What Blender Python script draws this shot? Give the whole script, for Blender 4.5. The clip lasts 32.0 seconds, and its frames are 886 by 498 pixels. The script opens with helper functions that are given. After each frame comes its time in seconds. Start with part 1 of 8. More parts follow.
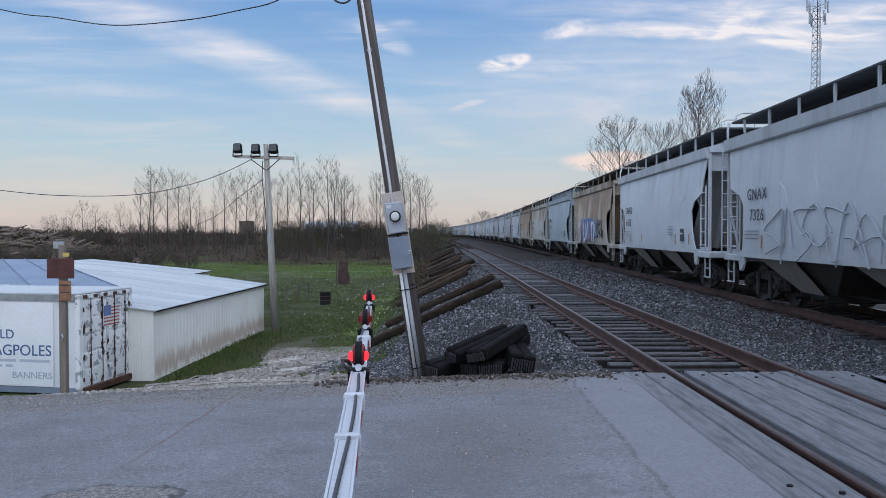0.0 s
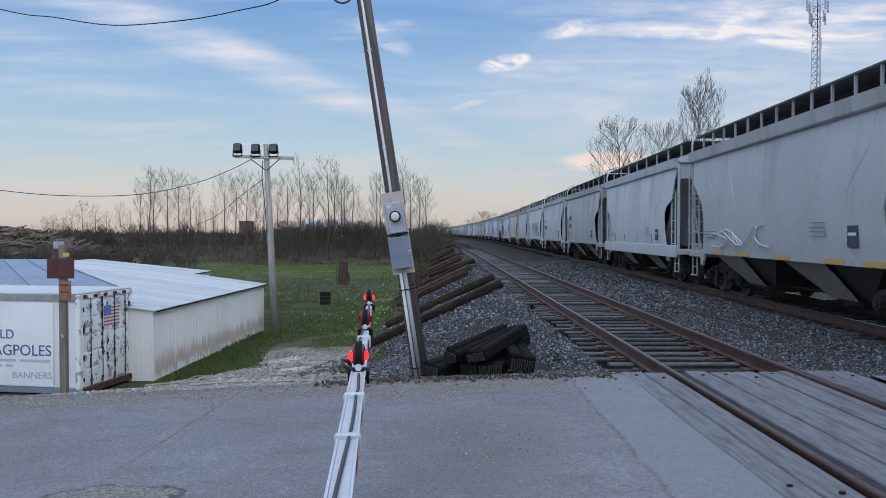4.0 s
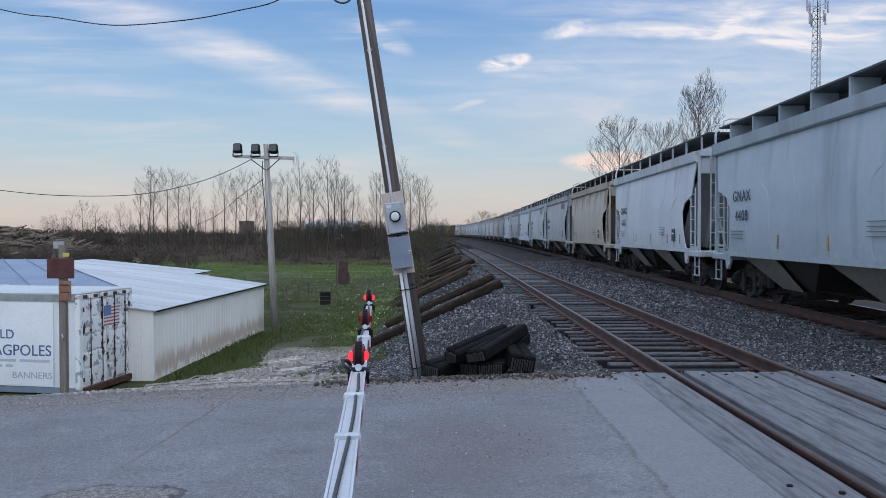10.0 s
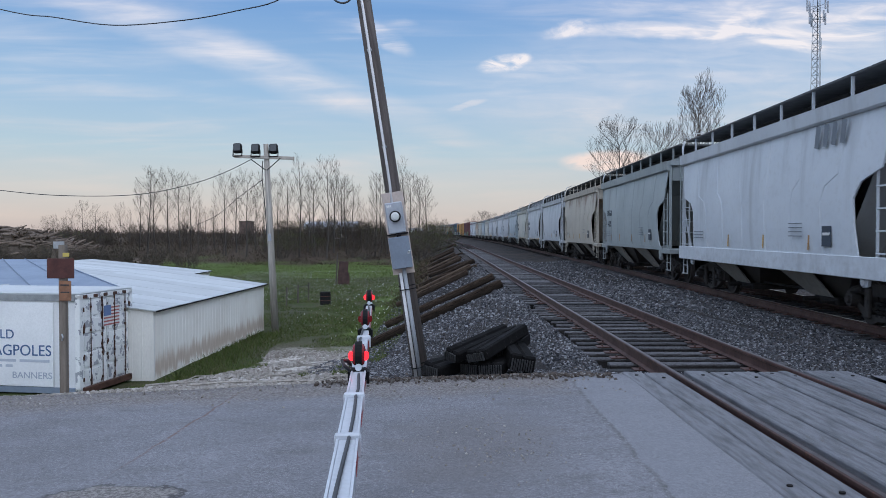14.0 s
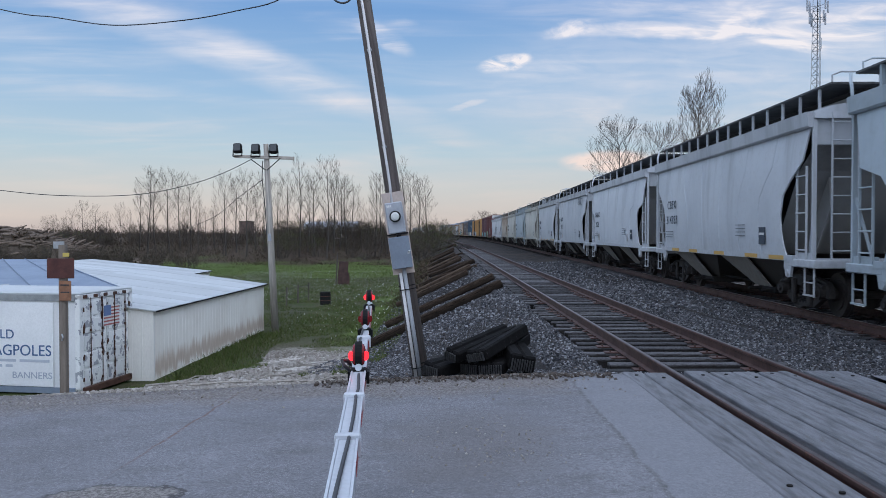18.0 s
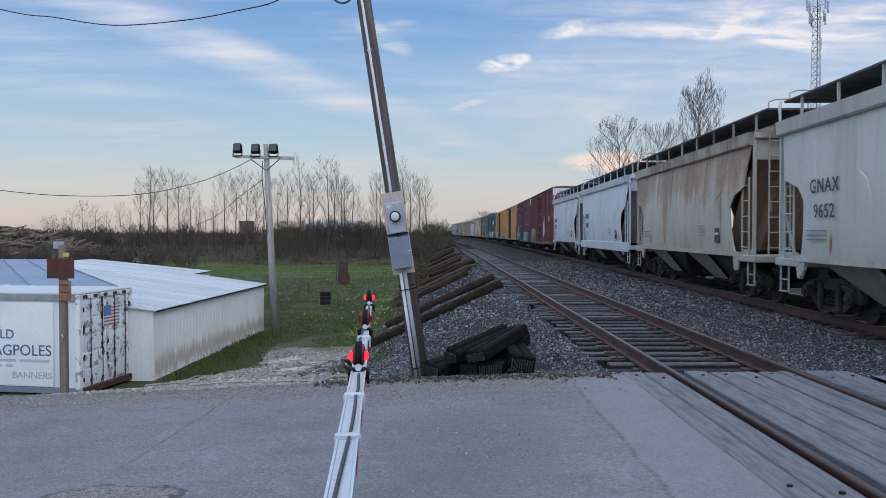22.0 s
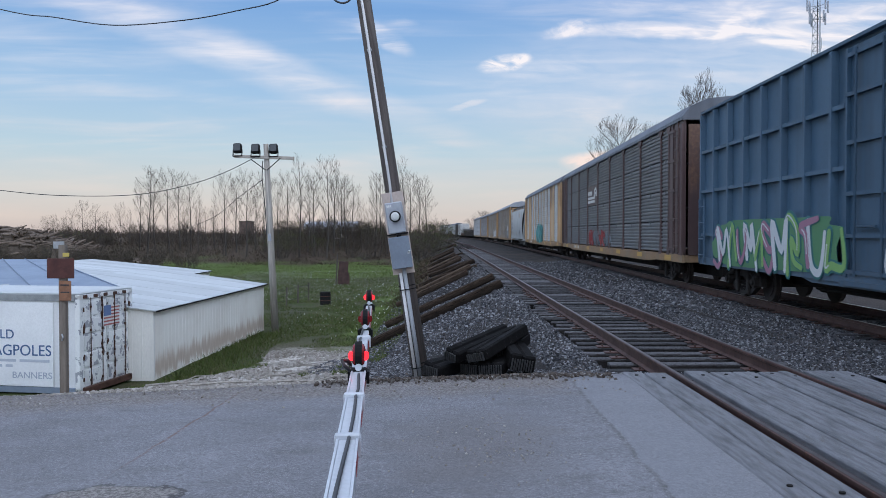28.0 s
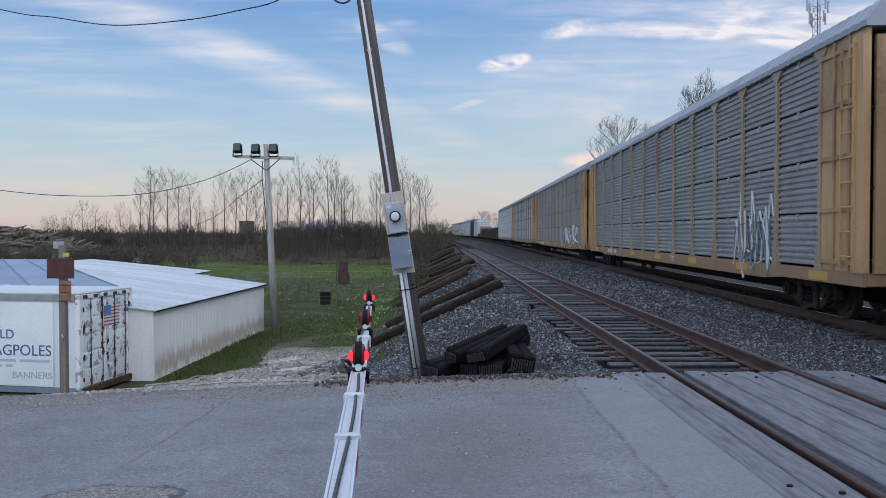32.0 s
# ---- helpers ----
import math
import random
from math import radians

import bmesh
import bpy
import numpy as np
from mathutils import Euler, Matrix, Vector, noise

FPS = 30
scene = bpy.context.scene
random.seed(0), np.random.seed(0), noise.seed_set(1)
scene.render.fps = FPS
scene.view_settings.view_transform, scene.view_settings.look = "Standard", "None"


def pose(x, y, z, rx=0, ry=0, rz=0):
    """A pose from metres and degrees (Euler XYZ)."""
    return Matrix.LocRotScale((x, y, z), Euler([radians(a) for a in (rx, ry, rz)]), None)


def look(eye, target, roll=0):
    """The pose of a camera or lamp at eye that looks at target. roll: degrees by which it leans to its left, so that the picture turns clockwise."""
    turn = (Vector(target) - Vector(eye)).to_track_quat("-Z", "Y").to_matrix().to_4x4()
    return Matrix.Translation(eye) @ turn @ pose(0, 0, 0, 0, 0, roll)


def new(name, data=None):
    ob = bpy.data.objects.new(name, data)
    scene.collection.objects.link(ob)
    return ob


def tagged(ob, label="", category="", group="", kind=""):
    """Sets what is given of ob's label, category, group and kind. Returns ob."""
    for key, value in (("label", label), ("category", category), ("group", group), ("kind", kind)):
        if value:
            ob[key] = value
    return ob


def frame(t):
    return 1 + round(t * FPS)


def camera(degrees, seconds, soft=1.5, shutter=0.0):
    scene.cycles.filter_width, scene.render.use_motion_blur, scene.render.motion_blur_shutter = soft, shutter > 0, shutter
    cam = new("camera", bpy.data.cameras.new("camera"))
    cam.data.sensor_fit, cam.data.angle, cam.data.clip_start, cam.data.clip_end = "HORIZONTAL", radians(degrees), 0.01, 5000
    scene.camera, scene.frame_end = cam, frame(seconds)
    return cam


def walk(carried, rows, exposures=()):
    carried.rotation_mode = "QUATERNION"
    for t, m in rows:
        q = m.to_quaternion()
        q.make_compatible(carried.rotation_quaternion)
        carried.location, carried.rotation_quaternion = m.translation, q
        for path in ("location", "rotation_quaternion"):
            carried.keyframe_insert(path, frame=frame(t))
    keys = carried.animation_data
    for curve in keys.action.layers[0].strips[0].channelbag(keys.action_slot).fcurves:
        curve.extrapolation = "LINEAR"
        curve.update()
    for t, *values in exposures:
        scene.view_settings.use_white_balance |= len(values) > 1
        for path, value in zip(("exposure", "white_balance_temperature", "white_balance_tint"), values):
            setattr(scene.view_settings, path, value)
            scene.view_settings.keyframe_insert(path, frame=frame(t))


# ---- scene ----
CLIP = 32.0
cam = camera(58.5, CLIP, soft=0.55, shutter=0.05)
EYE = 1.68
CAM_POSE = pose(0, 0, EYE, 88.83, 0, 0)
walk(cam, [(0, CAM_POSE), (CLIP, CAM_POSE)], exposures=[(0, 0.19), (23, 0.19), (25, 0.29), (29, 0.26), (31, 0.20), (CLIP, 0.20)])

# ---------------------------------------------------------------- sky and sun
world = bpy.data.worlds.new("dusk_sky")
scene.world = world
world.use_nodes = True


class Nodes:
    """Short spelling for node trees."""

    def __init__(self, tree):
        self.t = tree
        tree.nodes.clear()

    def n(self, kind, **settings):
        node = self.t.nodes.new(kind)
        for key, value in settings.items():
            if key == "op":
                node.operation = value
            elif key == "blend":
                node.blend_type = value
            elif key == "dtype":
                node.data_type = value
        return node

    def link(self, a, b):
        if isinstance(a, (int, float)):
            b.default_value = a
        elif isinstance(a, (tuple, list)):
            b.default_value = a if len(a) == len(b.default_value) else (*a, 1.0)
        else:
            self.t.links.new(a, b)

    def math(self, op, a, b=0.0, clamp=False):
        node = self.n("ShaderNodeMath", op=op)
        node.use_clamp = clamp
        self.link(a, node.inputs[0])
        self.link(b, node.inputs[1])
        return node.outputs[0]

    def mix(self, f, a, b, blend="MIX"):
        node = self.n("ShaderNodeMixRGB", blend=blend)
        self.link(f, node.inputs[0])
        self.link(a, node.inputs[1])
        self.link(b, node.inputs[2])
        return node.outputs[0]

    def noise(self, vector, scale, detail=4.0, rough=0.55, distortion=0.0):
        node = self.n("ShaderNodeTexNoise")
        if vector is not None:
            self.link(vector, node.inputs["Vector"])
        node.inputs["Scale"].default_value = scale
        node.inputs["Detail"].default_value = detail
        node.inputs["Roughness"].default_value = rough
        node.inputs["Distortion"].default_value = distortion
        return node.outputs["Fac"]

    def ramp(self, f, *stops):
        node = self.n("ShaderNodeValToRGB")
        els = node.color_ramp.elements
        while len(els) < len(stops):
            els.new(0.5)
        for el, (p, c) in zip(els, stops):
            el.position = p
            el.color = (c, c, c, 1) if isinstance(c, (int, float)) else (*c, 1)
        self.link(f, node.inputs[0])
        return node.outputs[0]

    def smooth(self, f, lo, hi, a=0.0, b=1.0):
        node = self.n("ShaderNodeMapRange")
        node.interpolation_type = "SMOOTHSTEP"
        for i, v in enumerate((f, lo, hi, a, b)):
            self.link(v, node.inputs[i])
        return node.outputs[0]

    def scaled(self, vector, sx, sy, sz, rz=0.0):
        node = self.n("ShaderNodeMapping")
        self.link(vector, node.inputs["Vector"])
        node.inputs["Scale"].default_value = (sx, sy, sz)
        node.inputs["Rotation"].default_value = (0, 0, rz)
        return node.outputs[0]

    def split(self, vector):
        node = self.n("ShaderNodeSeparateXYZ")
        self.link(vector, node.inputs[0])
        return node.outputs

    def join(self, x, y, z):
        node = self.n("ShaderNodeCombineXYZ")
        for i, v in enumerate((x, y, z)):
            self.link(v, node.inputs[i])
        return node.outputs[0]


def build_sky():
    k = Nodes(world.node_tree)
    coord = k.n("ShaderNodeTexCoord").outputs["Generated"]
    x, y, z = k.split(coord)
    ay = k.math("MAXIMUM", k.math("ABSOLUTE", y), 0.12)
    u = k.math("DIVIDE", x, ay)           # across the view
    w = k.math("DIVIDE", z, ay)           # above the horizon
    nishita = k.n("ShaderNodeTexSky")
    nishita.sky_type = "NISHITA"
    nishita.sun_disc = False
    nishita.sun_elevation = radians(5.0)
    nishita.sun_rotation = radians(150.0)
    nishita.altitude = 200
    sky = k.mix(1.0, nishita.outputs[0], (0.10, 0.10, 0.10), "MULTIPLY")
    grad = k.ramp(z, (0.0, (0.545, 0.470, 0.460)), (0.018, (0.572, 0.525, 0.515)), (0.055, (0.550, 0.568, 0.590)), (0.10, (0.42, 0.555, 0.665)),
                  (0.17, (0.31, 0.48, 0.70)), (0.27, (0.175, 0.345, 0.65)), (0.42, (0.52, 0.68, 0.98)), (1.0, (0.80, 0.92, 1.20)))
    sky = k.mix(0.88, sky, grad)
    flat = k.join(u, w, 0.0)
    wob = k.noise(k.scaled(flat, 1, 1, 1), 5.0, 5, 0.6)
    fine = k.noise(k.scaled(flat, 1.2, 14.0, 1, 0.36), 3.0, 5, 0.52, 0.5)
    fine2 = k.noise(k.scaled(flat, 1.6, 9.0, 1, -0.05), 4.0, 5, 0.55, 1.6)
    puff = k.noise(k.scaled(flat, 3.0, 6.0, 1, 0.25), 9.0, 5, 0.6, 0.8)
    torn = k.smooth(k.noise(k.scaled(flat, 1.4, 7.0, 1, 0.12), 7.0, 5, 0.55, 1.2), 0.25, 0.70, 0.45, 1.0)
    total = None

    def streak(cu, cw, ang, length, wide, power, tex, lo=0.30, hi=0.72):
        """One cirrus band: a soft long patch torn by noise."""
        nonlocal total
        ca, sa = math.cos(radians(ang)), math.sin(radians(ang))
        du = k.math("SUBTRACT", u, cu)
        dw = k.math("ADD", k.math("SUBTRACT", w, cw), k.math("MULTIPLY", k.math("SUBTRACT", wob, 0.5), 0.035))
        a = k.math("DIVIDE", k.math("ADD", k.math("MULTIPLY", du, ca), k.math("MULTIPLY", dw, sa)), length)
        b = k.math("DIVIDE", k.math("SUBTRACT", k.math("MULTIPLY", dw, ca), k.math("MULTIPLY", du, sa)), wide)
        r = k.math("ADD", k.math("MULTIPLY", a, a), k.math("MULTIPLY", b, b))
        m = k.smooth(r, 0.0, 1.0, 1.0, 0.0)
        m = k.math("MULTIPLY", k.math("MULTIPLY", m, k.smooth(tex, lo, hi + 0.12)), k.math("MULTIPLY", torn, power))
        total = m if total is None else k.math("ADD", total, m)

    streak(-0.26, 0.222, -20, 0.42, 0.030, 0.36, fine, -0.4, 0.6)
    streak(-0.36, 0.268, -20, 0.24, 0.03, 0.26, fine, 0.1, 0.75)
    streak(-0.20, 0.20, -22, 0.16, 0.020, 0.30, fine, 0.15, 0.65)
    streak(-0.47, 0.29, -14, 0.22, 0.03, 0.22, fine)
    streak(-0.15, 0.275, -25, 0.14, 0.03, 0.6, fine)
    streak(-0.075, 0.245, -30, 0.05, 0.016, 0.8, fine2, 0.25, 0.6)
    streak(-0.055, 0.258, 5, 0.03, 0.014, 0.5, fine2, 0.3, 0.7)
    streak(-0.50, 0.21, -12, 0.20, 0.05, 0.28, fine)
    streak(0.078, 0.215, 12, 0.040, 0.013, 1.5, puff, 0.3, 0.55)
    streak(0.098, 0.222, 10, 0.016, 0.008, 0.9, puff, 0.25, 0.5)
    streak(0.12, 0.208, 2, 0.09, 0.014, 0.35, fine2, 0.2, 0.6)
    streak(0.165, 0.255, 8, 0.045, 0.012, 1.0, puff, 0.25, 0.6)
    streak(0.29, 0.253, 1, 0.19, 0.013, 1.1, fine2, 0.15, 0.6)
    streak(0.375, 0.265, 32, 0.05, 0.016, 0.8, fine2, 0.15, 0.6)
    streak(0.42, 0.245, -14, 0.09, 0.014, 0.8, fine2, 0.15, 0.6)
    streak(0.43, 0.262, 4, 0.15, 0.035, 0.6, fine2, 0.2, 0.7)
    streak(0.53, 0.258, 12, 0.12, 0.03, 0.9, fine2, 0.2, 0.65)
    streak(0.40, 0.315, 2, 0.42, 0.07, 0.75, fine2, 0.1, 0.75)
    streak(0.03, 0.162, 14, 0.03, 0.005, 0.7, fine2, 0.2, 0.6)
    streak(0.18, 0.152, 4, 0.04, 0.012, 0.5, fine2)
    streak(0.205, 0.090, 4, 0.065, 0.017, 1.7, puff, 0.1, 0.45)
    streak(0.0, 0.10, 6, 0.30, 0.02, 0.25, fine2)
    streak(-0.42, 0.12, -4, 0.28, 0.05, 0.3, fine)
    streak(0.42, 0.20, 4, 0.50, 0.12, 0.42, wob, 0.0, 0.6)
    veil = k.math("MULTIPLY", k.smooth(fine, 0.40, 0.8), 0.22)
    total = k.math("MINIMUM", k.math("ADD", total, veil), 1.0)
    tone = k.ramp(z, (0.0, (0.80, 0.60, 0.50)), (0.10, (0.78, 0.66, 0.62)), (0.2, (0.80, 0.765, 0.785)), (0.30, (0.66, 0.665, 0.76)), (0.4, (0.62, 0.66, 0.78)))
    sky = k.mix(total, sky, tone)
    bg = k.n("ShaderNodeBackground")
    k.link(sky, bg.inputs["Color"])
    bg.inputs["Strength"].default_value = 1.0
    out = k.n("ShaderNodeOutputWorld")
    k.t.links.new(bg.outputs[0], out.inputs["Surface"])


build_sky()
sun = new("sun", bpy.data.lights.new("sun", "SUN"))
sun.data.energy, sun.data.angle, sun.data.color = 1.5, radians(110), (0.87, 0.955, 1.09)
sun.matrix_world = look((6, -39, 32), (0, 0, 0))

# ---------------------------------------------------------------- materials
def material(name):
    m = bpy.data.materials.new(name)
    m.use_nodes = True
    k = Nodes(m.node_tree)
    bsdf = k.n("ShaderNodeBsdfPrincipled")
    out = k.n("ShaderNodeOutputMaterial")
    k.t.links.new(bsdf.outputs[0], out.inputs["Surface"])
    return m, k, bsdf


def bump(k, bsdf, height, strength=0.4, distance=0.01):
    node = k.n("ShaderNodeBump")
    node.inputs["Strength"].default_value = strength
    node.inputs["Distance"].default_value = distance
    k.link(height, node.inputs["Height"])
    k.t.links.new(node.outputs[0], bsdf.inputs["Normal"])


def coat(name, base, rough=0.6, metal=0.0, dark=0.6, scale=3.0, grain=40.0, relief=0.25, depth=0.004, stretch=(1, 1, 1), spread=0.12, light=None, stain=None, stain_at=(0.55, 0.72), gloss=0.5, sides=None):
    """A surface with stains (large), grain (small), relief and a tone that differs from piece to piece."""
    m, k, b = material(name)
    plain_at = k.n("ShaderNodeTexCoord").outputs["Object"]
    at = k.scaled(plain_at, *stretch)
    info = k.n("ShaderNodeObjectInfo")
    rnd = info.outputs["Random"]
    off = k.n("ShaderNodeVectorMath", op="ADD")
    k.link(at, off.inputs[0])
    k.link(k.join(k.math("MULTIPLY", rnd, 37.0), k.math("MULTIPLY", rnd, 11.0), 0.0), off.inputs[1])
    at = off.outputs[0]
    big = k.noise(at, scale, 5, 0.6)
    small = k.noise(at, grain, 4, 0.65)
    c = k.mix(k.smooth(big, 0.35, 0.75), base, tuple(v * dark for v in base))
    if light:
        c = k.mix(k.smooth(small, 0.5, 0.8), c, light)
    else:
        c = k.mix(k.math("MULTIPLY", k.smooth(small, 0.3, 0.75), 0.35), c, tuple(v * dark * 0.8 for v in base))
    if stain:
        c = k.mix(k.smooth(k.noise(at, scale * 2.3, 6, 0.65), *stain_at), c, stain)
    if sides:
        # below the weathered top: creosoted wood, darkened further by painted-in gap shade
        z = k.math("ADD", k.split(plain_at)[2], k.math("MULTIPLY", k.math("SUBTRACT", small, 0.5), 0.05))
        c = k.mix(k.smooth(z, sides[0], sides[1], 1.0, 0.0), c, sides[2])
    tone = k.math("ADD", k.math("MULTIPLY", rnd, spread * 2), 1.0 - spread)
    c = k.mix(1.0, c, k.join(tone, tone, tone), "MULTIPLY")
    k.link(c, b.inputs["Base Color"])
    k.link(k.math("ADD", k.math("MULTIPLY", big, 0.25), rough - 0.12), b.inputs["Roughness"])
    b.inputs["Metallic"].default_value = metal
    b.inputs["Specular IOR Level"].default_value = gloss
    bump(k, b, k.math("ADD", k.math("MULTIPLY", big, 0.4), small), relief, depth)
    return m


def car_paint(name):
    """Weathered railcar paint: colour from the object's own colour, its alpha the amount of rust."""
    m, k, b = material(name)
    info = k.n("ShaderNodeObjectInfo")
    rnd, col, rustiness = info.outputs["Random"], info.outputs["Color"], info.outputs["Alpha"]
    at = k.n("ShaderNodeTexCoord").outputs["Object"]
    off = k.n("ShaderNodeVectorMath", op="ADD")
    k.link(at, off.inputs[0])
    k.link(k.join(k.math("MULTIPLY", rnd, 90.0), k.math("MULTIPLY", rnd, 31.0), k.math("MULTIPLY", rnd, 17.0)), off.inputs[1])
    q = off.outputs[0]
    z = k.split(at)[2]
    streaks = k.noise(k.scaled(q, 1.5, 1.5, 0.13), 1.0, 5, 0.60)
    clouds = k.noise(q, 0.55, 5, 0.6)
    high = k.smooth(z, 1.7, 4.1)
    fine = k.noise(q, 9.0, 4, 0.6)
    c = k.mix(k.math("MULTIPLY", k.smooth(clouds, 0.35, 0.75), 0.30), col, k.mix(1.0, col, (0.55, 0.56, 0.58), "MULTIPLY"))
    c = k.mix(k.math("MULTIPLY", k.smooth(k.math("ADD", streaks, k.math("MULTIPLY", high, 0.10)), 0.56, 0.80), 0.50), c, k.mix(1.0, col, (0.44, 0.43, 0.43), "MULTIPLY"))
    c = k.mix(k.math("MULTIPLY", k.smooth(fine, 0.48, 0.75), 0.22), c, k.mix(1.0, col, (0.66, 0.62, 0.58), "MULTIPLY"))
    edge = k.math("SUBTRACT", 0.78, k.math("MULTIPLY", rustiness, 0.62))
    runs = k.noise(k.scaled(q, 2.4, 2.4, 0.10), 0.7, 5, 0.62, 0.3)
    blend = k.math("ADD", k.math("ADD", k.math("MULTIPLY", runs, 0.62), k.math("MULTIPLY", clouds, 0.38)), k.math("MULTIPLY", k.math("SUBTRACT", high, 0.5), 0.26))
    rust = k.smooth(blend, edge, k.math("ADD", edge, 0.14))
    rc = k.mix(k.smooth(k.math("ADD", k.math("MULTIPLY", fine, 0.4), k.math("MULTIPLY", blend, 0.6)), 0.42, 0.66), (0.36, 0.20, 0.095), (0.135, 0.066, 0.042))
    c = k.mix(k.math("MULTIPLY", rust, k.math("MINIMUM", k.math("MULTIPLY", rustiness, 2.5), 0.72)), c, rc)
    grime = k.smooth(z, 0.6, 1.9, 0.35, 0.0)
    c = k.mix(k.math("MULTIPLY", grime, k.smooth(fine, 0.2, 0.7)), c, (0.09, 0.08, 0.07))
    k.link(c, b.inputs["Base Color"])
    k.link(k.math("ADD", 0.42, k.math("MULTIPLY", clouds, 0.25)), b.inputs["Roughness"])
    bump(k, b, k.noise(k.scaled(q, 1.0, 1.0, 0.5), 1.6, 3, 0.5), 0.22, 0.03)
    return m


def plain(name, base, rough=0.6, metal=0.0, glow=0.0, clear=0.0):
    m, k, b = material(name)
    q = k.n("ShaderNodeTexCoord").outputs["Object"]
    n1 = k.noise(q, 14.0, 4, 0.6)
    k.link(k.mix(k.math("MULTIPLY", n1, 0.45), base, tuple(v * 0.65 for v in base)), b.inputs["Base Color"])
    b.inputs["Roughness"].default_value, b.inputs["Metallic"].default_value = rough, metal
    if glow:
        b.inputs["Emission Color"].default_value = (*base, 1)
        b.inputs["Emission Strength"].default_value = glow
    return m


PAINT = car_paint("railcar_paint")
STEEL_DARK = coat("grimy_dark_steel", (0.020, 0.018, 0.018), 0.85, 0.0, 0.55, 2.0, 25, gloss=0.2)
WHEEL = coat("wheel_steel", (0.045, 0.038, 0.035), 0.6, 0.3, 0.6, 3, 30)
FRAME_STEEL = coat("dusty_cast_steel", (0.050, 0.045, 0.043), 0.8, 0.0, 0.5, 3, 25, gloss=0.25)
WALKWAY = coat("walkway_grating", (0.10, 0.105, 0.11), 0.6, 0.4, 0.6, 3, 40)
GALV = coat("galvanised_steel", (0.46, 0.48, 0.50), 0.42, 0.75, 0.7, 3, 50, 0.15, 0.002)
LETTER = plain("dark_lettering", (0.035, 0.05, 0.075), 0.6)
LETTER_FADED = plain("faded_dark_lettering", (0.17, 0.19, 0.22), 0.6)
LETTER_WHITE = plain("white_lettering", (0.72, 0.72, 0.70), 0.6)
LETTER_BLUE = plain("faded_blue_lettering", (0.07, 0.13, 0.27), 0.6)
STRIPE_YELLOW = plain("yellow_reflector", (0.55, 0.33, 0.08), 0.5)
STRIPE_TAN = plain("faded_orange_reflector", (0.42, 0.24, 0.10), 0.6)
TAG_TEAL = plain("teal_spray_paint", (0.06, 0.34, 0.34), 0.55)
TAG_GREEN = plain("green_spray_paint", (0.085, 0.24, 0.11), 0.55)
TAG_BLUE = plain("blue_spray_paint", (0.10, 0.18, 0.42), 0.55)
TAG_WHITE = plain("white_spray_paint", (0.62, 0.64, 0.66), 0.55)
TAG_BLACK = plain("black_spray_paint", (0.03, 0.03, 0.035), 0.5)
TAG_DEEP_TEAL = plain("deep_teal_spray_paint", (0.03, 0.16, 0.17), 0.55)
TAG_GREY = plain("faded_grey_spray_paint", (0.33, 0.36, 0.40), 0.6)
TAG_AQUA = plain("aqua_spray_paint", (0.16, 0.48, 0.50), 0.55)
TAG_LIME = plain("lime_spray_paint", (0.22, 0.42, 0.13), 0.55)
TAG_RED = plain("red_spray_paint", (0.33, 0.05, 0.05), 0.55)
TAG_PINK = plain("pink_spray_paint", (0.36, 0.17, 0.25), 0.55)
RAIL = coat("rusty_rail", (0.098, 0.050, 0.042), 0.6, 0.3, 0.6, 4, 60, 0.3, 0.003, stain=(0.14, 0.062, 0.042))
RAIL_TOP = coat("worn_rail_head", (0.15, 0.13, 0.128), 0.45, 0.8, 0.7, 4, 60, 0.15, 0.002)
RAIL_BRIGHT = coat("polished_rail_head", (0.55, 0.55, 0.56), 0.30, 0.9, 0.8, 4, 60, 0.1, 0.001)
# TIE and OLD_TIE: the dark side colour includes shade between the ties
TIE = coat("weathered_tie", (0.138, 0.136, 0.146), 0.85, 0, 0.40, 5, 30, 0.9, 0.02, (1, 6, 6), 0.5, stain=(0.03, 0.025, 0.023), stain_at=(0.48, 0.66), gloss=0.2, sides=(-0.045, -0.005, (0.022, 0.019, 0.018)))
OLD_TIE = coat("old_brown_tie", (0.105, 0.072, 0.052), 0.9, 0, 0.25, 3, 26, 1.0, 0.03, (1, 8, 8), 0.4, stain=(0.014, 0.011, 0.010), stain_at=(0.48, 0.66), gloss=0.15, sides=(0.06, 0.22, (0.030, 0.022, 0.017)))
PLANK = coat("grey_crossing_timber", (0.20, 0.205, 0.225), 0.85, 0, 0.5, 2.6, 34, 0.7, 0.010, (7, 1, 7), 0.1, stain=(0.13, 0.12, 0.115))
STONE = coat("ballast_stone", (0.22, 0.20, 0.19), 0.85, 0, 0.5, 6, 40, 0.3, 0.004)
RUBBER = coat("black_rubber_panel", (0.009, 0.0085, 0.009), 0.82, 0, 0.5, 5, 60, 0.5, 0.006, stain=(0.05, 0.048, 0.048), stain_at=(0.60, 0.72), gloss=0.12)
POLE_WOOD = coat("grey_pole_wood", (0.43, 0.39, 0.345), 0.85, 0, 0.55, 2, 30, 0.7, 0.010, (8, 8, 0.6), 0.1)
POLE_DARK = coat("creosoted_pole_wood", (0.085, 0.062, 0.05), 0.8, 0, 0.6, 2, 30, 0.7, 0.010, (8, 8, 0.6), 0.1)
BARK = coat("grey_bark", (0.075, 0.064, 0.056), 0.9, 0, 0.55, 4, 20, 0.6, 0.02)

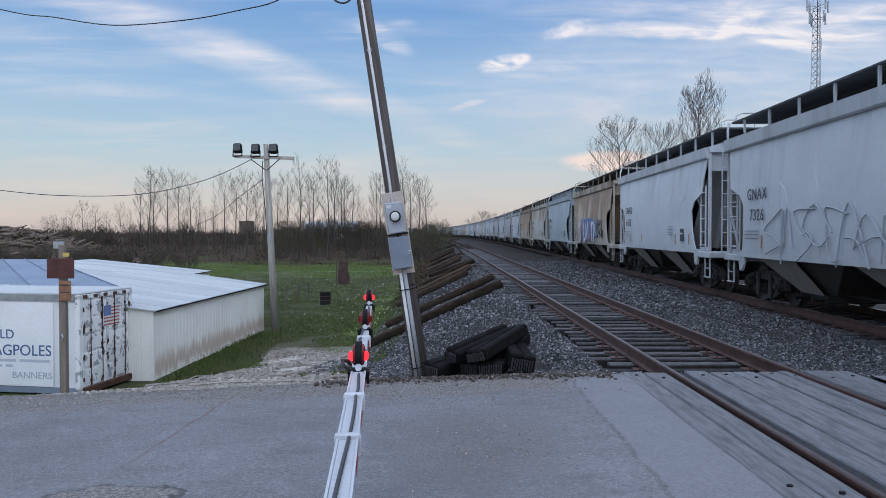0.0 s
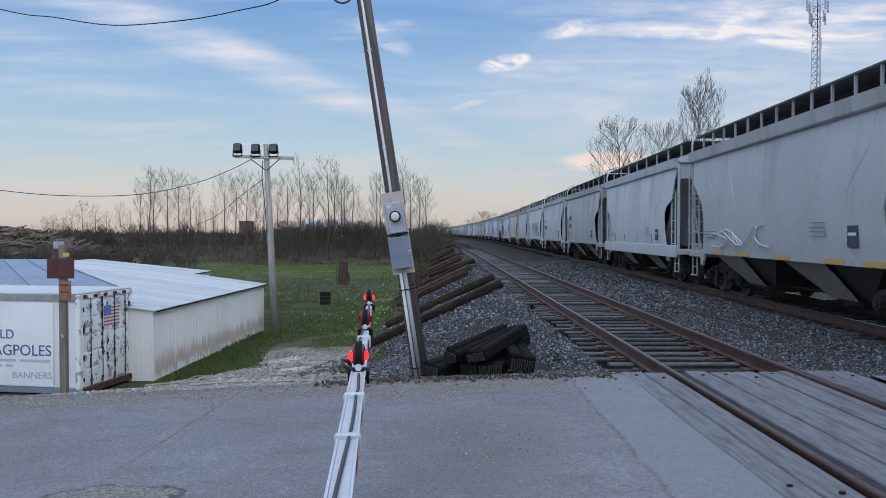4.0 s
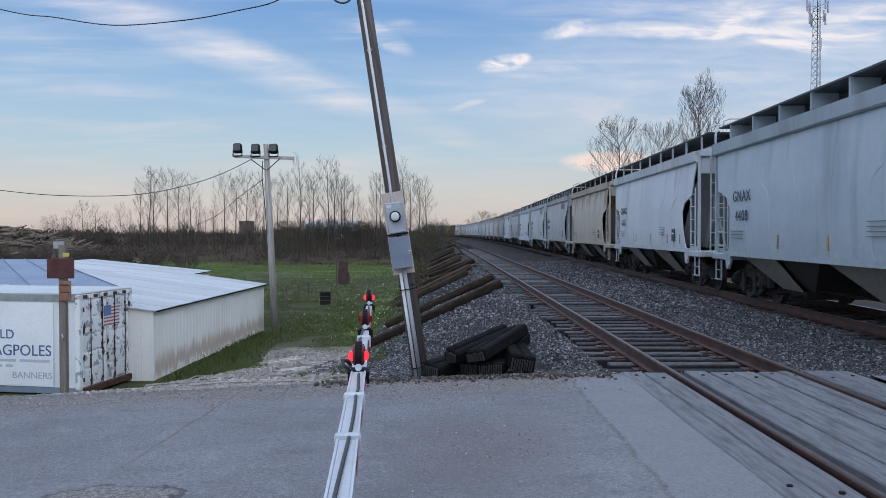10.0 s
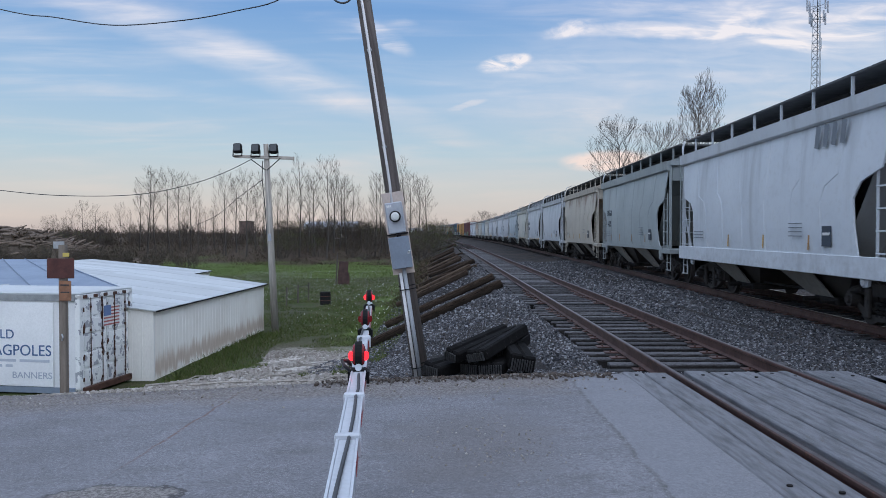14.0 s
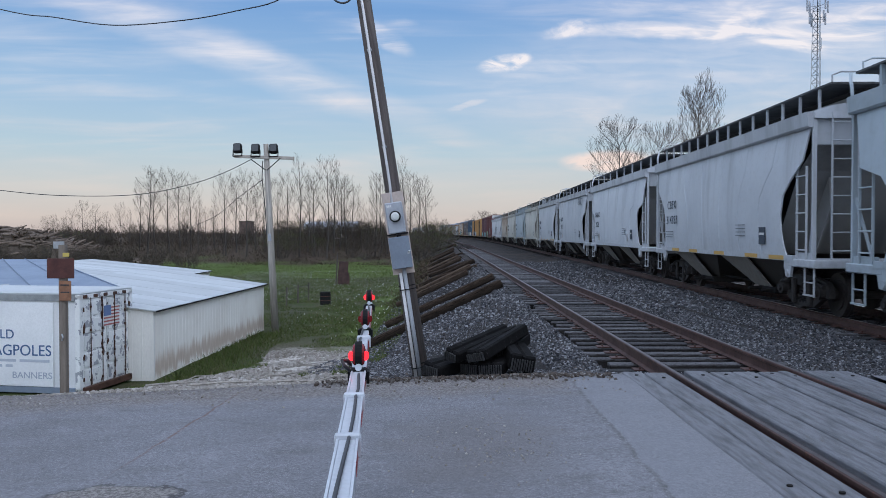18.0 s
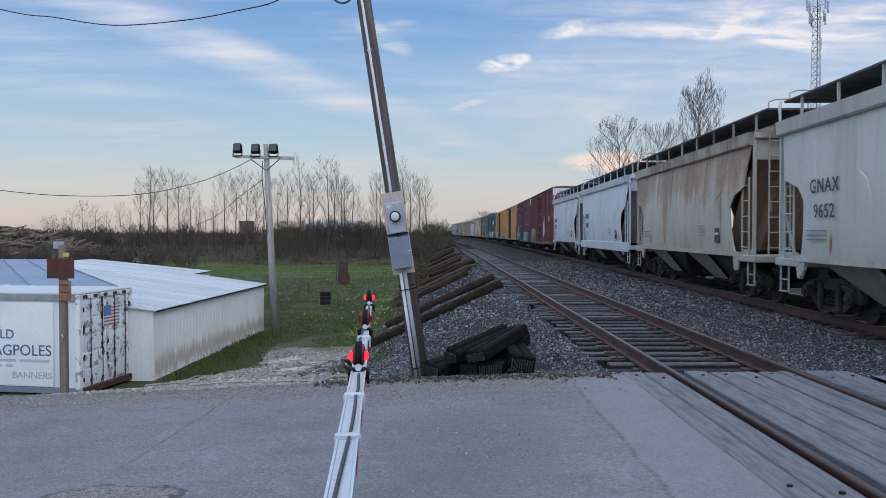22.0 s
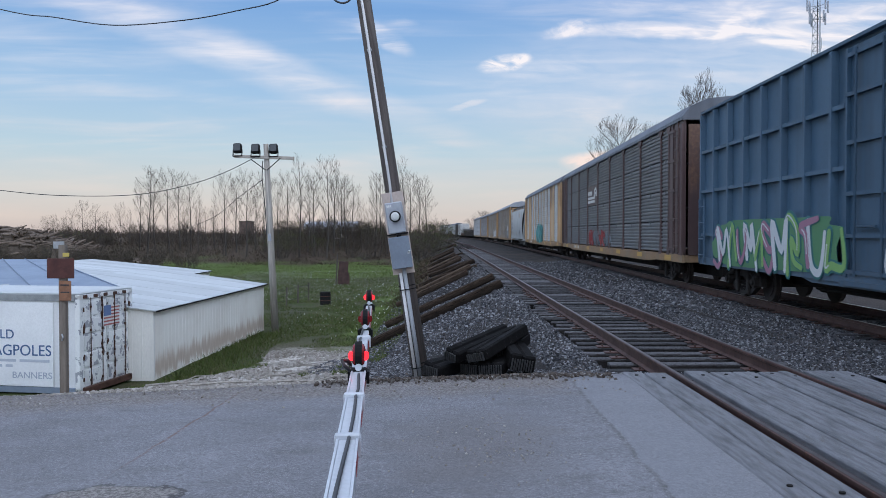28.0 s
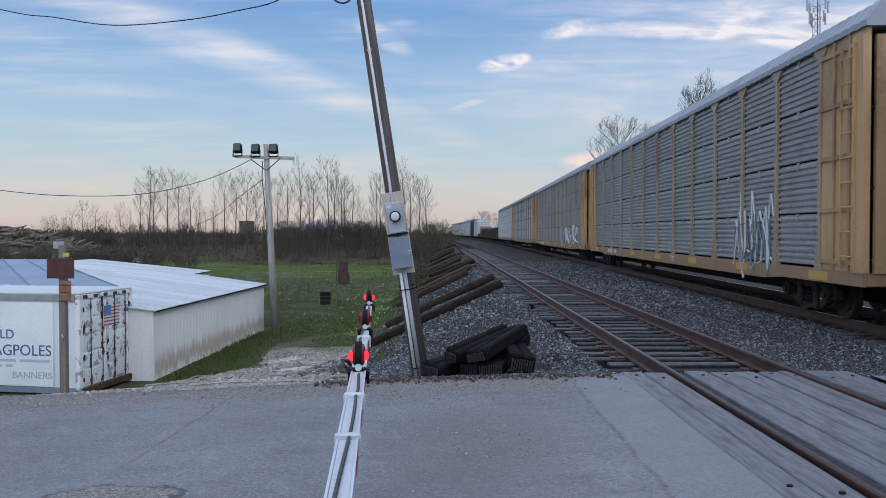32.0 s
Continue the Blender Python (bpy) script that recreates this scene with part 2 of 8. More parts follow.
# ---------------------------------------------------------------- mesh helpers
class Geo:
    """A plain list of corners and faces, made into one mesh by part()."""

    def __init__(self):
        self.v, self.f = [], []

    def add(self, verts, faces):
        n = len(self.v)
        self.v += [tuple(p) for p in verts]
        self.f += [tuple(n + i for i in face) for face in faces]
        return self

    def box(self, x0, x1, y0, y1, z0, z1, m=None):
        p = [(x0, y0, z0), (x1, y0, z0), (x1, y1, z0), (x0, y1, z0), (x0, y0, z1), (x1, y0, z1), (x1, y1, z1), (x0, y1, z1)]
        if m is not None:
            p = [m @ Vector(q) for q in p]
        return self.add(p, [(0, 3, 2, 1), (4, 5, 6, 7), (0, 1, 5, 4), (1, 2, 6, 5), (2, 3, 7, 6), (3, 0, 4, 7)])

    def soft_box(self, x0, x1, y0, y1, z0, z1, c=0.01, m=None):
        """A box with chamfered edges."""
        hx, hy, hz = (x1 - x0) / 2, (y1 - y0) / 2, (z1 - z0) / 2
        mid = Vector(((x0 + x1) / 2, (y0 + y1) / 2, (z0 + z1) / 2))
        bm = bmesh.new()
        bmesh.ops.create_cube(bm, size=2.0)
        for q in bm.verts:
            q.co = Vector((q.co.x * hx, q.co.y * hy, q.co.z * hz)) + mid
        bmesh.ops.bevel(bm, geom=bm.edges[:], offset=min(c, hx * 0.8, hy * 0.8, hz * 0.8), segments=1, affect="EDGES")
        bm.verts.index_update()
        p = [q.co.copy() if m is None else m @ q.co for q in bm.verts]
        fs = [[q.index for q in face.verts] for face in bm.faces]
        bm.free()
        return self.add(p, fs)

    def tube(self, pts, radii, n=6, caps=True):
        """A tube along points, with a radius for each."""
        pts = [Vector(p) for p in pts]
        if isinstance(radii, (int, float)):
            radii = [radii] * len(pts)
        base = len(self.v)
        up = None
        for i, p in enumerate(pts):
            d = (pts[min(i + 1, len(pts) - 1)] - pts[max(i - 1, 0)]).normalized()
            if up is None:
                up = Vector((0, 0, 1)) if abs(d.z) < 0.9 else Vector((1, 0, 0))
            a = d.cross(up).normalized()
            up = a.cross(d)
            for j in range(n):
                t = 2 * math.pi * j / n
                self.v.append(tuple(p + (a * math.cos(t) + up * math.sin(t)) * radii[i]))
        for i in range(len(pts) - 1):
            for j in range(n):
                self.f.append((base + i * n + j, base + i * n + (j + 1) % n, base + (i + 1) * n + (j + 1) % n, base + (i + 1) * n + j))
        if caps:
            self.f.append(tuple(base + j for j in range(n))[::-1])
            self.f.append(tuple(base + (len(pts) - 1) * n + j for j in range(n)))
        return self

    def sweep(self, sections, closed=True, caps=True):
        """Skins a row of equal sections."""
        base, n = len(self.v), len(sections[0])
        for s in sections:
            self.v += [tuple(p) for p in s]
        for i in range(len(sections) - 1):
            for j in range(n if closed else n - 1):
                k = (j + 1) % n
                self.f.append((base + i * n + j, base + i * n + k, base + (i + 1) * n + k, base + (i + 1) * n + j))
        if caps and closed:
            self.f.append(tuple(base + j for j in range(n))[::-1])
            self.f.append(tuple(base + (len(sections) - 1) * n + j for j in range(n)))
        return self

    def slab(self, outline, axis, a, b):
        """An outline of two coordinates drawn out along an axis from a to b."""
        def at(p, q):
            return {0: (q, p[0], p[1]), 1: (p[0], q, p[1]), 2: (p[0], p[1], q)}[axis]
        return self.sweep([[at(p, a) for p in outline], [at(p, b) for p in outline]])

    def disc(self, c, axis, r, thick, n=16):
        d = Vector((axis == 0, axis == 1, axis == 2)) * thick / 2
        return self.tube([Vector(c) - d, Vector(c) + d], r, n)

    def mesh(self, name, smooth=False):
        me = bpy.data.meshes.new(name)
        me.from_pydata(self.v, [], self.f)
        bm = bmesh.new()
        bm.from_mesh(me)
        if len(self.v) < 6000:
            bmesh.ops.remove_doubles(bm, verts=bm.verts[:], dist=0.00005)
        bmesh.ops.recalc_face_normals(bm, faces=bm.faces[:])
        bm.to_mesh(me)
        bm.free()
        if smooth:
            me.shade_smooth()
        return me


def part(name, geo, mat, parent=None, label="", at=None, smooth=False, colour=None):
    """One mesh object under a thing or a part; geo is a Geo or a ready mesh."""
    me = geo.mesh(name, smooth) if isinstance(geo, Geo) else geo
    if mat is not None and not me.materials:
        me.materials.append(mat)
    ob = new(name, me)
    if parent is not None:
        ob.parent = parent
    if at is not None:
        ob.matrix_basis = at if isinstance(at, Matrix) else Matrix.Translation(at)
    if label:
        ob["label"] = label
    if colour:
        ob.color = colour
    return ob


def thing(name, label, category, at=None, group="", kind=""):
    ob = new(name)
    ob.empty_display_size = 0.2
    if at is not None:
        ob.matrix_basis = at if isinstance(at, Matrix) else Matrix.Translation(at)
    return tagged(ob, label, category, group, kind)


def single(name, geo, mat, label, category, at=None, group="", kind="", smooth=False):
    return tagged(part(name, geo, mat, None, "", at, smooth), label, category, group, kind)


def lettering(text, size, mat, parent, at, name="lettering", stretch=1.0, thick=0.004, spacing=1.0):
    """Writing as a thin mesh. It reads along local x, up z, facing -y, before at."""
    cu = bpy.data.curves.new(name, "FONT")
    cu.body, cu.size, cu.extrude, cu.align_x = text, size, thick, "CENTER"
    cu.space_character = spacing
    tmp = bpy.data.objects.new(name, cu)
    me = bpy.data.meshes.new_from_object(tmp)
    bpy.data.objects.remove(tmp)
    bpy.data.curves.remove(cu)
    me.transform(Matrix.Diagonal((stretch, 1, 1, 1)) if stretch != 1 else Matrix())
    me.transform(Matrix.Rotation(radians(90), 4, "X"))
    me.materials.append(mat)
    return part(name, me, None, parent, at=at)


# ---------------------------------------------------------------- the lie of the land
FIELD = -2.5
ROAD_FAR, ROAD_NEAR = 9.45, -2.5
MAIN_DROP = -0.08           # the main line lies 8 cm above the siding
CAR_BASE = -0.12            # level from which the cars are drawn, 0.2 m under the main line's rail head


def main_x(y):
    """Middle of the main line, on which the train runs."""
    if y < 0:
        return 7.94 + 0.0257 * y
    if y < 85:
        return 7.94 + 0.0257 * y - 4.66e-5 * y * y
    d = y - 85
    return 9.788 + 0.0178 * d - 1.36e-4 * d * d


def main_turn(y):
    return (main_x(y + 0.5) - main_x(y - 0.5))


def side_x(y):
    """Middle of the siding."""
    d = max(0.0, y - 70)
    return 3.60 - 0.0043 * y - 1.25e-4 * d * d


def road_z(x):
    if x > 2.0:
        return -0.012 if x < 5.6 else -0.012 + 0.08 * min(1.0, (x - 5.6) / 1.0)
    t = min(1.0, (2.0 - x) / 9.0)
    return -0.012 - 0.30 * t * t * (3 - 2 * t) - 0.02 * max(0.0, -7.0 - x)


def ground_z(x, y):
    sx = side_x(max(y, 0))
    rel = x - sx
    shoulder = -0.24
    if rel > -1.75:
        bed = shoulder - (0.055 if rel > 2.5 else 0.19 if abs(rel) < 1.3 else 0.0)
        near_main = abs(x - main_x(max(y, 0)))
        if near_main < 2.5:
            bed = max(bed, -0.295 + 0.155 * min(1.0, (2.5 - near_main) / 1.2))
    else:
        bed = shoulder + (rel + 1.75) * 0.46
    far_side = x - main_x(max(y, 0)) - 2.2
    if far_side > 0:
        bed = max(-0.9, -0.14 - far_side * 0.4)
    field = FIELD
    if y > 100 and rel < -3:
        t = min(1.0, (y - 100) / 34) * min(1.0, (-3 - rel) / 5)
        field = FIELD + 2.3 * t * t * (3 - 2 * t)
    z = max(bed, field)
    if y < ROAD_FAR + 26:
        # the road stands on its own low bank
        steep = 0.125 if x > -4 else 0.125 + 0.05 * min(6.0, -4 - x)
        d = max(0.0, y - ROAD_FAR) if y > 0 else max(0.0, ROAD_NEAR - y)
        bank = road_z(x) - 0.06 - d * steep
        z = max(z, bank) if y > 0 else max(bank, FIELD)
    return z + 0.06 * noise.noise((x * 0.35, y * 0.35, 0.3)) * (0.4 if rel > -2 else 1.0)


def ground_lines(a, b, fine_a, fine_b, step, grow):
    pts = list(np.arange(fine_a, fine_b + step / 2, step))
    s, p = step, fine_b
    while p < b:
        s *= grow
        p += s
        pts.append(min(p, b))
    s, p = step, fine_a
    while p > a:
        s *= grow
        p -= s
        pts.insert(0, max(p, a))
    return pts


def build_ground():
    xs = ground_lines(-2200, 2200, -16, 13, 0.4, 1.16)
    ys = ground_lines(-900, 3500, 8.5, 40, 0.4, 1.07)
    g = Geo()
    for y in ys:
        for x in xs:
            z = ground_z(x, y)
            if ROAD_NEAR + 0.3 < y < ROAD_FAR - 0.3 and abs(x) < 60:
                z = road_z(x) - 0.25
            g.v.append((float(x), float(y), z))
    n = len(xs)
    for j in range(len(ys) - 1):
        for i in range(n - 1):
            g.f.append((j * n + i, j * n + i + 1, (j + 1) * n + i + 1, (j + 1) * n + i))
    m, k, b = material("meadow_and_ballast")
    at = k.n("ShaderNodeTexCoord").outputs["Object"]
    x, y, z = k.split(at)
    big = k.noise(at, 0.16, 5, 0.6)
    mid = k.noise(at, 0.9, 5, 0.65)
    fine = k.noise(at, 14.0, 5, 0.7)
    grass = k.mix(k.smooth(mid, 0.35, 0.7), (0.062, 0.086, 0.026), (0.100, 0.086, 0.052))
    thin = k.smooth(k.noise(k.scaled(at, 1.0, 0.35, 1.0), 0.22, 4, 0.6), 0.44, 0.60)
    grass = k.mix(k.math("MULTIPLY", thin, 0.75), grass, (0.105, 0.096, 0.080))
    grass = k.mix(k.smooth(fine, 0.35, 0.7), grass, (0.034, 0.044, 0.018))
    ly = k.math("ADD", y, k.math("MULTIPLY", k.math("SUBTRACT", big, 0.5), 40.0))
    lush = k.math("MAXIMUM", k.math("MULTIPLY", k.smooth(ly, 70, 80), k.smooth(ly, 112, 100)),
                  k.math("MULTIPLY", k.smooth(k.math("ADD", x, k.math("MULTIPLY", k.math("SUBTRACT", mid, 0.5), 4.0)), -4.6, -3.2), k.smooth(mid, 0.3, 0.55)))
    lush = k.math("MULTIPLY", lush, k.smooth(fine, 0.25, 0.55, 0.45, 0.9))
    grass = k.mix(k.math("MULTIPLY", lush, k.smooth(mid, 0.30, 0.58, 0.35, 1.0)), grass, (0.090, 0.132, 0.030))
    litter = k.noise(at, 2.6, 5, 0.7)
    dry = k.mix(k.smooth(litter, 0.38, 0.62), (0.098, 0.070, 0.052), (0.040, 0.031, 0.025))
    dry = k.mix(k.math("MULTIPLY", k.smooth(mid, 0.5, 0.7), 0.6), dry, (0.062, 0.070, 0.030))
    far = k.smooth(k.math("ADD", y, k.math("MULTIPLY", k.math("SUBTRACT", big, 0.5), 50.0)), 98, 112)
    grass = k.mix(far, grass, dry)
    spots = k.n("ShaderNodeTexVoronoi")
    k.link(at, spots.inputs["Vector"])
    spots.inputs["Scale"].default_value = 26.0
    stone = k.mix(k.smooth(fine, 0.3, 0.7), (0.135, 0.136, 0.148), (0.054, 0.054, 0.060))
    stone = k.mix(k.smooth(spots.outputs["Distance"], 0.02, 0.5), stone, (0.03, 0.028, 0.028))
    stone = k.mix(k.math("MULTIPLY", k.smooth(big, 0.4, 0.65), 0.5), stone, (0.085, 0.068, 0.058))
    # dark dirt plus painted-in shade, nearly black, between the ties of the siding
    gap_shade = k.math("ABSOLUTE", k.math("ADD", k.math("SUBTRACT", x, 3.60), k.math("MULTIPLY", y, 0.0043)))
    stone = k.mix(k.math("MULTIPLY", k.math("MULTIPLY", k.smooth(gap_shade, 1.5, 1.25), k.smooth(y, 70, 55)), 0.85), stone, (0.016, 0.014, 0.013))
    pale = k.mix(k.smooth(fine, 0.3, 0.7), (0.66, 0.62, 0.58), (0.30, 0.27, 0.24))
    pale = k.mix(k.math("MULTIPLY", k.smooth(k.noise(at, 0.9, 5, 0.7), 0.46, 0.56), 0.85), pale, (0.12, 0.10, 0.082))
    # ballast wherever the bed stands above the field, pale gravel on the road's bank and the drive
    wob = k.math("MULTIPLY", k.math("SUBTRACT", mid, 0.5), 3.0)
    xw, yw = k.math("ADD", x, wob), k.math("ADD", y, k.math("MULTIPLY", wob, 2.0))
    on_bed = k.math("MULTIPLY", k.smooth(k.math("ADD", z, k.math("MULTIPLY", wob, 0.25)), -2.2, -1.9), k.smooth(xw, -2.1, -1.5))
    xd = k.math("ADD", xw, k.math("MULTIPLY", k.math("SUBTRACT", y, 12.0), 0.10))
    drive = k.math("MULTIPLY", k.math("MULTIPLY", k.smooth(xd, -4.9, -4.3), k.smooth(xd, -1.3, -1.9)), k.smooth(yw, 29.5, 26.5))
    bare = k.math("MULTIPLY", k.math("MULTIPLY", k.smooth(xd, -4.9, -4.0), k.smooth(xd, 0.4, -0.6)), k.smooth(yw, 34.0, 22.0))
    grass = k.mix(k.math("MULTIPLY", bare, 0.8), grass, k.mix(k.smooth(fine, 0.35, 0.65), (0.21, 0.18, 0.15), (0.12, 0.10, 0.08)))
    verge = k.smooth(k.math("ADD", y, k.math("MULTIPLY", wob, 0.5)), 11.4, 10.6)
    c = k.mix(k.math("MULTIPLY", k.math("MAXIMUM", drive, verge), k.smooth(mid, 0.30, 0.48)), grass, pale)
    c = k.mix(k.math("MULTIPLY", k.smooth(x, 9.5, 11.0), 0.85), c, dry)
    soil = k.math("MULTIPLY", k.math("MULTIPLY", k.smooth(k.math("ADD", y, k.math("MULTIPLY", wob, 0.4)), 11.3, 10.4), k.smooth(x, -1.8, -1.2)), k.smooth(x, 2.5, 2.1))
    stone = k.mix(k.math("MULTIPLY", soil, 0.85), stone, k.mix(k.smooth(fine, 0.35, 0.65), (0.125, 0.098, 0.082), (0.055, 0.044, 0.038)))
    c = k.mix(on_bed, c, stone)
    k.link(c, b.inputs["Base Color"])
    b.inputs["Roughness"].default_value = 0.95
    b.inputs["Specular IOR Level"].default_value = 0.08
    bump(k, b, k.math("ADD", fine, k.math("MULTIPLY", mid, 1.5)), 0.8, 0.05)
    return single("ground", g, m, "spring meadow and gravel beside a raised railway bed", "ground", kind="structure", smooth=True)


def build_road():
    g = Geo()
    rng = random.Random(4)
    xs = [x for x in ground_lines(-60, 60, -14, 2.05, 0.35, 1.25) if x <= 2.13] + [2.175]
    rows = []
    for i, x in enumerate(xs):
        far = ROAD_FAR + 0.10 * noise.noise((x * 0.9, 1.7, 0)) + 0.06 * noise.noise((x * 3.1, 4.0, 0)) + 0.015 * max(0.0, -x)
        far += (0.10 if x > 1.6 else 0.0)
        col = []
        for y in [ROAD_NEAR] + list(np.arange(-1.5, 9.1, 0.5)):
            col.append((x, float(y), road_z(x) + 0.012 * noise.noise((x * 0.5, y * 0.5, 2.0))))
        col.append((x, far, road_z(x) - 0.015))
        col.append((x, far + 0.06, road_z(x) - 0.12))
        col.append((x, far + 0.06, road_z(x) - 0.5))
        rows.append(col)
    g.sweep(rows, closed=False, caps=False)
    m, k, b = material("worn_asphalt")
    at = k.n("ShaderNodeTexCoord").outputs["Object"]
    x, y, z = k.split(at)
    big = k.noise(at, 0.35, 4, 0.6)
    mid = k.noise(k.scaled(at, 0.5, 1.6, 1), 1.6, 5, 0.6)
    fine = k.noise(at, 70.0, 4, 0.7)
    grit = k.noise(at, 190.0, 2, 0.6)
    speck = k.noise(at, 17.0, 6, 0.78)
    c = k.mix(k.smooth(big, 0.35, 0.7), (0.205, 0.207, 0.23), (0.152, 0.154, 0.172))
    c = k.mix(k.math("MULTIPLY", k.smooth(mid, 0.48, 0.70), 0.6), c, (0.125, 0.122, 0.128))
    blot = k.noise(at, 1.3, 7, 0.68, 0.4)
    c = k.mix(k.math("MULTIPLY", k.smooth(blot, 0.52, 0.66), 0.45), c, (0.115, 0.112, 0.124))
    c = k.mix(k.math("MULTIPLY", k.smooth(blot, 0.44, 0.34), 0.4), c, (0.265, 0.268, 0.295))
    pebble = k.noise(at, 34.0, 3, 0.7)
    c = k.mix(k.math("MULTIPLY", k.smooth(pebble, 0.52, 0.64), 0.60), c, (0.10, 0.098, 0.106))
    c = k.mix(k.math("MULTIPLY", k.smooth(pebble, 0.46, 0.36), 0.45), c, (0.30, 0.30, 0.325))
    c = k.mix(k.math("MULTIPLY", k.smooth(fine, 0.45, 0.70), 0.75), c, (0.09, 0.088, 0.096))
    c = k.mix(k.math("MULTIPLY", k.smooth(speck, 0.52, 0.70), 0.50), c, (0.10, 0.097, 0.10))
    c = k.mix(k.math("MULTIPLY", k.smooth(speck, 0.44, 0.30), 0.4), c, (0.30, 0.295, 0.31))
    c = k.mix(k.math("MULTIPLY", k.smooth(grit, 0.58, 0.72), 0.8), c, (0.46, 0.44, 0.43))
    c = k.mix(k.math("MULTIPLY", k.smooth(grit, 0.44, 0.32), 0.7), c, (0.07, 0.069, 0.075))
    # darker patched stretch, a broken old patch and a long crack
    px = k.math("SUBTRACT", x, 0.25)
    py = k.math("MULTIPLY", k.math("SUBTRACT", y, 6.4), 0.6)
    worn = k.math("ADD", k.math("ADD", k.math("MULTIPLY", px, px), k.math("MULTIPLY", py, py)), k.math("MULTIPLY", k.math("SUBTRACT", mid, 0.5), 2.4))
    c = k.mix(k.math("MULTIPLY", k.smooth(worn, 0.75, 0.15), 0.32), c, (0.105, 0.09, 0.08))
    qx = k.math("MULTIPLY", k.math("ADD", x, 2.4), 2.0)
    qy = k.math("MULTIPLY", k.math("SUBTRACT", y, 5.42), 3.6)
    patch = k.math("ADD", k.math("ADD", k.math("MULTIPLY", qx, qx), k.math("MULTIPLY", qy, qy)), k.math("MULTIPLY", k.math("SUBTRACT", k.noise(at, 3.0, 5, 0.7), 0.5), 3.2))
    c = k.mix(k.math("MULTIPLY", k.smooth(patch, 1.15, 0.7), 0.8), c, k.mix(k.smooth(pebble, 0.42, 0.58), (0.255, 0.235, 0.215), (0.11, 0.095, 0.085)))
    c = k.mix(k.math("MULTIPLY", k.math("MULTIPLY", k.smooth(patch, 0.8, 1.0), k.smooth(patch, 1.25, 1.05)), k.math("MULTIPLY", k.smooth(mid, 0.3, 0.5), 0.9)), c, (0.045, 0.042, 0.042))
    line = k.math("ABSOLUTE", k.math("ADD", k.math("ADD", x, 2.93), k.math("SUBTRACT", k.math("MULTIPLY", k.math("SUBTRACT", mid, 0.5), 0.10), k.math("MULTIPLY", y, 0.065))))
    long_crack = k.math("MULTIPLY", k.math("MULTIPLY", k.smooth(line, 0.024, 0.006), k.smooth(y, 5.6, 7.2)), k.smooth(speck, 0.32, 0.5))
    c = k.mix(k.math("MULTIPLY", long_crack, 0.8), c, (0.135, 0.075, 0.065))
    ax = k.math("ADD", x, k.math("MULTIPLY", k.math("SUBTRACT", k.noise(at, 2.2, 5, 0.7), 0.5), 0.16))
    apron = k.smooth(ax, 1.47, 1.51)
    c = k.mix(k.math("MULTIPLY", apron, 0.42), c, (0.225, 0.232, 0.258))
    seam = k.math("MULTIPLY", k.smooth(k.math("ABSOLUTE", k.math("SUBTRACT", ax, 1.47)), 0.03, 0.008), k.smooth(speck, 0.36, 0.52))
    c = k.mix(k.math("MULTIPLY", seam, 0.45), c, (0.08, 0.072, 0.07))
    # dirt and fines washed onto the far edge
    edge_y = k.math("ADD", y, k.math("MULTIPLY", k.math("SUBTRACT", k.noise(at, 1.1, 6, 0.7), 0.5), 1.9))
    dirt = k.math("MULTIPLY", k.math("MULTIPLY", k.smooth(edge_y, 8.1, 9.0), k.smooth(ax, 1.55, 1.25)), k.smooth(pebble, 0.30, 0.55, 0.55, 1.0))
    c = k.mix(k.math("MULTIPLY", dirt, 0.85), c, k.mix(k.smooth(pebble, 0.45, 0.55), (0.235, 0.205, 0.185), (0.10, 0.083, 0.073)))
    crackv = k.n("ShaderNodeTexVoronoi")
    crackv.feature = "DISTANCE_TO_EDGE"
    wob = k.n("ShaderNodeVectorMath", op="ADD")
    k.link(at, wob.inputs[0])
    k.link(k.join(k.math("MULTIPLY", mid, 0.8), k.math("MULTIPLY", big, 0.9), 0.0), wob.inputs[1])
    k.link(wob.outputs[0], crackv.inputs["Vector"])
    crackv.inputs["Scale"].default_value = 0.42
    crack = k.math("MULTIPLY", k.smooth(crackv.outputs["Distance"], 0.0, 0.010, 1.0, 0.0), k.smooth(big, 0.46, 0.56))
    c = k.mix(k.math("MULTIPLY", crack, 0.22), c, (0.06, 0.056, 0.055))
    k.link(c, b.inputs["Base Color"])
    k.link(k.math("ADD", 0.72, k.math("MULTIPLY", mid, 0.2)), b.inputs["Roughness"])
    bump(k, b, k.math("SUBTRACT", k.math("ADD", fine, k.math("MULTIPLY", grit, 0.5)), k.math("MULTIPLY", crack, 0.8)), 0.9, 0.006)
    road = single("road", g, m, "worn grey asphalt road with cracks and patches", "road", kind="structure", smooth=True)
    # beyond the tracks
    g = Geo()
    rows = []
    for x in [9.6, 12, 16, 24, 60]:
        rows.append([(x, ROAD_NEAR, road_z(x)), (x, ROAD_FAR, road_z(x)), (x, ROAD_FAR + 0.05, road_z(x) - 0.5)])
    g.sweep(rows, closed=False, caps=False)
    single("road", g, m, "grey asphalt road beyond the railway", "road", kind="structure")
    g = Geo()
    g.sweep([[(x, ROAD_NEAR, road_z(x)), (x, ROAD_FAR - 0.1, road_z(x)), (x, ROAD_FAR - 0.05, -0.5)] for x in (5.08, 5.6, 6.5)], closed=False, caps=False)
    single("road", g, m, "grey asphalt infill between two tracks", "road", kind="structure")
    return road


GROUND = build_ground()
ROAD = build_road()

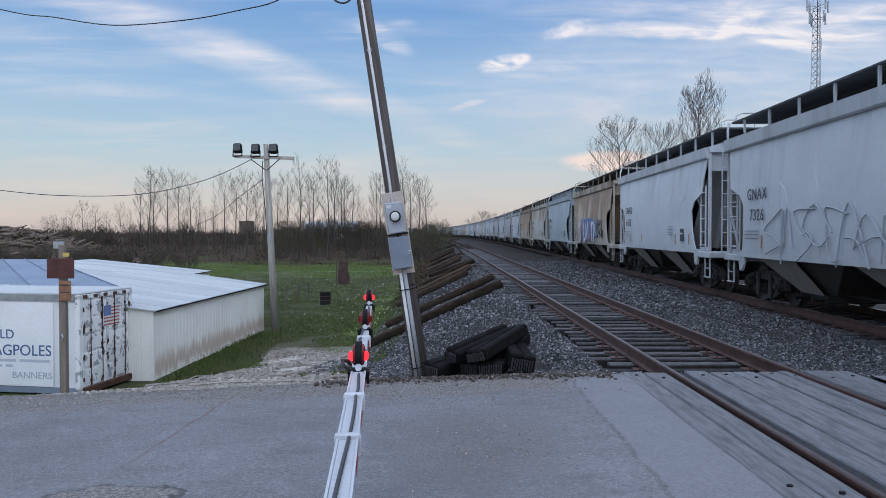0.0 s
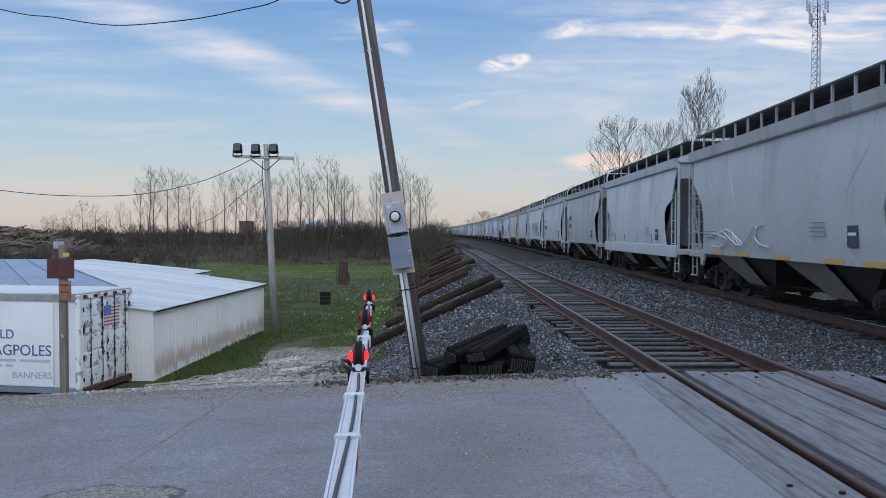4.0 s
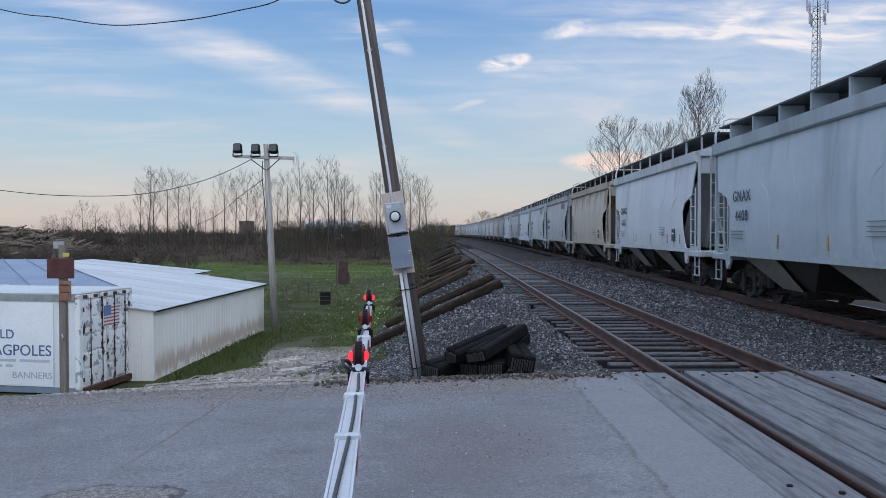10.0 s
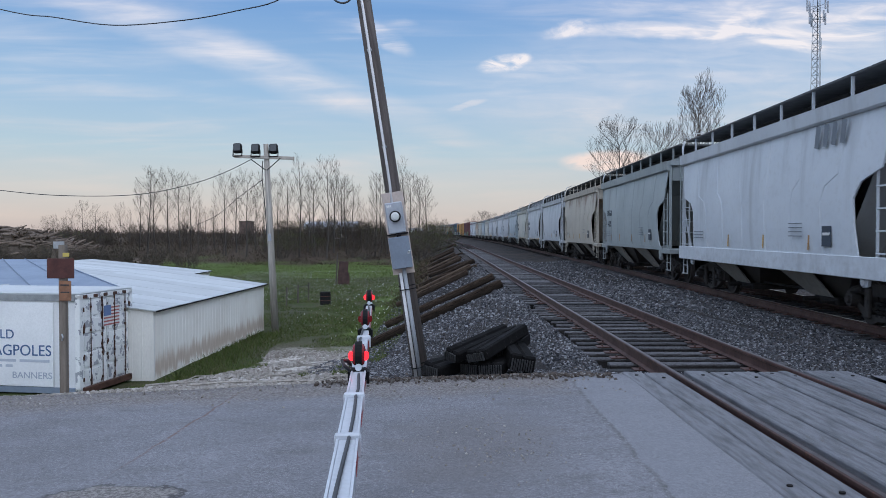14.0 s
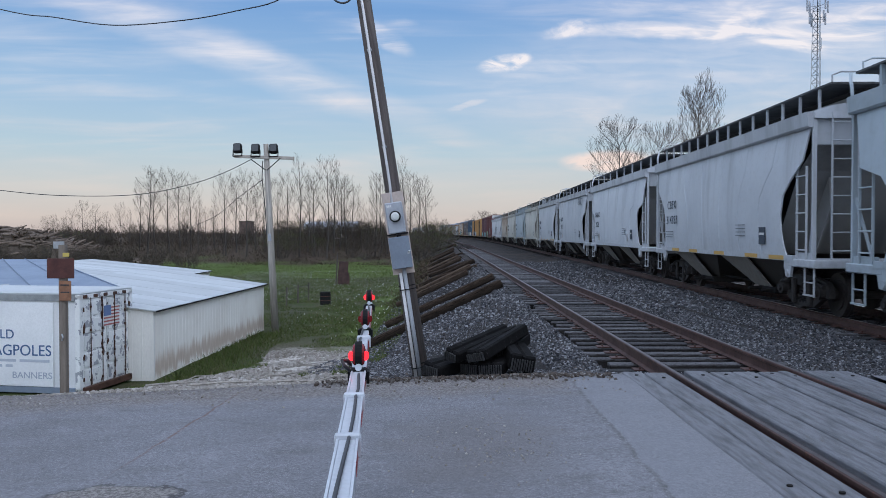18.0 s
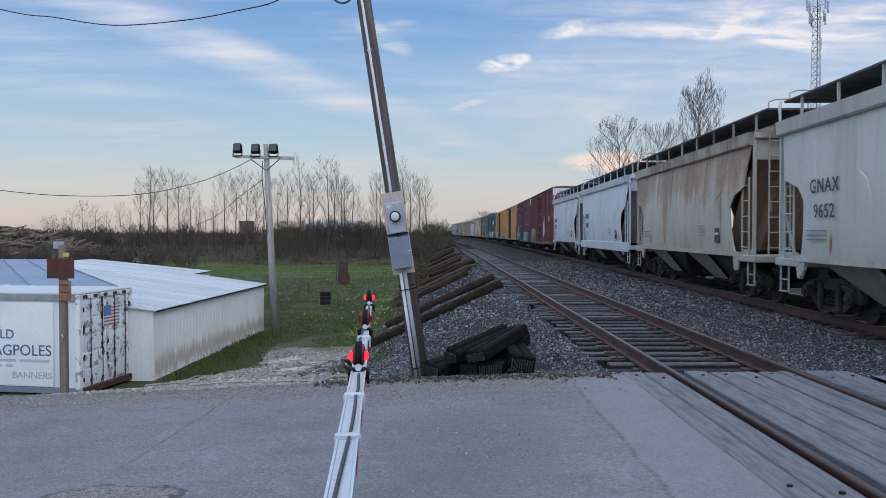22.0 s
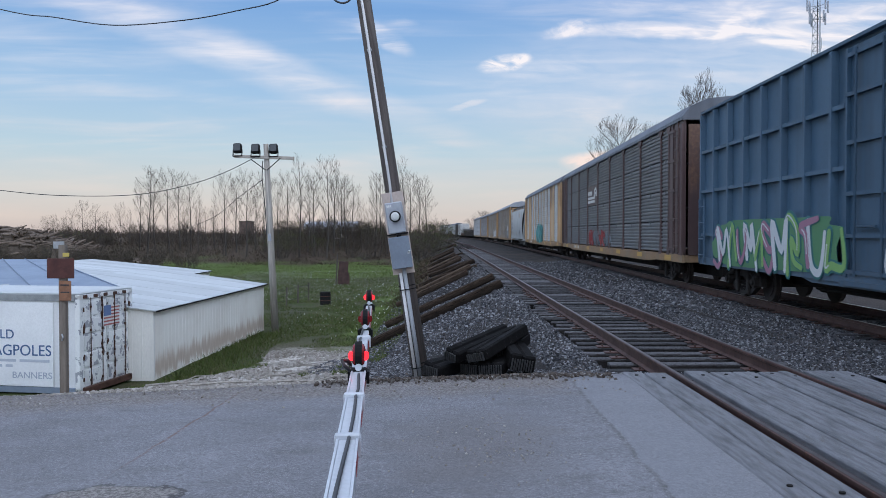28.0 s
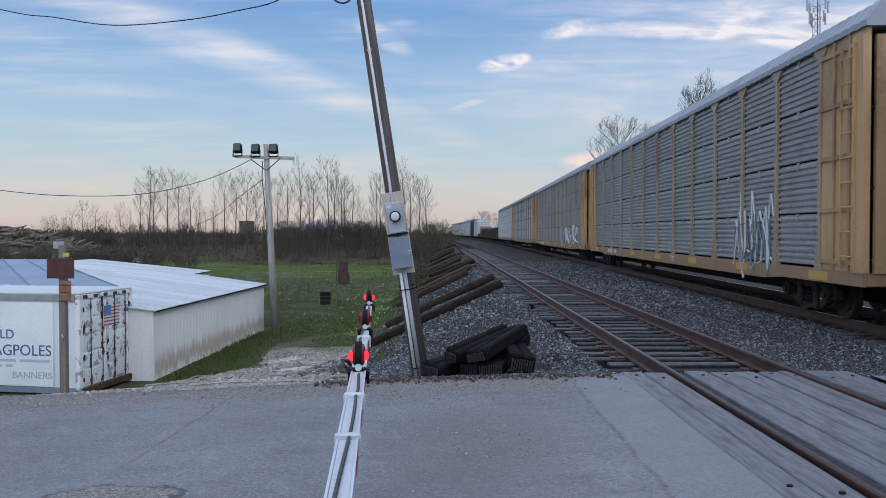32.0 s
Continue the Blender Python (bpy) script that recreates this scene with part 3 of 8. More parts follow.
# ---------------------------------------------------------------- tracks
RAIL_PROFILE = [(-0.07, 0), (0.07, 0), (0.07, 0.012), (0.012, 0.03), (0.01, 0.125), (0.036, 0.138), (0.036, 0.168), (0.028, 0.175),
                (-0.028, 0.175), (-0.036, 0.168), (-0.036, 0.138), (-0.01, 0.125), (-0.012, 0.03), (-0.07, 0.012)]


def rail_mesh(line, off, ys, drop):
    g = Geo()
    rows = []
    for y in ys:
        x = line(y) + off
        rows.append([(x + p, float(y), q - 0.175 - drop) for p, q in RAIL_PROFILE])
    g.sweep(rows)
    return g


def build_track(name, label, line, drop, y_tie0, y_tie1, y_end, tie_mat, top_mat, top_label):
    track = thing(name, label, "railway track", kind="structure")
    ys = [-400, -100, -20] + list(np.arange(0, 100, 10)) + list(np.arange(100, y_end + 1, 20))
    for off in (-0.7525, 0.7525):
        rail = part("rail", rail_mesh(line, off, ys, drop), RAIL, track, "rusty steel rail")
        g = Geo()
        g.sweep([[(line(y) + off - 0.022, float(y), 0.0015 - drop), (line(y) + off + 0.022, float(y), 0.0015 - drop)] for y in ys], closed=False, caps=False)
        part("running_surface", g, top_mat, rail, top_label)
    rng = random.Random(7)
    shapes = []
    for i in range(4):
        g = Geo()
        g.soft_box(-1.28, 1.28, -0.088, 0.088, -0.17, 0, 0.012)
        g.v = [(a + 0.02 * noise.noise((a * 3, b * 9, i * 5.0)), b + 0.012 * noise.noise((a * 4, b * 9, i * 3.0)), c + 0.01 * noise.noise((a * 5, b * 9, i * 2.0))) for a, b, c in g.v]
        me = g.mesh("tie")
        me.materials.append(tie_mat)
        shapes.append(me)
    plate = Geo().soft_box(-0.18, 0.18, -0.09, 0.09, 0, 0.018, 0.004).box(-0.11, -0.085, -0.07, -0.045, 0.015, 0.05).box(0.085, 0.11, 0.045, 0.07, 0.015, 0.05)
    plate = plate.mesh("tie_plate")
    plate.materials.append(RAIL)
    y = y_tie0
    while y < y_tie1:
        turn = math.degrees(math.atan(line(y + 0.5) - line(y - 0.5)))
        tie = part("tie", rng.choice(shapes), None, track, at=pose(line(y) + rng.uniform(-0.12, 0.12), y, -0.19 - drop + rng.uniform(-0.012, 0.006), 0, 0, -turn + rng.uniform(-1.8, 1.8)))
        if y < 26:
            for off in (-0.7525, 0.7525):
                part("tie_plate", plate, None, tie, at=(off, 0, 0))
        y += 0.535 + rng.uniform(-0.02, 0.02)
    if y < y_end:
        g = Geo()
        while y < y_end:
            g.box(line(y) - 1.28, line(y) + 1.28, y - 0.11, y + 0.11, -0.36 - drop, -0.19 - drop)
            y += 0.535
        tagged(part("tie_rows", g, tie_mat, track, "rows of dark ties"), kind="stuff")
    return track


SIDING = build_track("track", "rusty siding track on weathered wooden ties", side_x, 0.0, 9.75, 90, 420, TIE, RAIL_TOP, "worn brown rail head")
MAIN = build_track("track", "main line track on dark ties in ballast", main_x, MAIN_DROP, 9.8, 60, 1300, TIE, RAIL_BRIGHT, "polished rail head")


def build_crossing():
    """Timbers of the level crossing, lying along the rails."""
    rng = random.Random(3)

    def deck(line, drop, spans, label):
        crossing = thing("crossing_deck", label, "level crossing", kind="structure")
        for a, b in spans:
            g = Geo()
            y0, y1 = ROAD_NEAR, 9.62 + rng.uniform(-0.05, 0.05)
            mid_a, mid_b = line(4) + a, line(4) + b
            g.soft_box(mid_a + 0.013, mid_b - 0.013, y0, y1, -0.19 - drop, -0.004 - drop + rng.uniform(-0.012, 0.0), 0.012)
            lean = line(9) - line(0)
            g.v = [(x + lean * (y - 4) / 9, y, z) for x, y, z in g.v]
            part("timber", g, PLANK, crossing)
            for y in (2.0, 5.2, 9.3):
                bolt = Geo().disc(((a + b) / 2 + line(y), y + rng.uniform(-0.2, 0.2), -0.006 - drop), 2, 0.022, 0.012, 8)
                part("bolt", bolt, STEEL_DARK, crossing, "dark bolt head")
        return crossing

    # outer timbers, timbers between the rails, outer timbers
    spans = [(-1.40, -1.13), (-1.13, -0.84), (-0.62, -0.33), (-0.33, -0.04), (-0.04, 0.25), (0.25, 0.52), (0.52, 0.70 - 0.04), (0.84, 1.13), (1.13, 1.42)]
    deck(side_x, 0.0, spans, "grey weathered timber deck between crossing rails")
    deck(main_x, MAIN_DROP, spans, "grey timber deck on the main line crossing")


build_crossing()

# ---------------------------------------------------------------- the freight train
# A car's own space: x along the track away from the crossing, y towards the siding, z up from CAR_BASE.
def ladder(width, z0, z1, rungs, stiles=True, r=0.014):
    """A ladder in the x-z plane at y = 0, middle at x = 0."""
    g = Geo()
    if stiles:
        for s in (-1, 1):
            g.box(s * width / 2 - 0.014, s * width / 2 + 0.014, -0.018, 0.018, z0, z1)
    for i in range(rungs):
        z = z0 + (z1 - z0) * (i + 0.5) / rungs
        g.tube([(-width / 2, 0.02, z), (width / 2, 0.02, z)], r, 5)
    return g


def truck_meshes():
    bolster = Geo().soft_box(-0.2, 0.2, -0.95, 0.95, 0.42, 0.68, 0.03).soft_box(-0.28, 0.28, -0.35, 0.35, 0.66, 0.76, 0.03)
    frame_ = Geo()
    frame_.slab([(-1.12, 0.36), (-1.12, 0.56), (-0.98, 0.66), (-0.45, 0.74), (0.45, 0.74), (0.98, 0.66), (1.12, 0.56), (1.12, 0.36), (0.94, 0.36), (0.78, 0.54), (-0.78, 0.54), (-0.94, 0.36)], 1, -0.06, 0.06)
    frame_.slab([(-0.98, 0.40), (-0.44, 0.13), (0.44, 0.13), (0.98, 0.40), (0.84, 0.45), (0.38, 0.23), (-0.38, 0.23), (-0.84, 0.45)], 1, -0.055, 0.055)
    for s in (-1, 1):
        frame_.disc((s * 0.87, 0.09, 0.45), 1, 0.13, 0.16, 12)
        frame_.disc((s * 0.87, 0.19, 0.45), 1, 0.07, 0.05, 8)
        frame_.soft_box(s * 0.36 - 0.07, s * 0.36 + 0.07, 0.05, 0.13, 0.16, 0.68, 0.02)
        frame_.tube([(s * 0.55, 0.09, 0.64), (s * 0.98, 0.09, 0.56)], 0.05, 6)
    spring = Geo()
    for s in (-1, 0, 1):
        for i in range(4):
            spring.disc((s * 0.15, 0.02, 0.22 + 0.07 * i), 2, 0.075, 0.04, 8)
    wheel = Geo()
    for s in (-1, 1):
        wheel.disc((0, s * 0.755, 0.42), 1, 0.42, 0.10, 24)
        wheel.disc((0, s * 0.70, 0.42), 1, 0.445, 0.03, 24)
        wheel.disc((0, s * 0.82, 0.42), 1, 0.30, 0.03, 20)
        wheel.disc((0, s * 0.85, 0.42), 1, 0.12, 0.10, 12)
    wheel.tube([(0, -1.0, 0.42), (0, 1.0, 0.42)], 0.08, 8)
    out = {}
    for n, g, m in (("bolster", bolster, STEEL_DARK), ("side_frame", frame_, FRAME_STEEL), ("spring", spring, STEEL_DARK), ("wheelset", wheel, WHEEL)):
        out[n] = g.mesh(n)
        out[n].materials.append(m)
    return out


TRUCK = truck_meshes()


def add_truck(car, x, wheelbase=0.87):
    t = part("truck", TRUCK["bolster"], None, car, "grimy steel truck", at=(x, 0, 0.2))
    for s in (-1, 1):
        flip = pose(0, 1.02, 0) if s > 0 else pose(0, -1.02, 0, 0, 0, 180)
        part("side_frame", TRUCK["side_frame"], None, t, at=flip)
        part("wheelset", TRUCK["wheelset"], None, t, "worn steel wheels", at=(s * wheelbase, 0, 0))
    part("spring", TRUCK["spring"], None, t, at=(0, 1.0, 0))
    return t


COUPLER = Geo().soft_box(-0.75, 0.1, -0.11, 0.11, 0.74, 0.98, 0.03).soft_box(0.05, 0.32, -0.17, 0.17, 0.70, 1.02, 0.06).mesh("coupler")
COUPLER.materials.append(STEEL_DARK)
HOSE = Geo().tube([(0, 0.25, 0.85), (0.15, 0.27, 0.6), (0.32, 0.2, 0.42), (0.5, 0.1, 0.5)], 0.025, 5).mesh("brake_hose")
HOSE.materials.append(RUBBER)


def add_ends(car, half):
    for s in (-1, 1):
        turn = 0 if s > 0 else 180
        part("coupler", COUPLER, None, car, at=pose(s * (half - 0.3), 0, 0, 0, 0, turn))
        part("brake_hose", HOSE, None, car, at=pose(s * (half - 0.55), 0, 0, 0, 0, turn))


def side_curve(z):
    """Half width of a hopper's bulging side at a height."""
    t = (z - 1.15) / 2.85
    return 1.46 + 0.13 * math.sin(math.pi * min(1.0, max(0.0, 0.15 + 0.8 * t)))


def hopper_meshes(kind):
    """Two-bay covered hopper. kind 0: flat sill; 1: deep white side sill; 2: plain sill and round end opening."""
    half = 5.86
    out = {}
    eave = 3.98
    # outline of one side, as pairs of height and end position
    ends = {0: [(1.34, 4.72), (1.52, 4.60), (1.9, 4.50), (2.40, 4.46), (2.66, 4.72), (2.84, 5.36), (3.30, 5.48), (3.98, 5.72)],
            1: [(1.34, 4.58), (1.5, 4.54), (1.9, 4.48), (2.36, 4.46), (2.62, 4.70), (2.80, 5.34), (3.3, 5.50), (3.98, 5.74)],
            2: [(1.34, 4.68), (1.5, 4.58), (1.75, 4.50), (2.15, 4.46), (2.55, 4.60), (2.85, 4.98), (3.15, 5.44), (3.98, 5.72)]}[kind]
    cuts = [-1.0]
    for q in (-0.74, -0.45, -0.15, 0.15, 0.45, 0.74):
        cuts += [q - 0.010, q, q + 0.010]
    cuts.append(1.0)
    rows = []
    for z, e in ends:
        rows.append([(e * q, side_curve(z) + (-0.014 if 0 < i < len(cuts) - 1 and i % 3 == 2 else 0.0) + 0.012 * math.cos(q * math.pi * 3.3), z) for i, q in enumerate(cuts)])
    inner = [[(p[0], p[1] - 0.03, p[2]) for p in r] for r in rows]
    ring = [r + q[::-1] for r, q in zip(rows, inner)]
    out["side_sheet"] = (Geo().sweep(ring), PAINT)
    roof = Geo()
    sect = [(-1.60, 3.93), (-1.60, 4.0), (-1.2, 4.14), (-0.62, 4.24), (-0.62, 4.36), (0.62, 4.36), (0.62, 4.24), (1.2, 4.14), (1.60, 4.0), (1.60, 3.93)]
    roof.sweep([[(x, y, z) for y, z in sect] for x in (-half + 0.1, half - 0.1)])
    out["roof"] = (roof, PAINT)
    seam = Geo()
    for s in (1, -1):
        lip = [(s * 1.48, 3.74), (s * 1.555, 3.74), (s * 1.590, 3.775), (s * 1.610, 4.03), (s * 1.48, 4.03)]
        seam.sweep([[(x, y, z) for y, z in lip] for x in (-half + 0.10, half - 0.10)])
    out["eave_rail"] = (seam, PAINT)
    walk_ = Geo()
    for s in (1, -1):
        walk_.box(-half - 0.2, half + 0.2, s * 0.93 - 0.39, s * 0.93 + 0.39, 4.48, 4.515)
    for s in (1, -1):
        walk_.box(s * half - 0.2 if s > 0 else -half - 0.2, half + 0.2 if s > 0 else -half + 0.2, -1.3, 1.3, 4.475, 4.51)
    out["running_board"] = (walk_, WALKWAY)
    post = Geo().box(-0.025, 0.025, -0.03, 0.03, 4.05, 4.50).slab([(-0.5, 4.30), (-0.03, 4.10), (-0.03, 4.47), (-0.5, 4.47)], 0, -0.012, 0.012)
    out["gusset_post"] = (post, PAINT)
    out["walkway_post"] = (Geo().box(-0.017, 0.017, -0.025, 0.025, 4.03, 4.52), PAINT)
    hand = Geo()
    hand.tube([(1.25, 0, 4.50), (1.25, 0, 4.66), (1.1, 0, 4.72), (0.5, 0, 4.72), (0.4, 0, 4.66), (0.4, 0, 4.50)], 0.018, 5)
    out["grab_iron"] = (hand, PAINT)
    rail = Geo()
    rail.tube([(0.0, 1.47, 3.6), (0.02, 1.49, 4.12), (0.06, 1.48, 4.25), (0.22, 1.42, 4.36), (0.34, 1.36, 4.50)], 0.03, 6)
    out["end_rail"] = (rail, PAINT)
    # trough hatch, its dark colour closes the gap below the walkway like shade
    out["hatch"] = (Geo().soft_box(-half + 0.25, half - 0.25, -0.50, 0.50, 4.34, 4.56, 0.03), STEEL_DARK)
    end = Geo()
    end.sweep([[(half - 0.2, -1.42, 3.42), (half - 0.2, 1.42, 3.42)], [(5.0, -1.42, 3.0), (5.0, 1.42, 3.0)], [(3.75, -1.42, 1.34), (3.75, 1.42, 1.34)]], closed=False, caps=False)
    out["end_strut"] = (Geo().slab([(4.9, 3.0), (3.9, 1.36), (4.35, 1.36), (5.0, 2.3)], 1, -0.02, 0.02), PAINT)
    out["end_board"] = (Geo().soft_box(half - 0.17, half - 0.12, -1.42, 1.42, 3.42, 3.95, 0.01), PAINT)
    out["end_slope"] = (end, PAINT)
    frame_ = Geo()
    for s in (-1, 1):
        frame_.box(half - 0.13, half - 0.07, s * 1.47 - 0.035, s * 1.47 + 0.035, 1.2, 4.0)
        frame_.box(5.05, half - 0.1, s * 1.45 - 0.03, s * 1.45 + 0.03, 1.30, 1.42)
        frame_.tube([(half - 0.1, s * 1.45, 2.4), (5.3, s * 1.35, 1.25)], 0.03, 5)
    frame_.box(half - 0.12, half - 0.02, -1.5, 1.5, 3.90, 4.02)
    out["end_frame"] = (frame_, PAINT)
    plat = Geo()
    plat.soft_box(4.75, half + 0.06, -1.53, 1.53, 1.14, 1.30, 0.02)
    for s in (-1, 1):
        plat.slab([(4.55, 1.12), (4.55, 1.30), (4.95, 1.30), (4.85, 0.94), (4.7, 0.92)], 1, s * 1.5 - 0.025, s * 1.5 + 0.025)
        plat.disc((4.72, s * 1.53, 1.01), 1, 0.07, 0.03, 10)
    out["end_platform"] = (plat, PAINT)
    out["side_ladder"] = (ladder(0.42, 1.3, 3.05, 5), PAINT)
    out["end_ladder"] = (ladder(0.46, 1.3, 4.0, 8), PAINT)
    step = Geo()
    for q in (-0.2, 0.2):
        step.box(q - 0.014, q + 0.014, -0.01, 0.02, 0.62, 1.18)
    step.box(-0.2, 0.2, -0.01, 0.05, 0.62, 0.645).box(-0.2, 0.2, -0.01, 0.03, 0.86, 0.88)
    out["stirrup_step"] = (step, PAINT)
    bay = Geo()
    top = [(-2.12, -1.40, 1.38), (2.12, -1.40, 1.38), (2.12, 1.40, 1.38), (-2.12, 1.40, 1.38)]
    bot = [(-0.42, -0.75, 0.56), (0.42, -0.75, 0.56), (0.42, 0.75, 0.56), (-0.42, 0.75, 0.56)]
    bay.sweep([top, bot])
    out["hopper_bay"] = (bay, PAINT)
    plate = Geo()
    plate.sweep([[(2.14, 1.43, 1.36), (0.12, 1.43, 1.36), (-0.30, 0.92, 0.58), (0.66, 0.92, 0.58)], [(2.14, 1.46, 1.36), (0.12, 1.46, 1.36), (-0.30, 0.95, 0.58), (0.66, 0.95, 0.58)]])
    out["chute_panel"] = (plate, PAINT)
    gate = Geo().soft_box(-0.5, 0.5, -0.95, 0.95, 0.44, 0.58, 0.02).tube([(-0.35, -1.2, 0.50), (-0.35, 1.2, 0.50)], 0.03, 6).tube([(0.3, 0.9, 0.52), (0.3, 1.25, 0.52)], 0.05, 6)
    out["outlet_gate"] = (gate, STEEL_DARK)
    sill = Geo()
    out["centre_sill"] = (Geo().box(-half, half, -0.2, 0.2, 0.72, 1.14), STEEL_DARK)
    for s in (-1, 1):
        if kind == 1:
            sill.soft_box(-half, half, s * 1.55 - 0.03, s * 1.55 + 0.03, 1.06, 1.42, 0.01)
        else:
            sill.box(-5.0, 5.0, s * 1.49 - 0.05, s * 1.49 + 0.05, 1.25, 1.36)
    out["sill"] = (sill, PAINT)
    pipe = Geo().tube([(-5.4, 0.7, 0.62), (5.4, 0.7, 0.62)], 0.025, 5).tube([(-1.0, 0.2, 0.78), (-1.0, 0.75, 0.78)], 0.12, 8)
    out["brake_rod"] = (pipe, STEEL_DARK)
    made = {}
    for n, (g, m) in out.items():
        made[n] = g.mesh(n)
        made[n].materials.append(m)
    return made


HOPPER = [hopper_meshes(i) for i in range(3)]
POST_X = [-5.3 + 1.514 * i for i in range(8)]
DENSE_POST_X = [-5.5 + 0.846 * i for i in range(14)]


def hopper(kind, colour, label, gusset=False):
    """A two-bay covered hopper; colour with the amount of rust last."""
    m = HOPPER[kind]
    car = thing("hopper_car", label, "hopper car", group="train cars")
    body = part("side_sheet", m["side_sheet"], None, car, colour=colour)
    part("side_sheet", m["side_sheet"], None, car, at=pose(0, 0, 0, 0, 0, 180), colour=colour)
    # end slopes and struts carry the shade of the openings in their colour
    shaded = (colour[0] * 0.50, colour[1] * 0.475, colour[2] * 0.44, min(1.0, colour[3] + 0.1))
    dim = (colour[0] * 0.9, colour[1] * 0.9, colour[2] * 0.9, colour[3] * 0.6)
    part("roof", m["roof"], None, car, colour=dim)
    part("eave_rail", m["eave_rail"], None, car, colour=dim)
    part("hatch", m["hatch"], None, car, "roof hatch coloured dark as shade below the walkway")
    part("running_board", m["running_board"], None, car, "dark steel walkway")
    for s in (-1, 1):
        for x in (DENSE_POST_X if kind == 2 else POST_X):
            part("walkway_post", m["gusset_post" if gusset else "walkway_post"], None, car, colour=dim, at=pose(x, s * 1.27, 0, 0, 0, 0 if s > 0 else 180))
    for s in (-1, 1):
        turn = pose(0, 0, 0, 0, 0, 0 if s > 0 else 180)
        part("end_slope", m["end_slope"], None, car, at=turn, colour=shaded)
        part("end_board", m["end_board"], None, car, at=turn, colour=dim)
        for q in (-0.8, 0.8):
            part("end_strut", m["end_strut"], None, car, at=turn @ pose(0, q, 0), colour=shaded)
        part("end_frame", m["end_frame"], None, car, at=turn, colour=dim)
        part("end_platform", m["end_platform"], None, car, at=turn, colour=dim)
        part("end_ladder", m["end_ladder"], None, car, at=pose(s * 5.84, -s * 0.95, 0, 0, 0, 90 if s < 0 else -90), colour=dim)
        for q in (90, -90):
            part("grab_iron", m["grab_iron"], None, car, at=pose(s * 5.95, 0.0, 0.0, 0, 0, q), colour=dim)
        part("end_rail", m["end_rail"], None, car, at=pose(-5.80, 0, 0, 0, 0, 180) @ pose(0, 0, 0) if s < 0 else pose(5.80, 0, 0), colour=dim)
        for q in (-1, 1):
            part("side_ladder", m["side_ladder"], None, car, at=pose(s * 5.30, q * 1.50, 0, 0, 0, 0 if q > 0 else 180), colour=dim)
            part("stirrup_step", m["stirrup_step"], None, car, at=pose(s * 5.58, q * 1.46, 0, 0, 0, 0 if q > 0 else 180), colour=dim)
        # the shade under the car is put into the bay's near-black colour
        part("hopper_bay", m["hopper_bay"], None, car, "discharge bay coloured dark as underside shade", at=(s * 2.15, 0, 0), colour=(0.045, 0.04, 0.035, 0.1))
        part("chute_panel", m["chute_panel"], None, car, "tan chute panel", at=(s * 2.15, 0, 0), colour=(0.27, 0.25, 0.22, 0.3))
        part("outlet_gate", m["outlet_gate"], None, car, at=(s * 2.15, 0, 0))
        add_truck(car, s * 4.42)
    part("sill", m["sill"], None, car, colour=colour if kind == 1 else dim)
    part("brake_rod", m["brake_rod"], None, car)
    part("centre_sill", m["centre_sill"], None, car)
    add_ends(car, 6.5)
    return car, body


def side_text(body, text, size, x, z, mat, y=1.62):
    """Writing on the side that faces the siding, following its reading direction."""
    return lettering(text, size, mat, body, pose(x, y, z, 0, 0, 180), spacing=1.18)


def side_bar(body, name, x, z, w, h, mat, y=1.60, lean=0.0, label=""):
    g = Geo().box(-w / 2, w / 2, -0.004, 0.004, -h / 2, h / 2)
    return part(name, g, mat, body, label, at=pose(x, y, z, 0, lean, 0))


def spline(keys, steps=6):
    """Points along a smooth curve through the keys."""
    pts = []
    for j in range(len(keys) - 1):
        p0, p1, p2, p3 = keys[max(j - 1, 0)], keys[j], keys[j + 1], keys[min(j + 2, len(keys) - 1)]
        for q in range(steps):
            t = q / steps
            pts.append(0.5 * ((2 * p1) + (p2 - p0) * t + (2 * p0 - 5 * p1 + 4 * p2 - p3) * t * t + (3 * p1 - p0 - 3 * p2 + p3) * t ** 3))
    pts.append(keys[-1])
    return pts


def ribbon(g, pts, half, y):
    """A flat band of paint with round ends along points of the side, 3 mm thick."""
    left, right = [], []
    n = len(pts)
    for i, p in enumerate(pts):
        d = (pts[min(i + 1, n - 1)] - pts[max(i - 1, 0)]).normalized()
        m = Vector((-d.y, d.x)) * half * (0.85 + 0.3 * math.sin(3.1 * i / n + half * 9))
        left.append(p + m)
        right.append(p - m)
    def cap(c, a, b):
        r = a - c
        return [c + Vector((r.x * math.cos(t) + r.y * math.sin(t), -r.x * math.sin(t) + r.y * math.cos(t))) for t in (0.6, 1.2, 1.8, 2.4)]
    for i in range(n - 1):
        ring = [left[i], left[i + 1], right[i + 1], right[i]]
        g.sweep([[(q.x, y, q.y) for q in ring], [(q.x, y + 0.003 + 0.00012 * i, q.y) for q in ring]])
    for c, a, b, lift in ((pts[0], right[0], left[0], 0.0), (pts[-1], left[-1], right[-1], 0.00012 * n)):
        ring = [a] + cap(c, a, b) + [b]
        g.sweep([[(q.x, y, q.y) for q in ring], [(q.x, y + 0.003 + lift, q.y) for q in ring]])


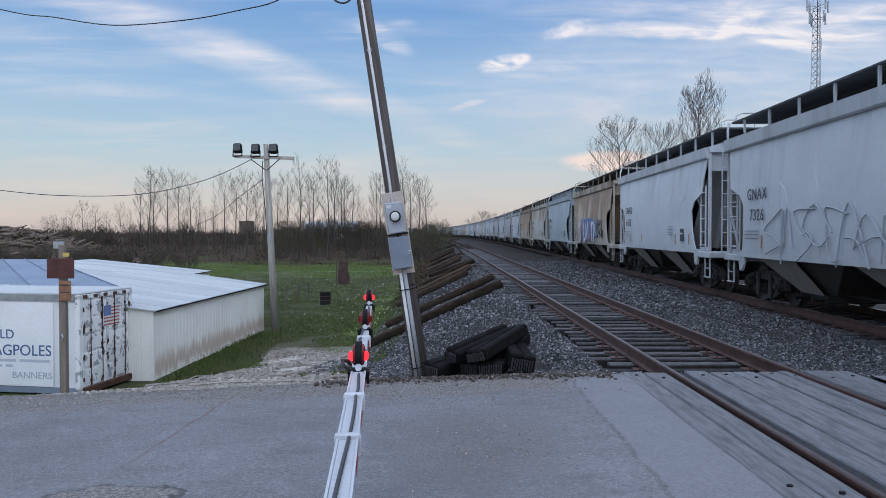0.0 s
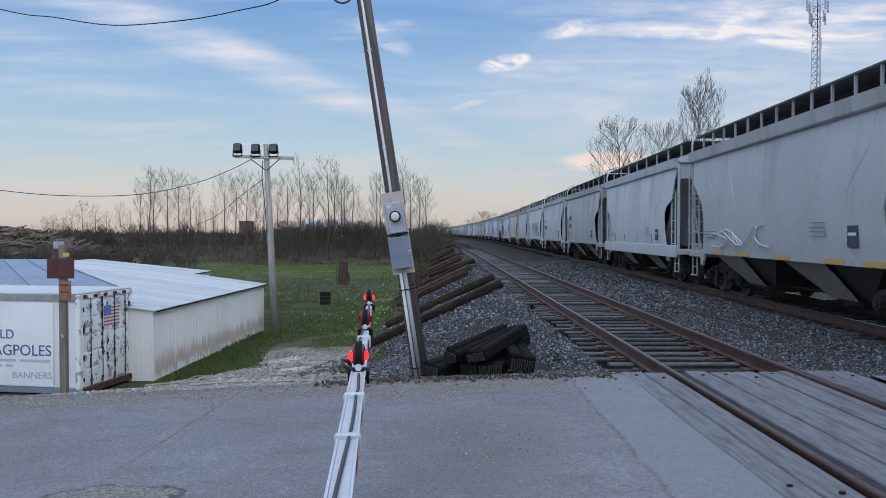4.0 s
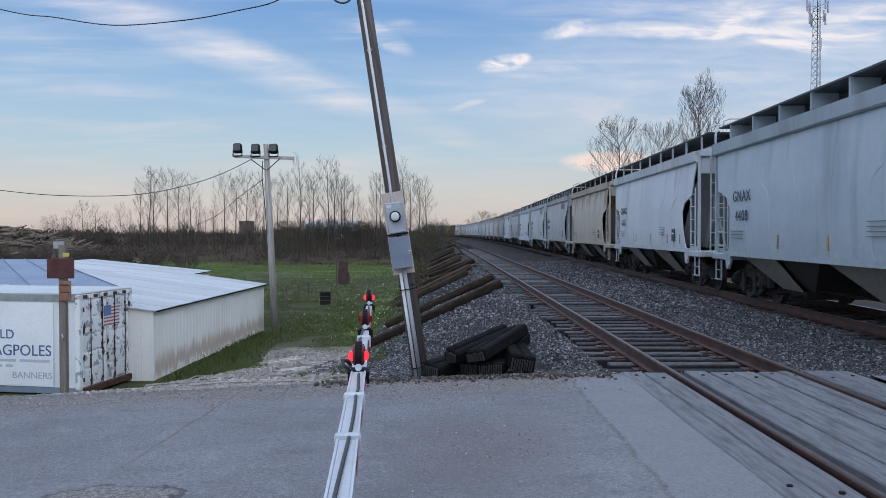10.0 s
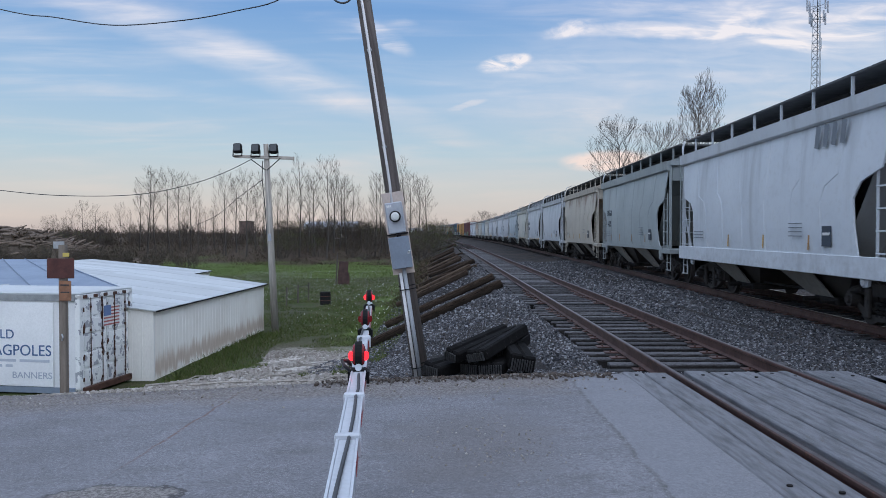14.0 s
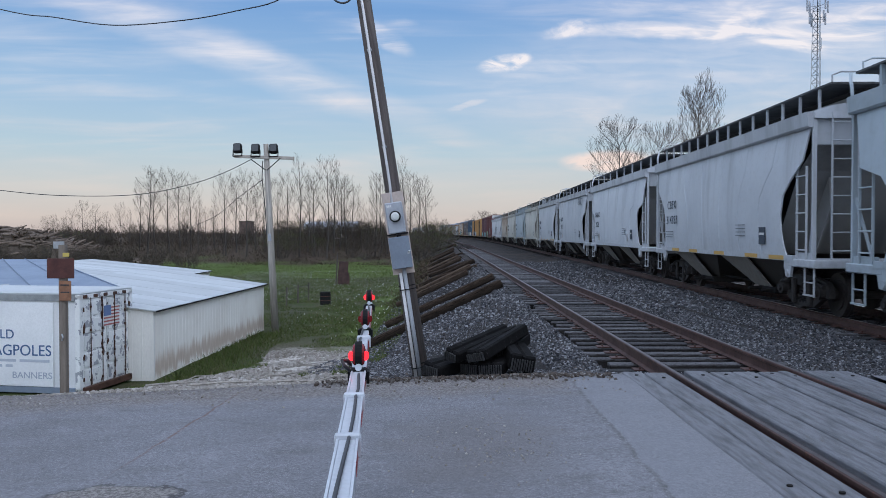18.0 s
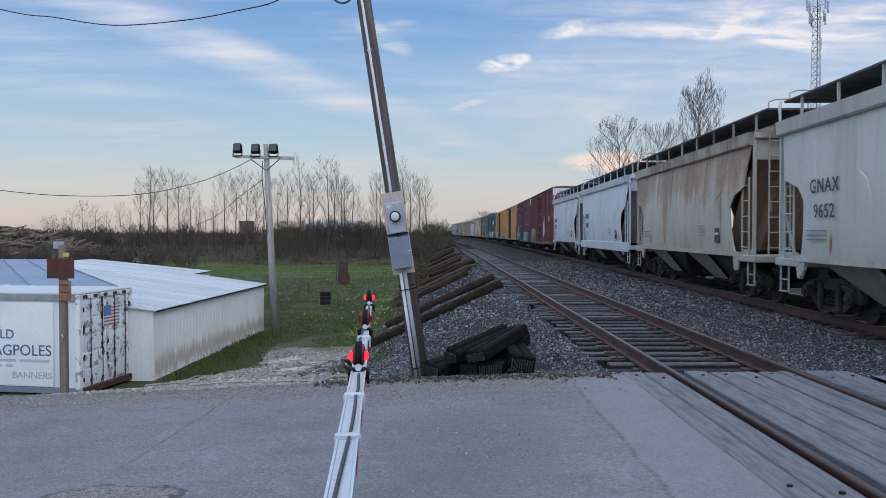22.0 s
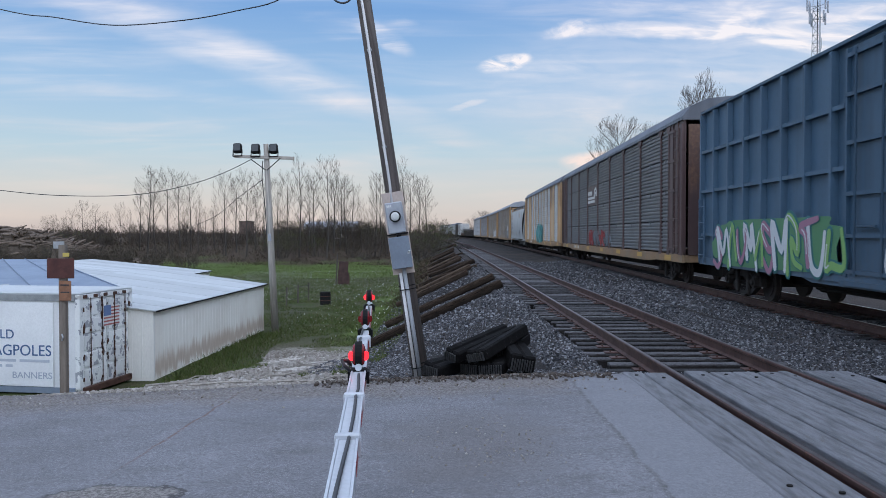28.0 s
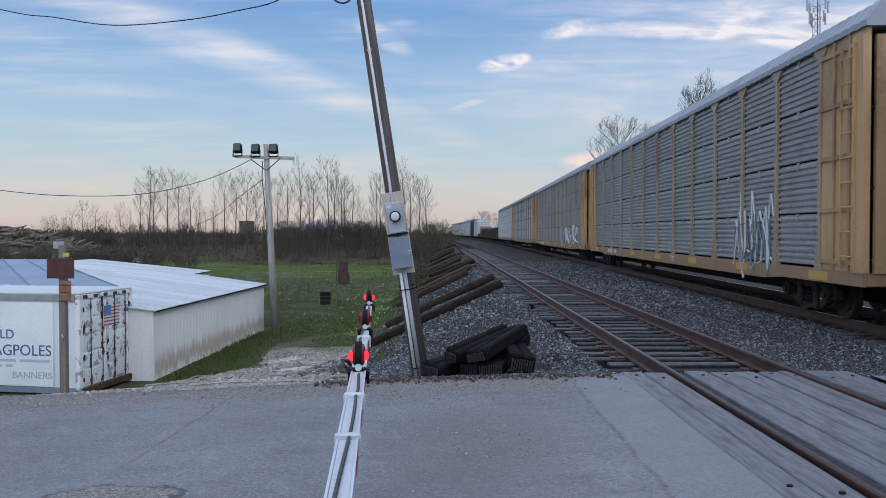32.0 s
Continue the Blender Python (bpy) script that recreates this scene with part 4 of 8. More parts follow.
GLYPHS = (((0.85, 0.85), (0.35, 1.0), (0.12, 0.72), (0.55, 0.5), (0.85, 0.25), (0.5, 0.0), (0.05, 0.12)), ((0.1, 0.0), (0.15, 1.0), (0.8, 0.9), (0.75, 0.5), (0.3, 0.5), (0.6, 0.3), (0.95, 0.0)),
          ((0.05, 0.0), (0.1, 0.95), (0.5, 0.4), (0.85, 1.0), (0.9, 0.0)), ((0.9, 0.9), (0.2, 0.95), (0.1, 0.5), (0.7, 0.5), (0.1, 0.45), (0.15, 0.05), (0.95, 0.1)),
          ((0.1, 1.0), (0.12, 0.2), (0.5, 0.0), (0.85, 0.25), (0.9, 1.0)), ((0.15, 0.0), (0.5, 1.0), (0.9, 0.0)), ((0.5, 0.0), (0.45, 0.9), (0.0, 0.95), (0.95, 1.0)))


def sprayed(body, x, z, w, h, fills, line, seed, y=1.61, letters=4, label="large sprayed graffiti piece"):
    """Graffiti that spells nothing: fat rounded strokes with outlines over a cloud of paint."""
    rng = random.Random(seed)
    cloud = Geo()
    keys = []
    n = 18
    for j in range(n):
        t = 2 * math.pi * j / n
        r = 1.0 + rng.uniform(-0.13, 0.07)
        c, q = math.cos(t), math.sin(t)
        keys.append(Vector((x + math.copysign(abs(c) ** 0.38, c) * w * 0.53 * r, z + math.copysign(abs(q) ** 0.42, q) * h * 0.47 * r)))
    pts = spline(keys + keys[:1], 4)[:-1]
    cloud.sweep([[(p.x, y - 0.006, p.y) for p in pts], [(p.x, y, p.y) for p in pts]])
    tag = part("graffiti", cloud, fills[0], body, label)
    step = w / letters
    shade, shine = Geo(), Geo()
    for i in range(letters):
        fill = fills[1 + i % (len(fills) - 1)] if len(fills) > 1 else fills[0]
        lean = rng.uniform(-0.35, 0.35)
        keys = [Vector((x + w / 2 - step * (i - 0.15 + 1.25 * (a + lean * b)) + step * rng.uniform(-0.22, 0.22), z - h * 0.36 + h * 0.72 * b + h * rng.uniform(-0.16, 0.12))) for a, b in rng.choice(GLYPHS)]
        pts = spline(keys, 5)
        fat = min(step * 0.13, h * 0.085) * rng.uniform(0.9, 1.15)
        ribbon(shade, pts, fat + 0.045, y + 0.001 + 0.0045 * (i % 2))
        g = Geo()
        ribbon(g, pts, fat, y + 0.011 + 0.0045 * (i % 2))
        part("stroke", g, fill, tag)
        ribbon(shine, [p + Vector((0.3 * fat, 0.3 * fat)) for p in pts[2:len(pts) // 2]], 0.014, y + 0.021)
    part("outline", shade, line, tag)
    part("highlight", shine, TAG_WHITE, tag)
    return tag


def scrawl(body, x, z, w, h, mat, seed, y=1.612, r=0.016, loops=3):
    """A thin sprayed scrawl of loops that spells nothing."""
    rng = random.Random(seed)
    signs = (((0, 0), (0.15, 1), (0.45, 0.35), (0.75, 1), (0.9, 0)), ((0.8, 0.9), (0.2, 0.85), (0.25, 0.5), (0.8, 0.45), (0.7, 0.05), (0.0, 0.0)),
             ((0.1, 1), (0.2, 0.1), (0.6, 0.0), (0.85, 0.4), (0.8, 1)), ((0, 0.1), (0.45, 1), (0.9, 0), (0.7, 0.4), (0.15, 0.45)), ((0.85, 0.8), (0.4, 1), (0.05, 0.5), (0.3, 0), (0.9, 0.2)))
    count = loops + 1
    for i in range(count):
        g = Geo()
        keys = [Vector((x + w / 2 - w * (i + 0.05 + 1.7 * (a + rng.uniform(-0.25, 0.25)) + 0.2 * (b - 0.5) * -1) / count, y, z - h / 2 + h * (b + rng.uniform(-0.3, 0.3)))) for a, b in rng.choice(signs)]
        pts = []
        for j in range(len(keys) - 1):
            p0, p1, p2, p3 = keys[max(j - 1, 0)], keys[j], keys[j + 1], keys[min(j + 2, len(keys) - 1)]
            for q in range(4):
                t = q / 4
                pts.append(0.5 * ((2 * p1) + (p2 - p0) * t + (2 * p0 - 5 * p1 + 4 * p2 - p3) * t * t + (3 * p1 - p0 - 3 * p2 + p3) * t ** 3))
        pts.append(keys[-1])
        g.tube(pts, r, 4)
        if i < count - 1:
            part("graffiti", g, mat, body, "thin sprayed scrawl")
    return part("graffiti", g, mat, body, "thin sprayed scrawl")


# ---------------------------------------------------------------- boxcars
def boxcar(length, colour, label, doors, door_mat_colour, rows, posts, seed, end_panel=True):
    """High boxcar. doors: number of door leaves; rows: heights of the horizontal ribs; posts: number of side posts."""
    half = length / 2 - 0.75
    bot, top = 0.98, 5.02
    car = thing("boxcar", label, "boxcar", group="train cars")
    g = Geo()
    g.box(-half, half, -1.39, 1.39, bot, top)
    body = part("body", g, PAINT, car, colour=colour)
    g = Geo()
    sect = [(-1.50, top - 0.03), (-1.50, top + 0.03), (-0.8, top + 0.10), (0.8, top + 0.10), (1.50, top + 0.03), (1.50, top - 0.03)]
    g.sweep([[(x, y, z) for y, z in sect] for x in (-half - 0.03, half + 0.03)])
    for i in range(int(length)):
        x = -half + (i + 0.5) * 2 * half / int(length)
        g.box(x - 0.04, x + 0.04, -1.2, 1.2, top + 0.05, top + 0.12)
    part("roof", g, PAINT, car, colour=(colour[0] * 0.8, colour[1] * 0.8, colour[2] * 0.8, colour[3]))
    for s in (-1, 1):
        g = Geo().box(-half, half, s * 1.46 - 0.05, s * 1.46 + 0.05, bot - 0.02, bot + 0.16)
        g.slab([(-half * 0.30, bot - 0.10), (half * 0.30, bot - 0.10), (half * 0.36, bot), (-half * 0.36, bot)], 1, s * 1.44 - 0.03, s * 1.44 + 0.03)
        part("side_sill", g, PAINT, car, colour=colour)
    door_half = 0.8 * doors
    rib = Geo().slab([(-0.055, 1.38), (0.055, 1.38), (0.045, 1.52), (-0.045, 1.52)], 2, bot + 0.1, top - 0.06).mesh("side_post")
    rib.materials.append(PAINT)
    for i in range(posts):
        x = -half + 0.05 + (2 * half - 0.1) * i / (posts - 1)
        if abs(x) < door_half + 0.1:
            continue
        for s in (0, 180):
            part("side_post", rib, None, car, at=pose(x, 0, 0, 0, 0, s), colour=colour)
    for z in rows:
        for a, b in ((-half, -door_half - 0.08), (door_half + 0.08, half)):
            for s in (-1, 1):
                part("side_rib", Geo().box(a, b, s * 1.44 - 0.06, s * 1.44 + 0.06, z - 0.04, z + 0.04), PAINT, car, colour=colour)
    for s in (-1, 1):
        for d in range(doors):
            x0 = -door_half + 1.6 * d
            door = part("door", Geo().soft_box(x0 + 0.02, x0 + 1.58, s * 1.43 - 0.04, s * 1.43 + 0.04, bot + 0.05, top - 0.12, 0.015), PAINT, car, "plug door", colour=door_mat_colour)
            g = Geo()
            for z in (1.15, 1.75, 2.45, 3.3, 4.1, 4.75):
                g.box(x0 + 0.04, x0 + 1.56, s * 1.50 - 0.04, s * 1.50 + 0.04, z - 0.035, z + 0.035)
            for q in (0.04, 1.50):
                g.box(x0 + q, x0 + q + 0.06, s * 1.50 - 0.04, s * 1.50 + 0.04, bot + 0.08, top - 0.15)
            g.box(x0 + 0.5, x0 + 1.1, s * 1.48 - 0.02, s * 1.48 + 0.02, 1.85, 2.35)
            part("door_rib", g, PAINT, door, colour=door_mat_colour)
            g = Geo()
            for q in (0.35, 1.2):
                g.tube([(x0 + q, s * 1.54, bot + 0.1), (x0 + q, s * 1.54, top - 0.2)], 0.025, 6)
            g.tube([(x0 + 0.5, s * 1.56, 1.9), (x0 + 1.1, s * 1.56, 1.9)], 0.02, 5)
            part("lock_bar", g, PAINT, door, colour=(door_mat_colour[0] * 0.7, door_mat_colour[1] * 0.7, door_mat_colour[2] * 0.7, 0.1))
        part("door_track", Geo().box(-door_half * 2.0, door_half * 1.05, s * 1.53 - 0.03, s * 1.53 + 0.03, bot - 0.06, bot + 0.02), PAINT, car, colour=door_mat_colour)
    for s in (-1, 1):
        x = s * half
        g = Geo()
        for i in range(6):
            z = 1.3 + 0.55 * i
            g.slab([(x, z - 0.14), (x + s * 0.10, z - 0.08), (x + s * 0.10, z + 0.08), (x, z + 0.14)], 1, -1.36, 1.36)
        part("end_ribs", g, PAINT, car, colour=colour)
        if end_panel:
            p = part("end_panel", Geo().box(x - 0.01, x + s * 0.03 + 0.01, -1.44, 1.44, 4.48, 4.98), PAINT, car, "white warning panel", colour=(0.62, 0.62, 0.62, 0.1))
            lettering("EXCESS HEIGHT CAR", 0.20, LETTER, p, pose(x + s * 0.05, 0, 4.66, 0, 0, 90 if s > 0 else -90))
        for q in (-1, 1):
            part("side_ladder", ladder(0.42, 1.0, 2.7, 4), PAINT, car, at=pose(s * (half - 0.35), q * 1.56, 0, 0, 0, 0 if q > 0 else 180), colour=colour)
            part("end_ladder", ladder(0.42, 1.0, 2.7, 4), PAINT, car, at=pose(s * (half + 0.14), q * 1.15, 0, 0, 0, -90 if s > 0 else 90), colour=colour)
        part("end_platform", Geo().box(min(x, x + s * 0.35), max(x, x + s * 0.35), -1.3, 1.3, 1.02, 1.06), STEEL_DARK, car)
        add_truck(car, s * (half - 2.2))
    part("centre_sill", Geo().box(-half, half, -0.3, 0.3, 0.62, 1.0).tube([(-4, 0.9, 0.7), (4, 0.9, 0.7)], 0.03, 5), STEEL_DARK, car)
    add_ends(car, length / 2)
    return car, body


# ---------------------------------------------------------------- autoracks
def corrugated(w, h):
    """A perforated steel side screen, ribbed lengthwise."""
    g = Geo()
    n = 8
    prof = [(0.0, 0.0)]
    for i in range(n):
        a = h * i / n
        prof += [(a + h / n * 0.10, 0.042), (a + h / n * 0.50, 0.050), (a + h / n * 0.68, 0.0), (a + h / n, 0.0)]
    rows = [[(x, y, z) for z, y in prof] + [(x, y - 0.015, z) for z, y in prof[::-1]] for x in (0.0, w)]
    g.sweep(rows)
    return g


SCREENS = {}


def autorack(post_colour, screen_colour, label, bays=12, rows=4, end_open=True, rust=0.2, joined=False, plain_bays=(), wide_bays=False, mid=None, roof=(0.22, 0.24, 0.27)):
    length = 28.65
    half = length / 2 - 0.8
    car = thing("autorack_car", label, "autorack", group="train cars")
    dark = (post_colour[0] * 0.75, post_colour[1] * 0.75, post_colour[2] * 0.75, rust + 0.2)
    g = Geo().soft_box(-half, half, -1.44, 1.44, 0.92, 1.14, 0.02)
    for s in (-1, 1):
        g.slab([(-half, 0.92), (-half, 1.16), (half, 1.16), (half, 0.92), (half - 3.2, 0.92), (half - 4.2, 0.85), (-half + 4.2, 0.85), (-half + 3.2, 0.92)], 1, s * 1.47 - 0.03, s * 1.47 + 0.03)
    deck = part("deck", g, PAINT, car, "flat car deck and sill", colour=(0.27, 0.19, 0.115, rust + 0.7))
    for i in range(7):
        side_bar(deck, "reflector", -half + 1.6 + 3.9 * i, 1.03, 0.75, 0.16, STRIPE_YELLOW, 1.505)
    for i in range(5):
        side_bar(deck, "car_marks", half - 5.0 - 0.42 * i, 1.03, 0.22, 0.16, LETTER_WHITE, 1.505)
    wall_end = half - 1.6
    h = 3.92 / rows
    edges = [-wall_end + 2 * wall_end * i / bays for i in range(bays + 1)]
    if wide_bays:
        edges = [-wall_end] + [wall_end - 2.0 - 2.98 * i for i in range(7, -1, -1)] + [wall_end]
        bays = len(edges) - 1
    for i in range(bays):
        w = edges[i + 1] - edges[i]
        key = (round(w, 2), rows)
        if key in SCREENS:
            continue
        SCREENS[key] = corrugated(w - 0.10, h - 0.030).box((w - 0.1) / 2 - 0.02, (w - 0.1) / 2 + 0.02, 0.02, 0.06, h - 0.16, h - 0.01).mesh("screen")
        SCREENS[key].materials.append(PAINT)
    g_far = Geo()
    for i in range(bays):
        for j in range(rows):
            c = tuple(screen_colour[:3]) + (rust,)
            if joined:
                continue
            if i in plain_bays:
                if j == 0:
                    part("plain_panel", Geo().soft_box(edges[i] + 0.04, edges[i + 1] - 0.04, 1.42, 1.45, 1.18, 5.12, 0.01), PAINT, car, "flat painted panel", colour=tuple(post_colour[:3]) + (rust,))
                continue
            part("screen", SCREENS[(round(edges[i + 1] - edges[i], 2), rows)], None, car, at=(edges[i] + 0.05, 1.42, 1.20 + j * h), colour=c)
    for s in ((-1, 1) if joined else (-1,)):
        for j in range(rows):
            prof = []
            for i in range(6):
                a = 1.20 + j * h + h * i / 6
                prof += [(a, 0.0), (a + h * 0.03, 0.03), (a + h * 0.09, 0.03), (a + h * 0.12, 0.0)]
            g_far.sweep([[(x, s * (1.41 + y), z) for z, y in prof] for x in (-wall_end, wall_end)], closed=False, caps=False)
    part("screen_wall", g_far, PAINT, car, "ribbed steel side screens", colour=tuple(screen_colour[:3]) + (rust,))
    # two decks, plus upright dark sheets added as shade behind the screens
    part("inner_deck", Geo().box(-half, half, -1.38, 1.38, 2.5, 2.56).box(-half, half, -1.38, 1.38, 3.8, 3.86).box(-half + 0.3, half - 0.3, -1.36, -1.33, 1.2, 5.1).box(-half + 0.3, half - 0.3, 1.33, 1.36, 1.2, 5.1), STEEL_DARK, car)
    post = Geo().slab([(-0.06, 1.44), (0.06, 1.44), (0.06, 1.50), (-0.06, 1.50)], 2, 1.12, 5.16)
    post.slab([(-0.16, 1.12), (0.16, 1.12), (0.06, 1.6), (-0.06, 1.6)], 1, 1.43, 1.51).slab([(-0.06, 4.88), (0.06, 4.88), (0.24, 5.04), (0.24, 5.16), (-0.24, 5.16), (-0.24, 5.04)], 1, 1.43, 1.505)
    post = post.mesh("side_post")
    post.materials.append(PAINT)
    for i in range(bays + 1):
        for s in (0, 180):
            part("side_post", post, None, car, at=pose(edges[i] if s == 0 else -edges[i], 0, 0, 0, 0, s), colour=tuple((mid or post_colour)[:3]) + (rust,))
    for s in (-1, 1):
        g = Geo()
        for q in (-1, 1):
            g.box(min(s * wall_end, s * half), max(s * wall_end, s * half), q * 1.44 - 0.04, q * 1.44 + 0.04, 1.14, 5.16)
            g.box(min(s * (half - 0.35), s * half), max(s * (half - 0.35), s * half), q * 1.48 - 0.05, q * 1.48 + 0.05, 1.14, 5.0)
        part("end_post", g, PAINT, car, colour=tuple(post_colour[:3]) + (rust + 0.1,))
        door = Geo()
        for i in range(6):
            y = -1.35 + 0.45 * i
            door.box(s * half - 0.04, s * half + 0.04, y, y + 0.43, 1.14, 4.98)
        part("end_door", door, PAINT, car, colour=dark)
        if not joined:
            ribs = Geo()
            lo_, hi_ = min(s * wall_end, s * (half - 0.4)), max(s * wall_end, s * (half - 0.4))
            for z in (1.3, 2.2, 3.1, 4.0, 4.9):
                ribs.box(lo_, hi_, 1.47, 1.51, z - 0.04, z + 0.04)
            for q in (0.05, 0.5):
                ribs.box(lo_ + (hi_ - lo_) * q, lo_ + (hi_ - lo_) * q + 0.07, 1.47, 1.515, 1.16, 5.1)
            part("end_rib", ribs, PAINT, car, colour=dark)
        for q in (-1, 1):
            part("side_ladder", ladder(0.44, 1.2, 4.9, 9), PAINT, car, at=pose(s * (half - 0.45), q * 1.55, 0, 0, 0, 0 if q > 0 else 180), colour=tuple(post_colour[:3]) + (rust,))
        add_truck(car, s * (half - 2.9))
    g = Geo()
    sect = [(-1.53, 5.10), (-1.53, 5.20), (-1.30, 5.50), (-0.8, 5.72), (0, 5.80), (0.8, 5.72), (1.30, 5.50), (1.53, 5.20), (1.53, 5.10)]
    n = 180
    rows_ = []
    for i in range(n + 1):
        x = -half - 0.1 + (2 * half + 0.2) * i / n
        rows_.append([(x, y * (1.0 + 0.005 * (i % 2)), z + 0.014 * (i % 2)) for y, z in sect])
    g.sweep(rows_)
    part("roof", g, PAINT, car, "arched ribbed roof", colour=(roof[0] * 0.55, roof[1] * 0.57, roof[2] * 0.62, 0.05))
    part("centre_sill", Geo().box(-half, half, -0.3, 0.3, 0.5, 0.82), STEEL_DARK, car)
    add_ends(car, length / 2)
    return car, deck


# ---------------------------------------------------------------- other cars
def pellet_hopper(colour, label):
    """Long four-bay covered hopper with bulging sides."""
    length = 21.0
    half = length / 2 - 0.75
    car = thing("hopper_car", label, "hopper car", group="train cars")
    ends = [(1.42, 7.45), (1.7, 7.36), (2.1, 7.36), (2.7, 7.62), (3.2, 8.02), (3.7, 8.58), (4.1, 9.15), (4.28, 9.4)]
    g = Geo()
    rows = []
    for z, e in ends:
        y = 1.44 + 0.16 * math.sin(math.pi * min(1, max(0, (z - 1.2) / 3.2)))
        outer = [(e * (2 * i / 24 - 1), y, z) for i in range(25)]
        rows.append(outer + [(p[0], p[1] - 0.03, p[2]) for p in outer[::-1]])
    g = Geo().sweep(rows)
    body = part("side_sheet", g, PAINT, car, colour=colour)
    part("side_sheet", body.data, None, car, at=pose(0, 0, 0, 0, 0, 180), colour=colour)
    sect = [(-1.46, 4.24), (-1.46, 4.30), (-0.7, 4.44), (0.7, 4.44), (1.46, 4.30), (1.46, 4.24)]
    part("roof", Geo().sweep([[(x, y, z) for y, z in sect] for x in (-half, half)]), PAINT, car, colour=colour)
    g = Geo()
    for s in (-1, 1):
        g.box(-half - 0.2, half + 0.2, s * 0.95 - 0.3, s * 0.95 + 0.3, 4.66, 4.69)
    g.box(half - 0.3, half + 0.2, -1.2, 1.2, 4.655, 4.685).box(-half - 0.2, -half + 0.3, -1.2, 1.2, 4.655, 4.685)
    part("running_board", g, WALKWAY, car, "dark steel walkway")
    post = HOPPER[0]["walkway_post"]
    for s in (-1, 1):
        for i in range(10):
            part("walkway_post", post, None, car, at=pose(-half + 0.4 + (2 * half - 0.8) * i / 9, s * 1.22, 0.07, 0, 0, 0 if s > 0 else 180), colour=colour)
        part("side_sill", Geo().box(-8.4, 8.4, s * 1.47 - 0.06, s * 1.47 + 0.06, 1.16, 1.45), PAINT, car, colour=colour)
        part("vent_pipe", Geo().tube([(-6.2, s * 1.3, 1.0), (6.2, s * 1.3, 1.0)], 0.05, 8), PAINT, car, "grey pipe under the sill", colour=colour)
    for i in range(4):
        top = [(-1.7, -1.3, 1.42), (1.7, -1.3, 1.42), (1.7, 1.3, 1.42), (-1.7, 1.3, 1.42)]
        bot = [(-0.3, -0.5, 0.45), (0.3, -0.5, 0.45), (0.3, 0.5, 0.45), (-0.3, 0.5, 0.45)]
        part("hopper_bay", Geo().sweep([top, bot]), PAINT, car, at=(-5.25 + 3.5 * i, 0, 0), colour=(0.22, 0.22, 0.22, 0.1))
        part("outlet_gate", Geo().soft_box(-0.4, 0.4, -0.7, 0.7, 0.3, 0.46, 0.02).tube([(0, -1.3, 0.38), (0, 1.3, 0.38)], 0.06, 8), STEEL_DARK, car, at=(-5.25 + 3.5 * i, 0, 0))
    for s in (-1, 1):
        turn = pose(0, 0, 0, 0, 0, 0 if s > 0 else 180)
        g = Geo().sweep([[(9.4, -1.42, 4.28), (9.4, 1.42, 4.28)], [(8.7, -1.42, 3.6), (8.7, 1.42, 3.6)], [(6.4, -1.42, 1.42), (6.4, 1.42, 1.42)]], closed=False, caps=False)
        # car paint times 0.7: shade inside the end opening, put into the colour
        part("end_slope", g, PAINT, car, at=turn, colour=(colour[0] * 0.7, colour[1] * 0.7, colour[2] * 0.7, 0.1))
        g = Geo()
        for q in (-1, 1):
            g.box(half - 0.10, half - 0.02, q * 1.42 - 0.045, q * 1.42 + 0.045, 1.1, 4.66).box(half - 1.3, half - 0.06, q * 1.42 - 0.03, q * 1.42 + 0.03, 2.62, 2.70).tube([(half - 0.06, q * 1.42, 3.9), (half - 1.25, q * 1.42, 2.66)], 0.035, 5)
            g.slab([(7.4, 1.42), (8.0, 2.6), (8.15, 2.6), (7.75, 1.42)], 1, q * 0.9 - 0.02, q * 0.9 + 0.02)
        part("end_frame", g, PAINT, car, at=turn, colour=colour)
        part("end_platform", Geo().soft_box(7.5, half + 0.05, -1.5, 1.5, 1.0, 1.16, 0.02).soft_box(7.7, 8.3, 0.9, 1.5, 1.16, 1.5, 0.05), PAINT, car, at=turn, colour=colour)
        for q in (-1, 1):
            part("side_ladder", ladder(0.42, 1.2, 2.7, 5), PAINT, car, at=pose(s * 8.7, q * 1.5, 0, 0, 0, 0 if q > 0 else 180), colour=colour)
            part("stirrup_step", HOPPER[0]["stirrup_step"], None, car, at=pose(s * 9.0, q * 1.46, 0, 0, 0, 0 if q > 0 else 180), colour=colour)
        part("end_ladder", ladder(0.46, 1.2, 4.6, 9), PAINT, car, at=pose(s * (half + 0.02), -s * 0.9, 0, 0, 0, 90 if s < 0 else -90), colour=colour)
        add_truck(car, s * 7.75)
    part("centre_sill", Geo().box(-8, 8, -0.16, 0.16, 0.72, 1.1), STEEL_DARK, car)
    add_ends(car, length / 2)
    return car, body


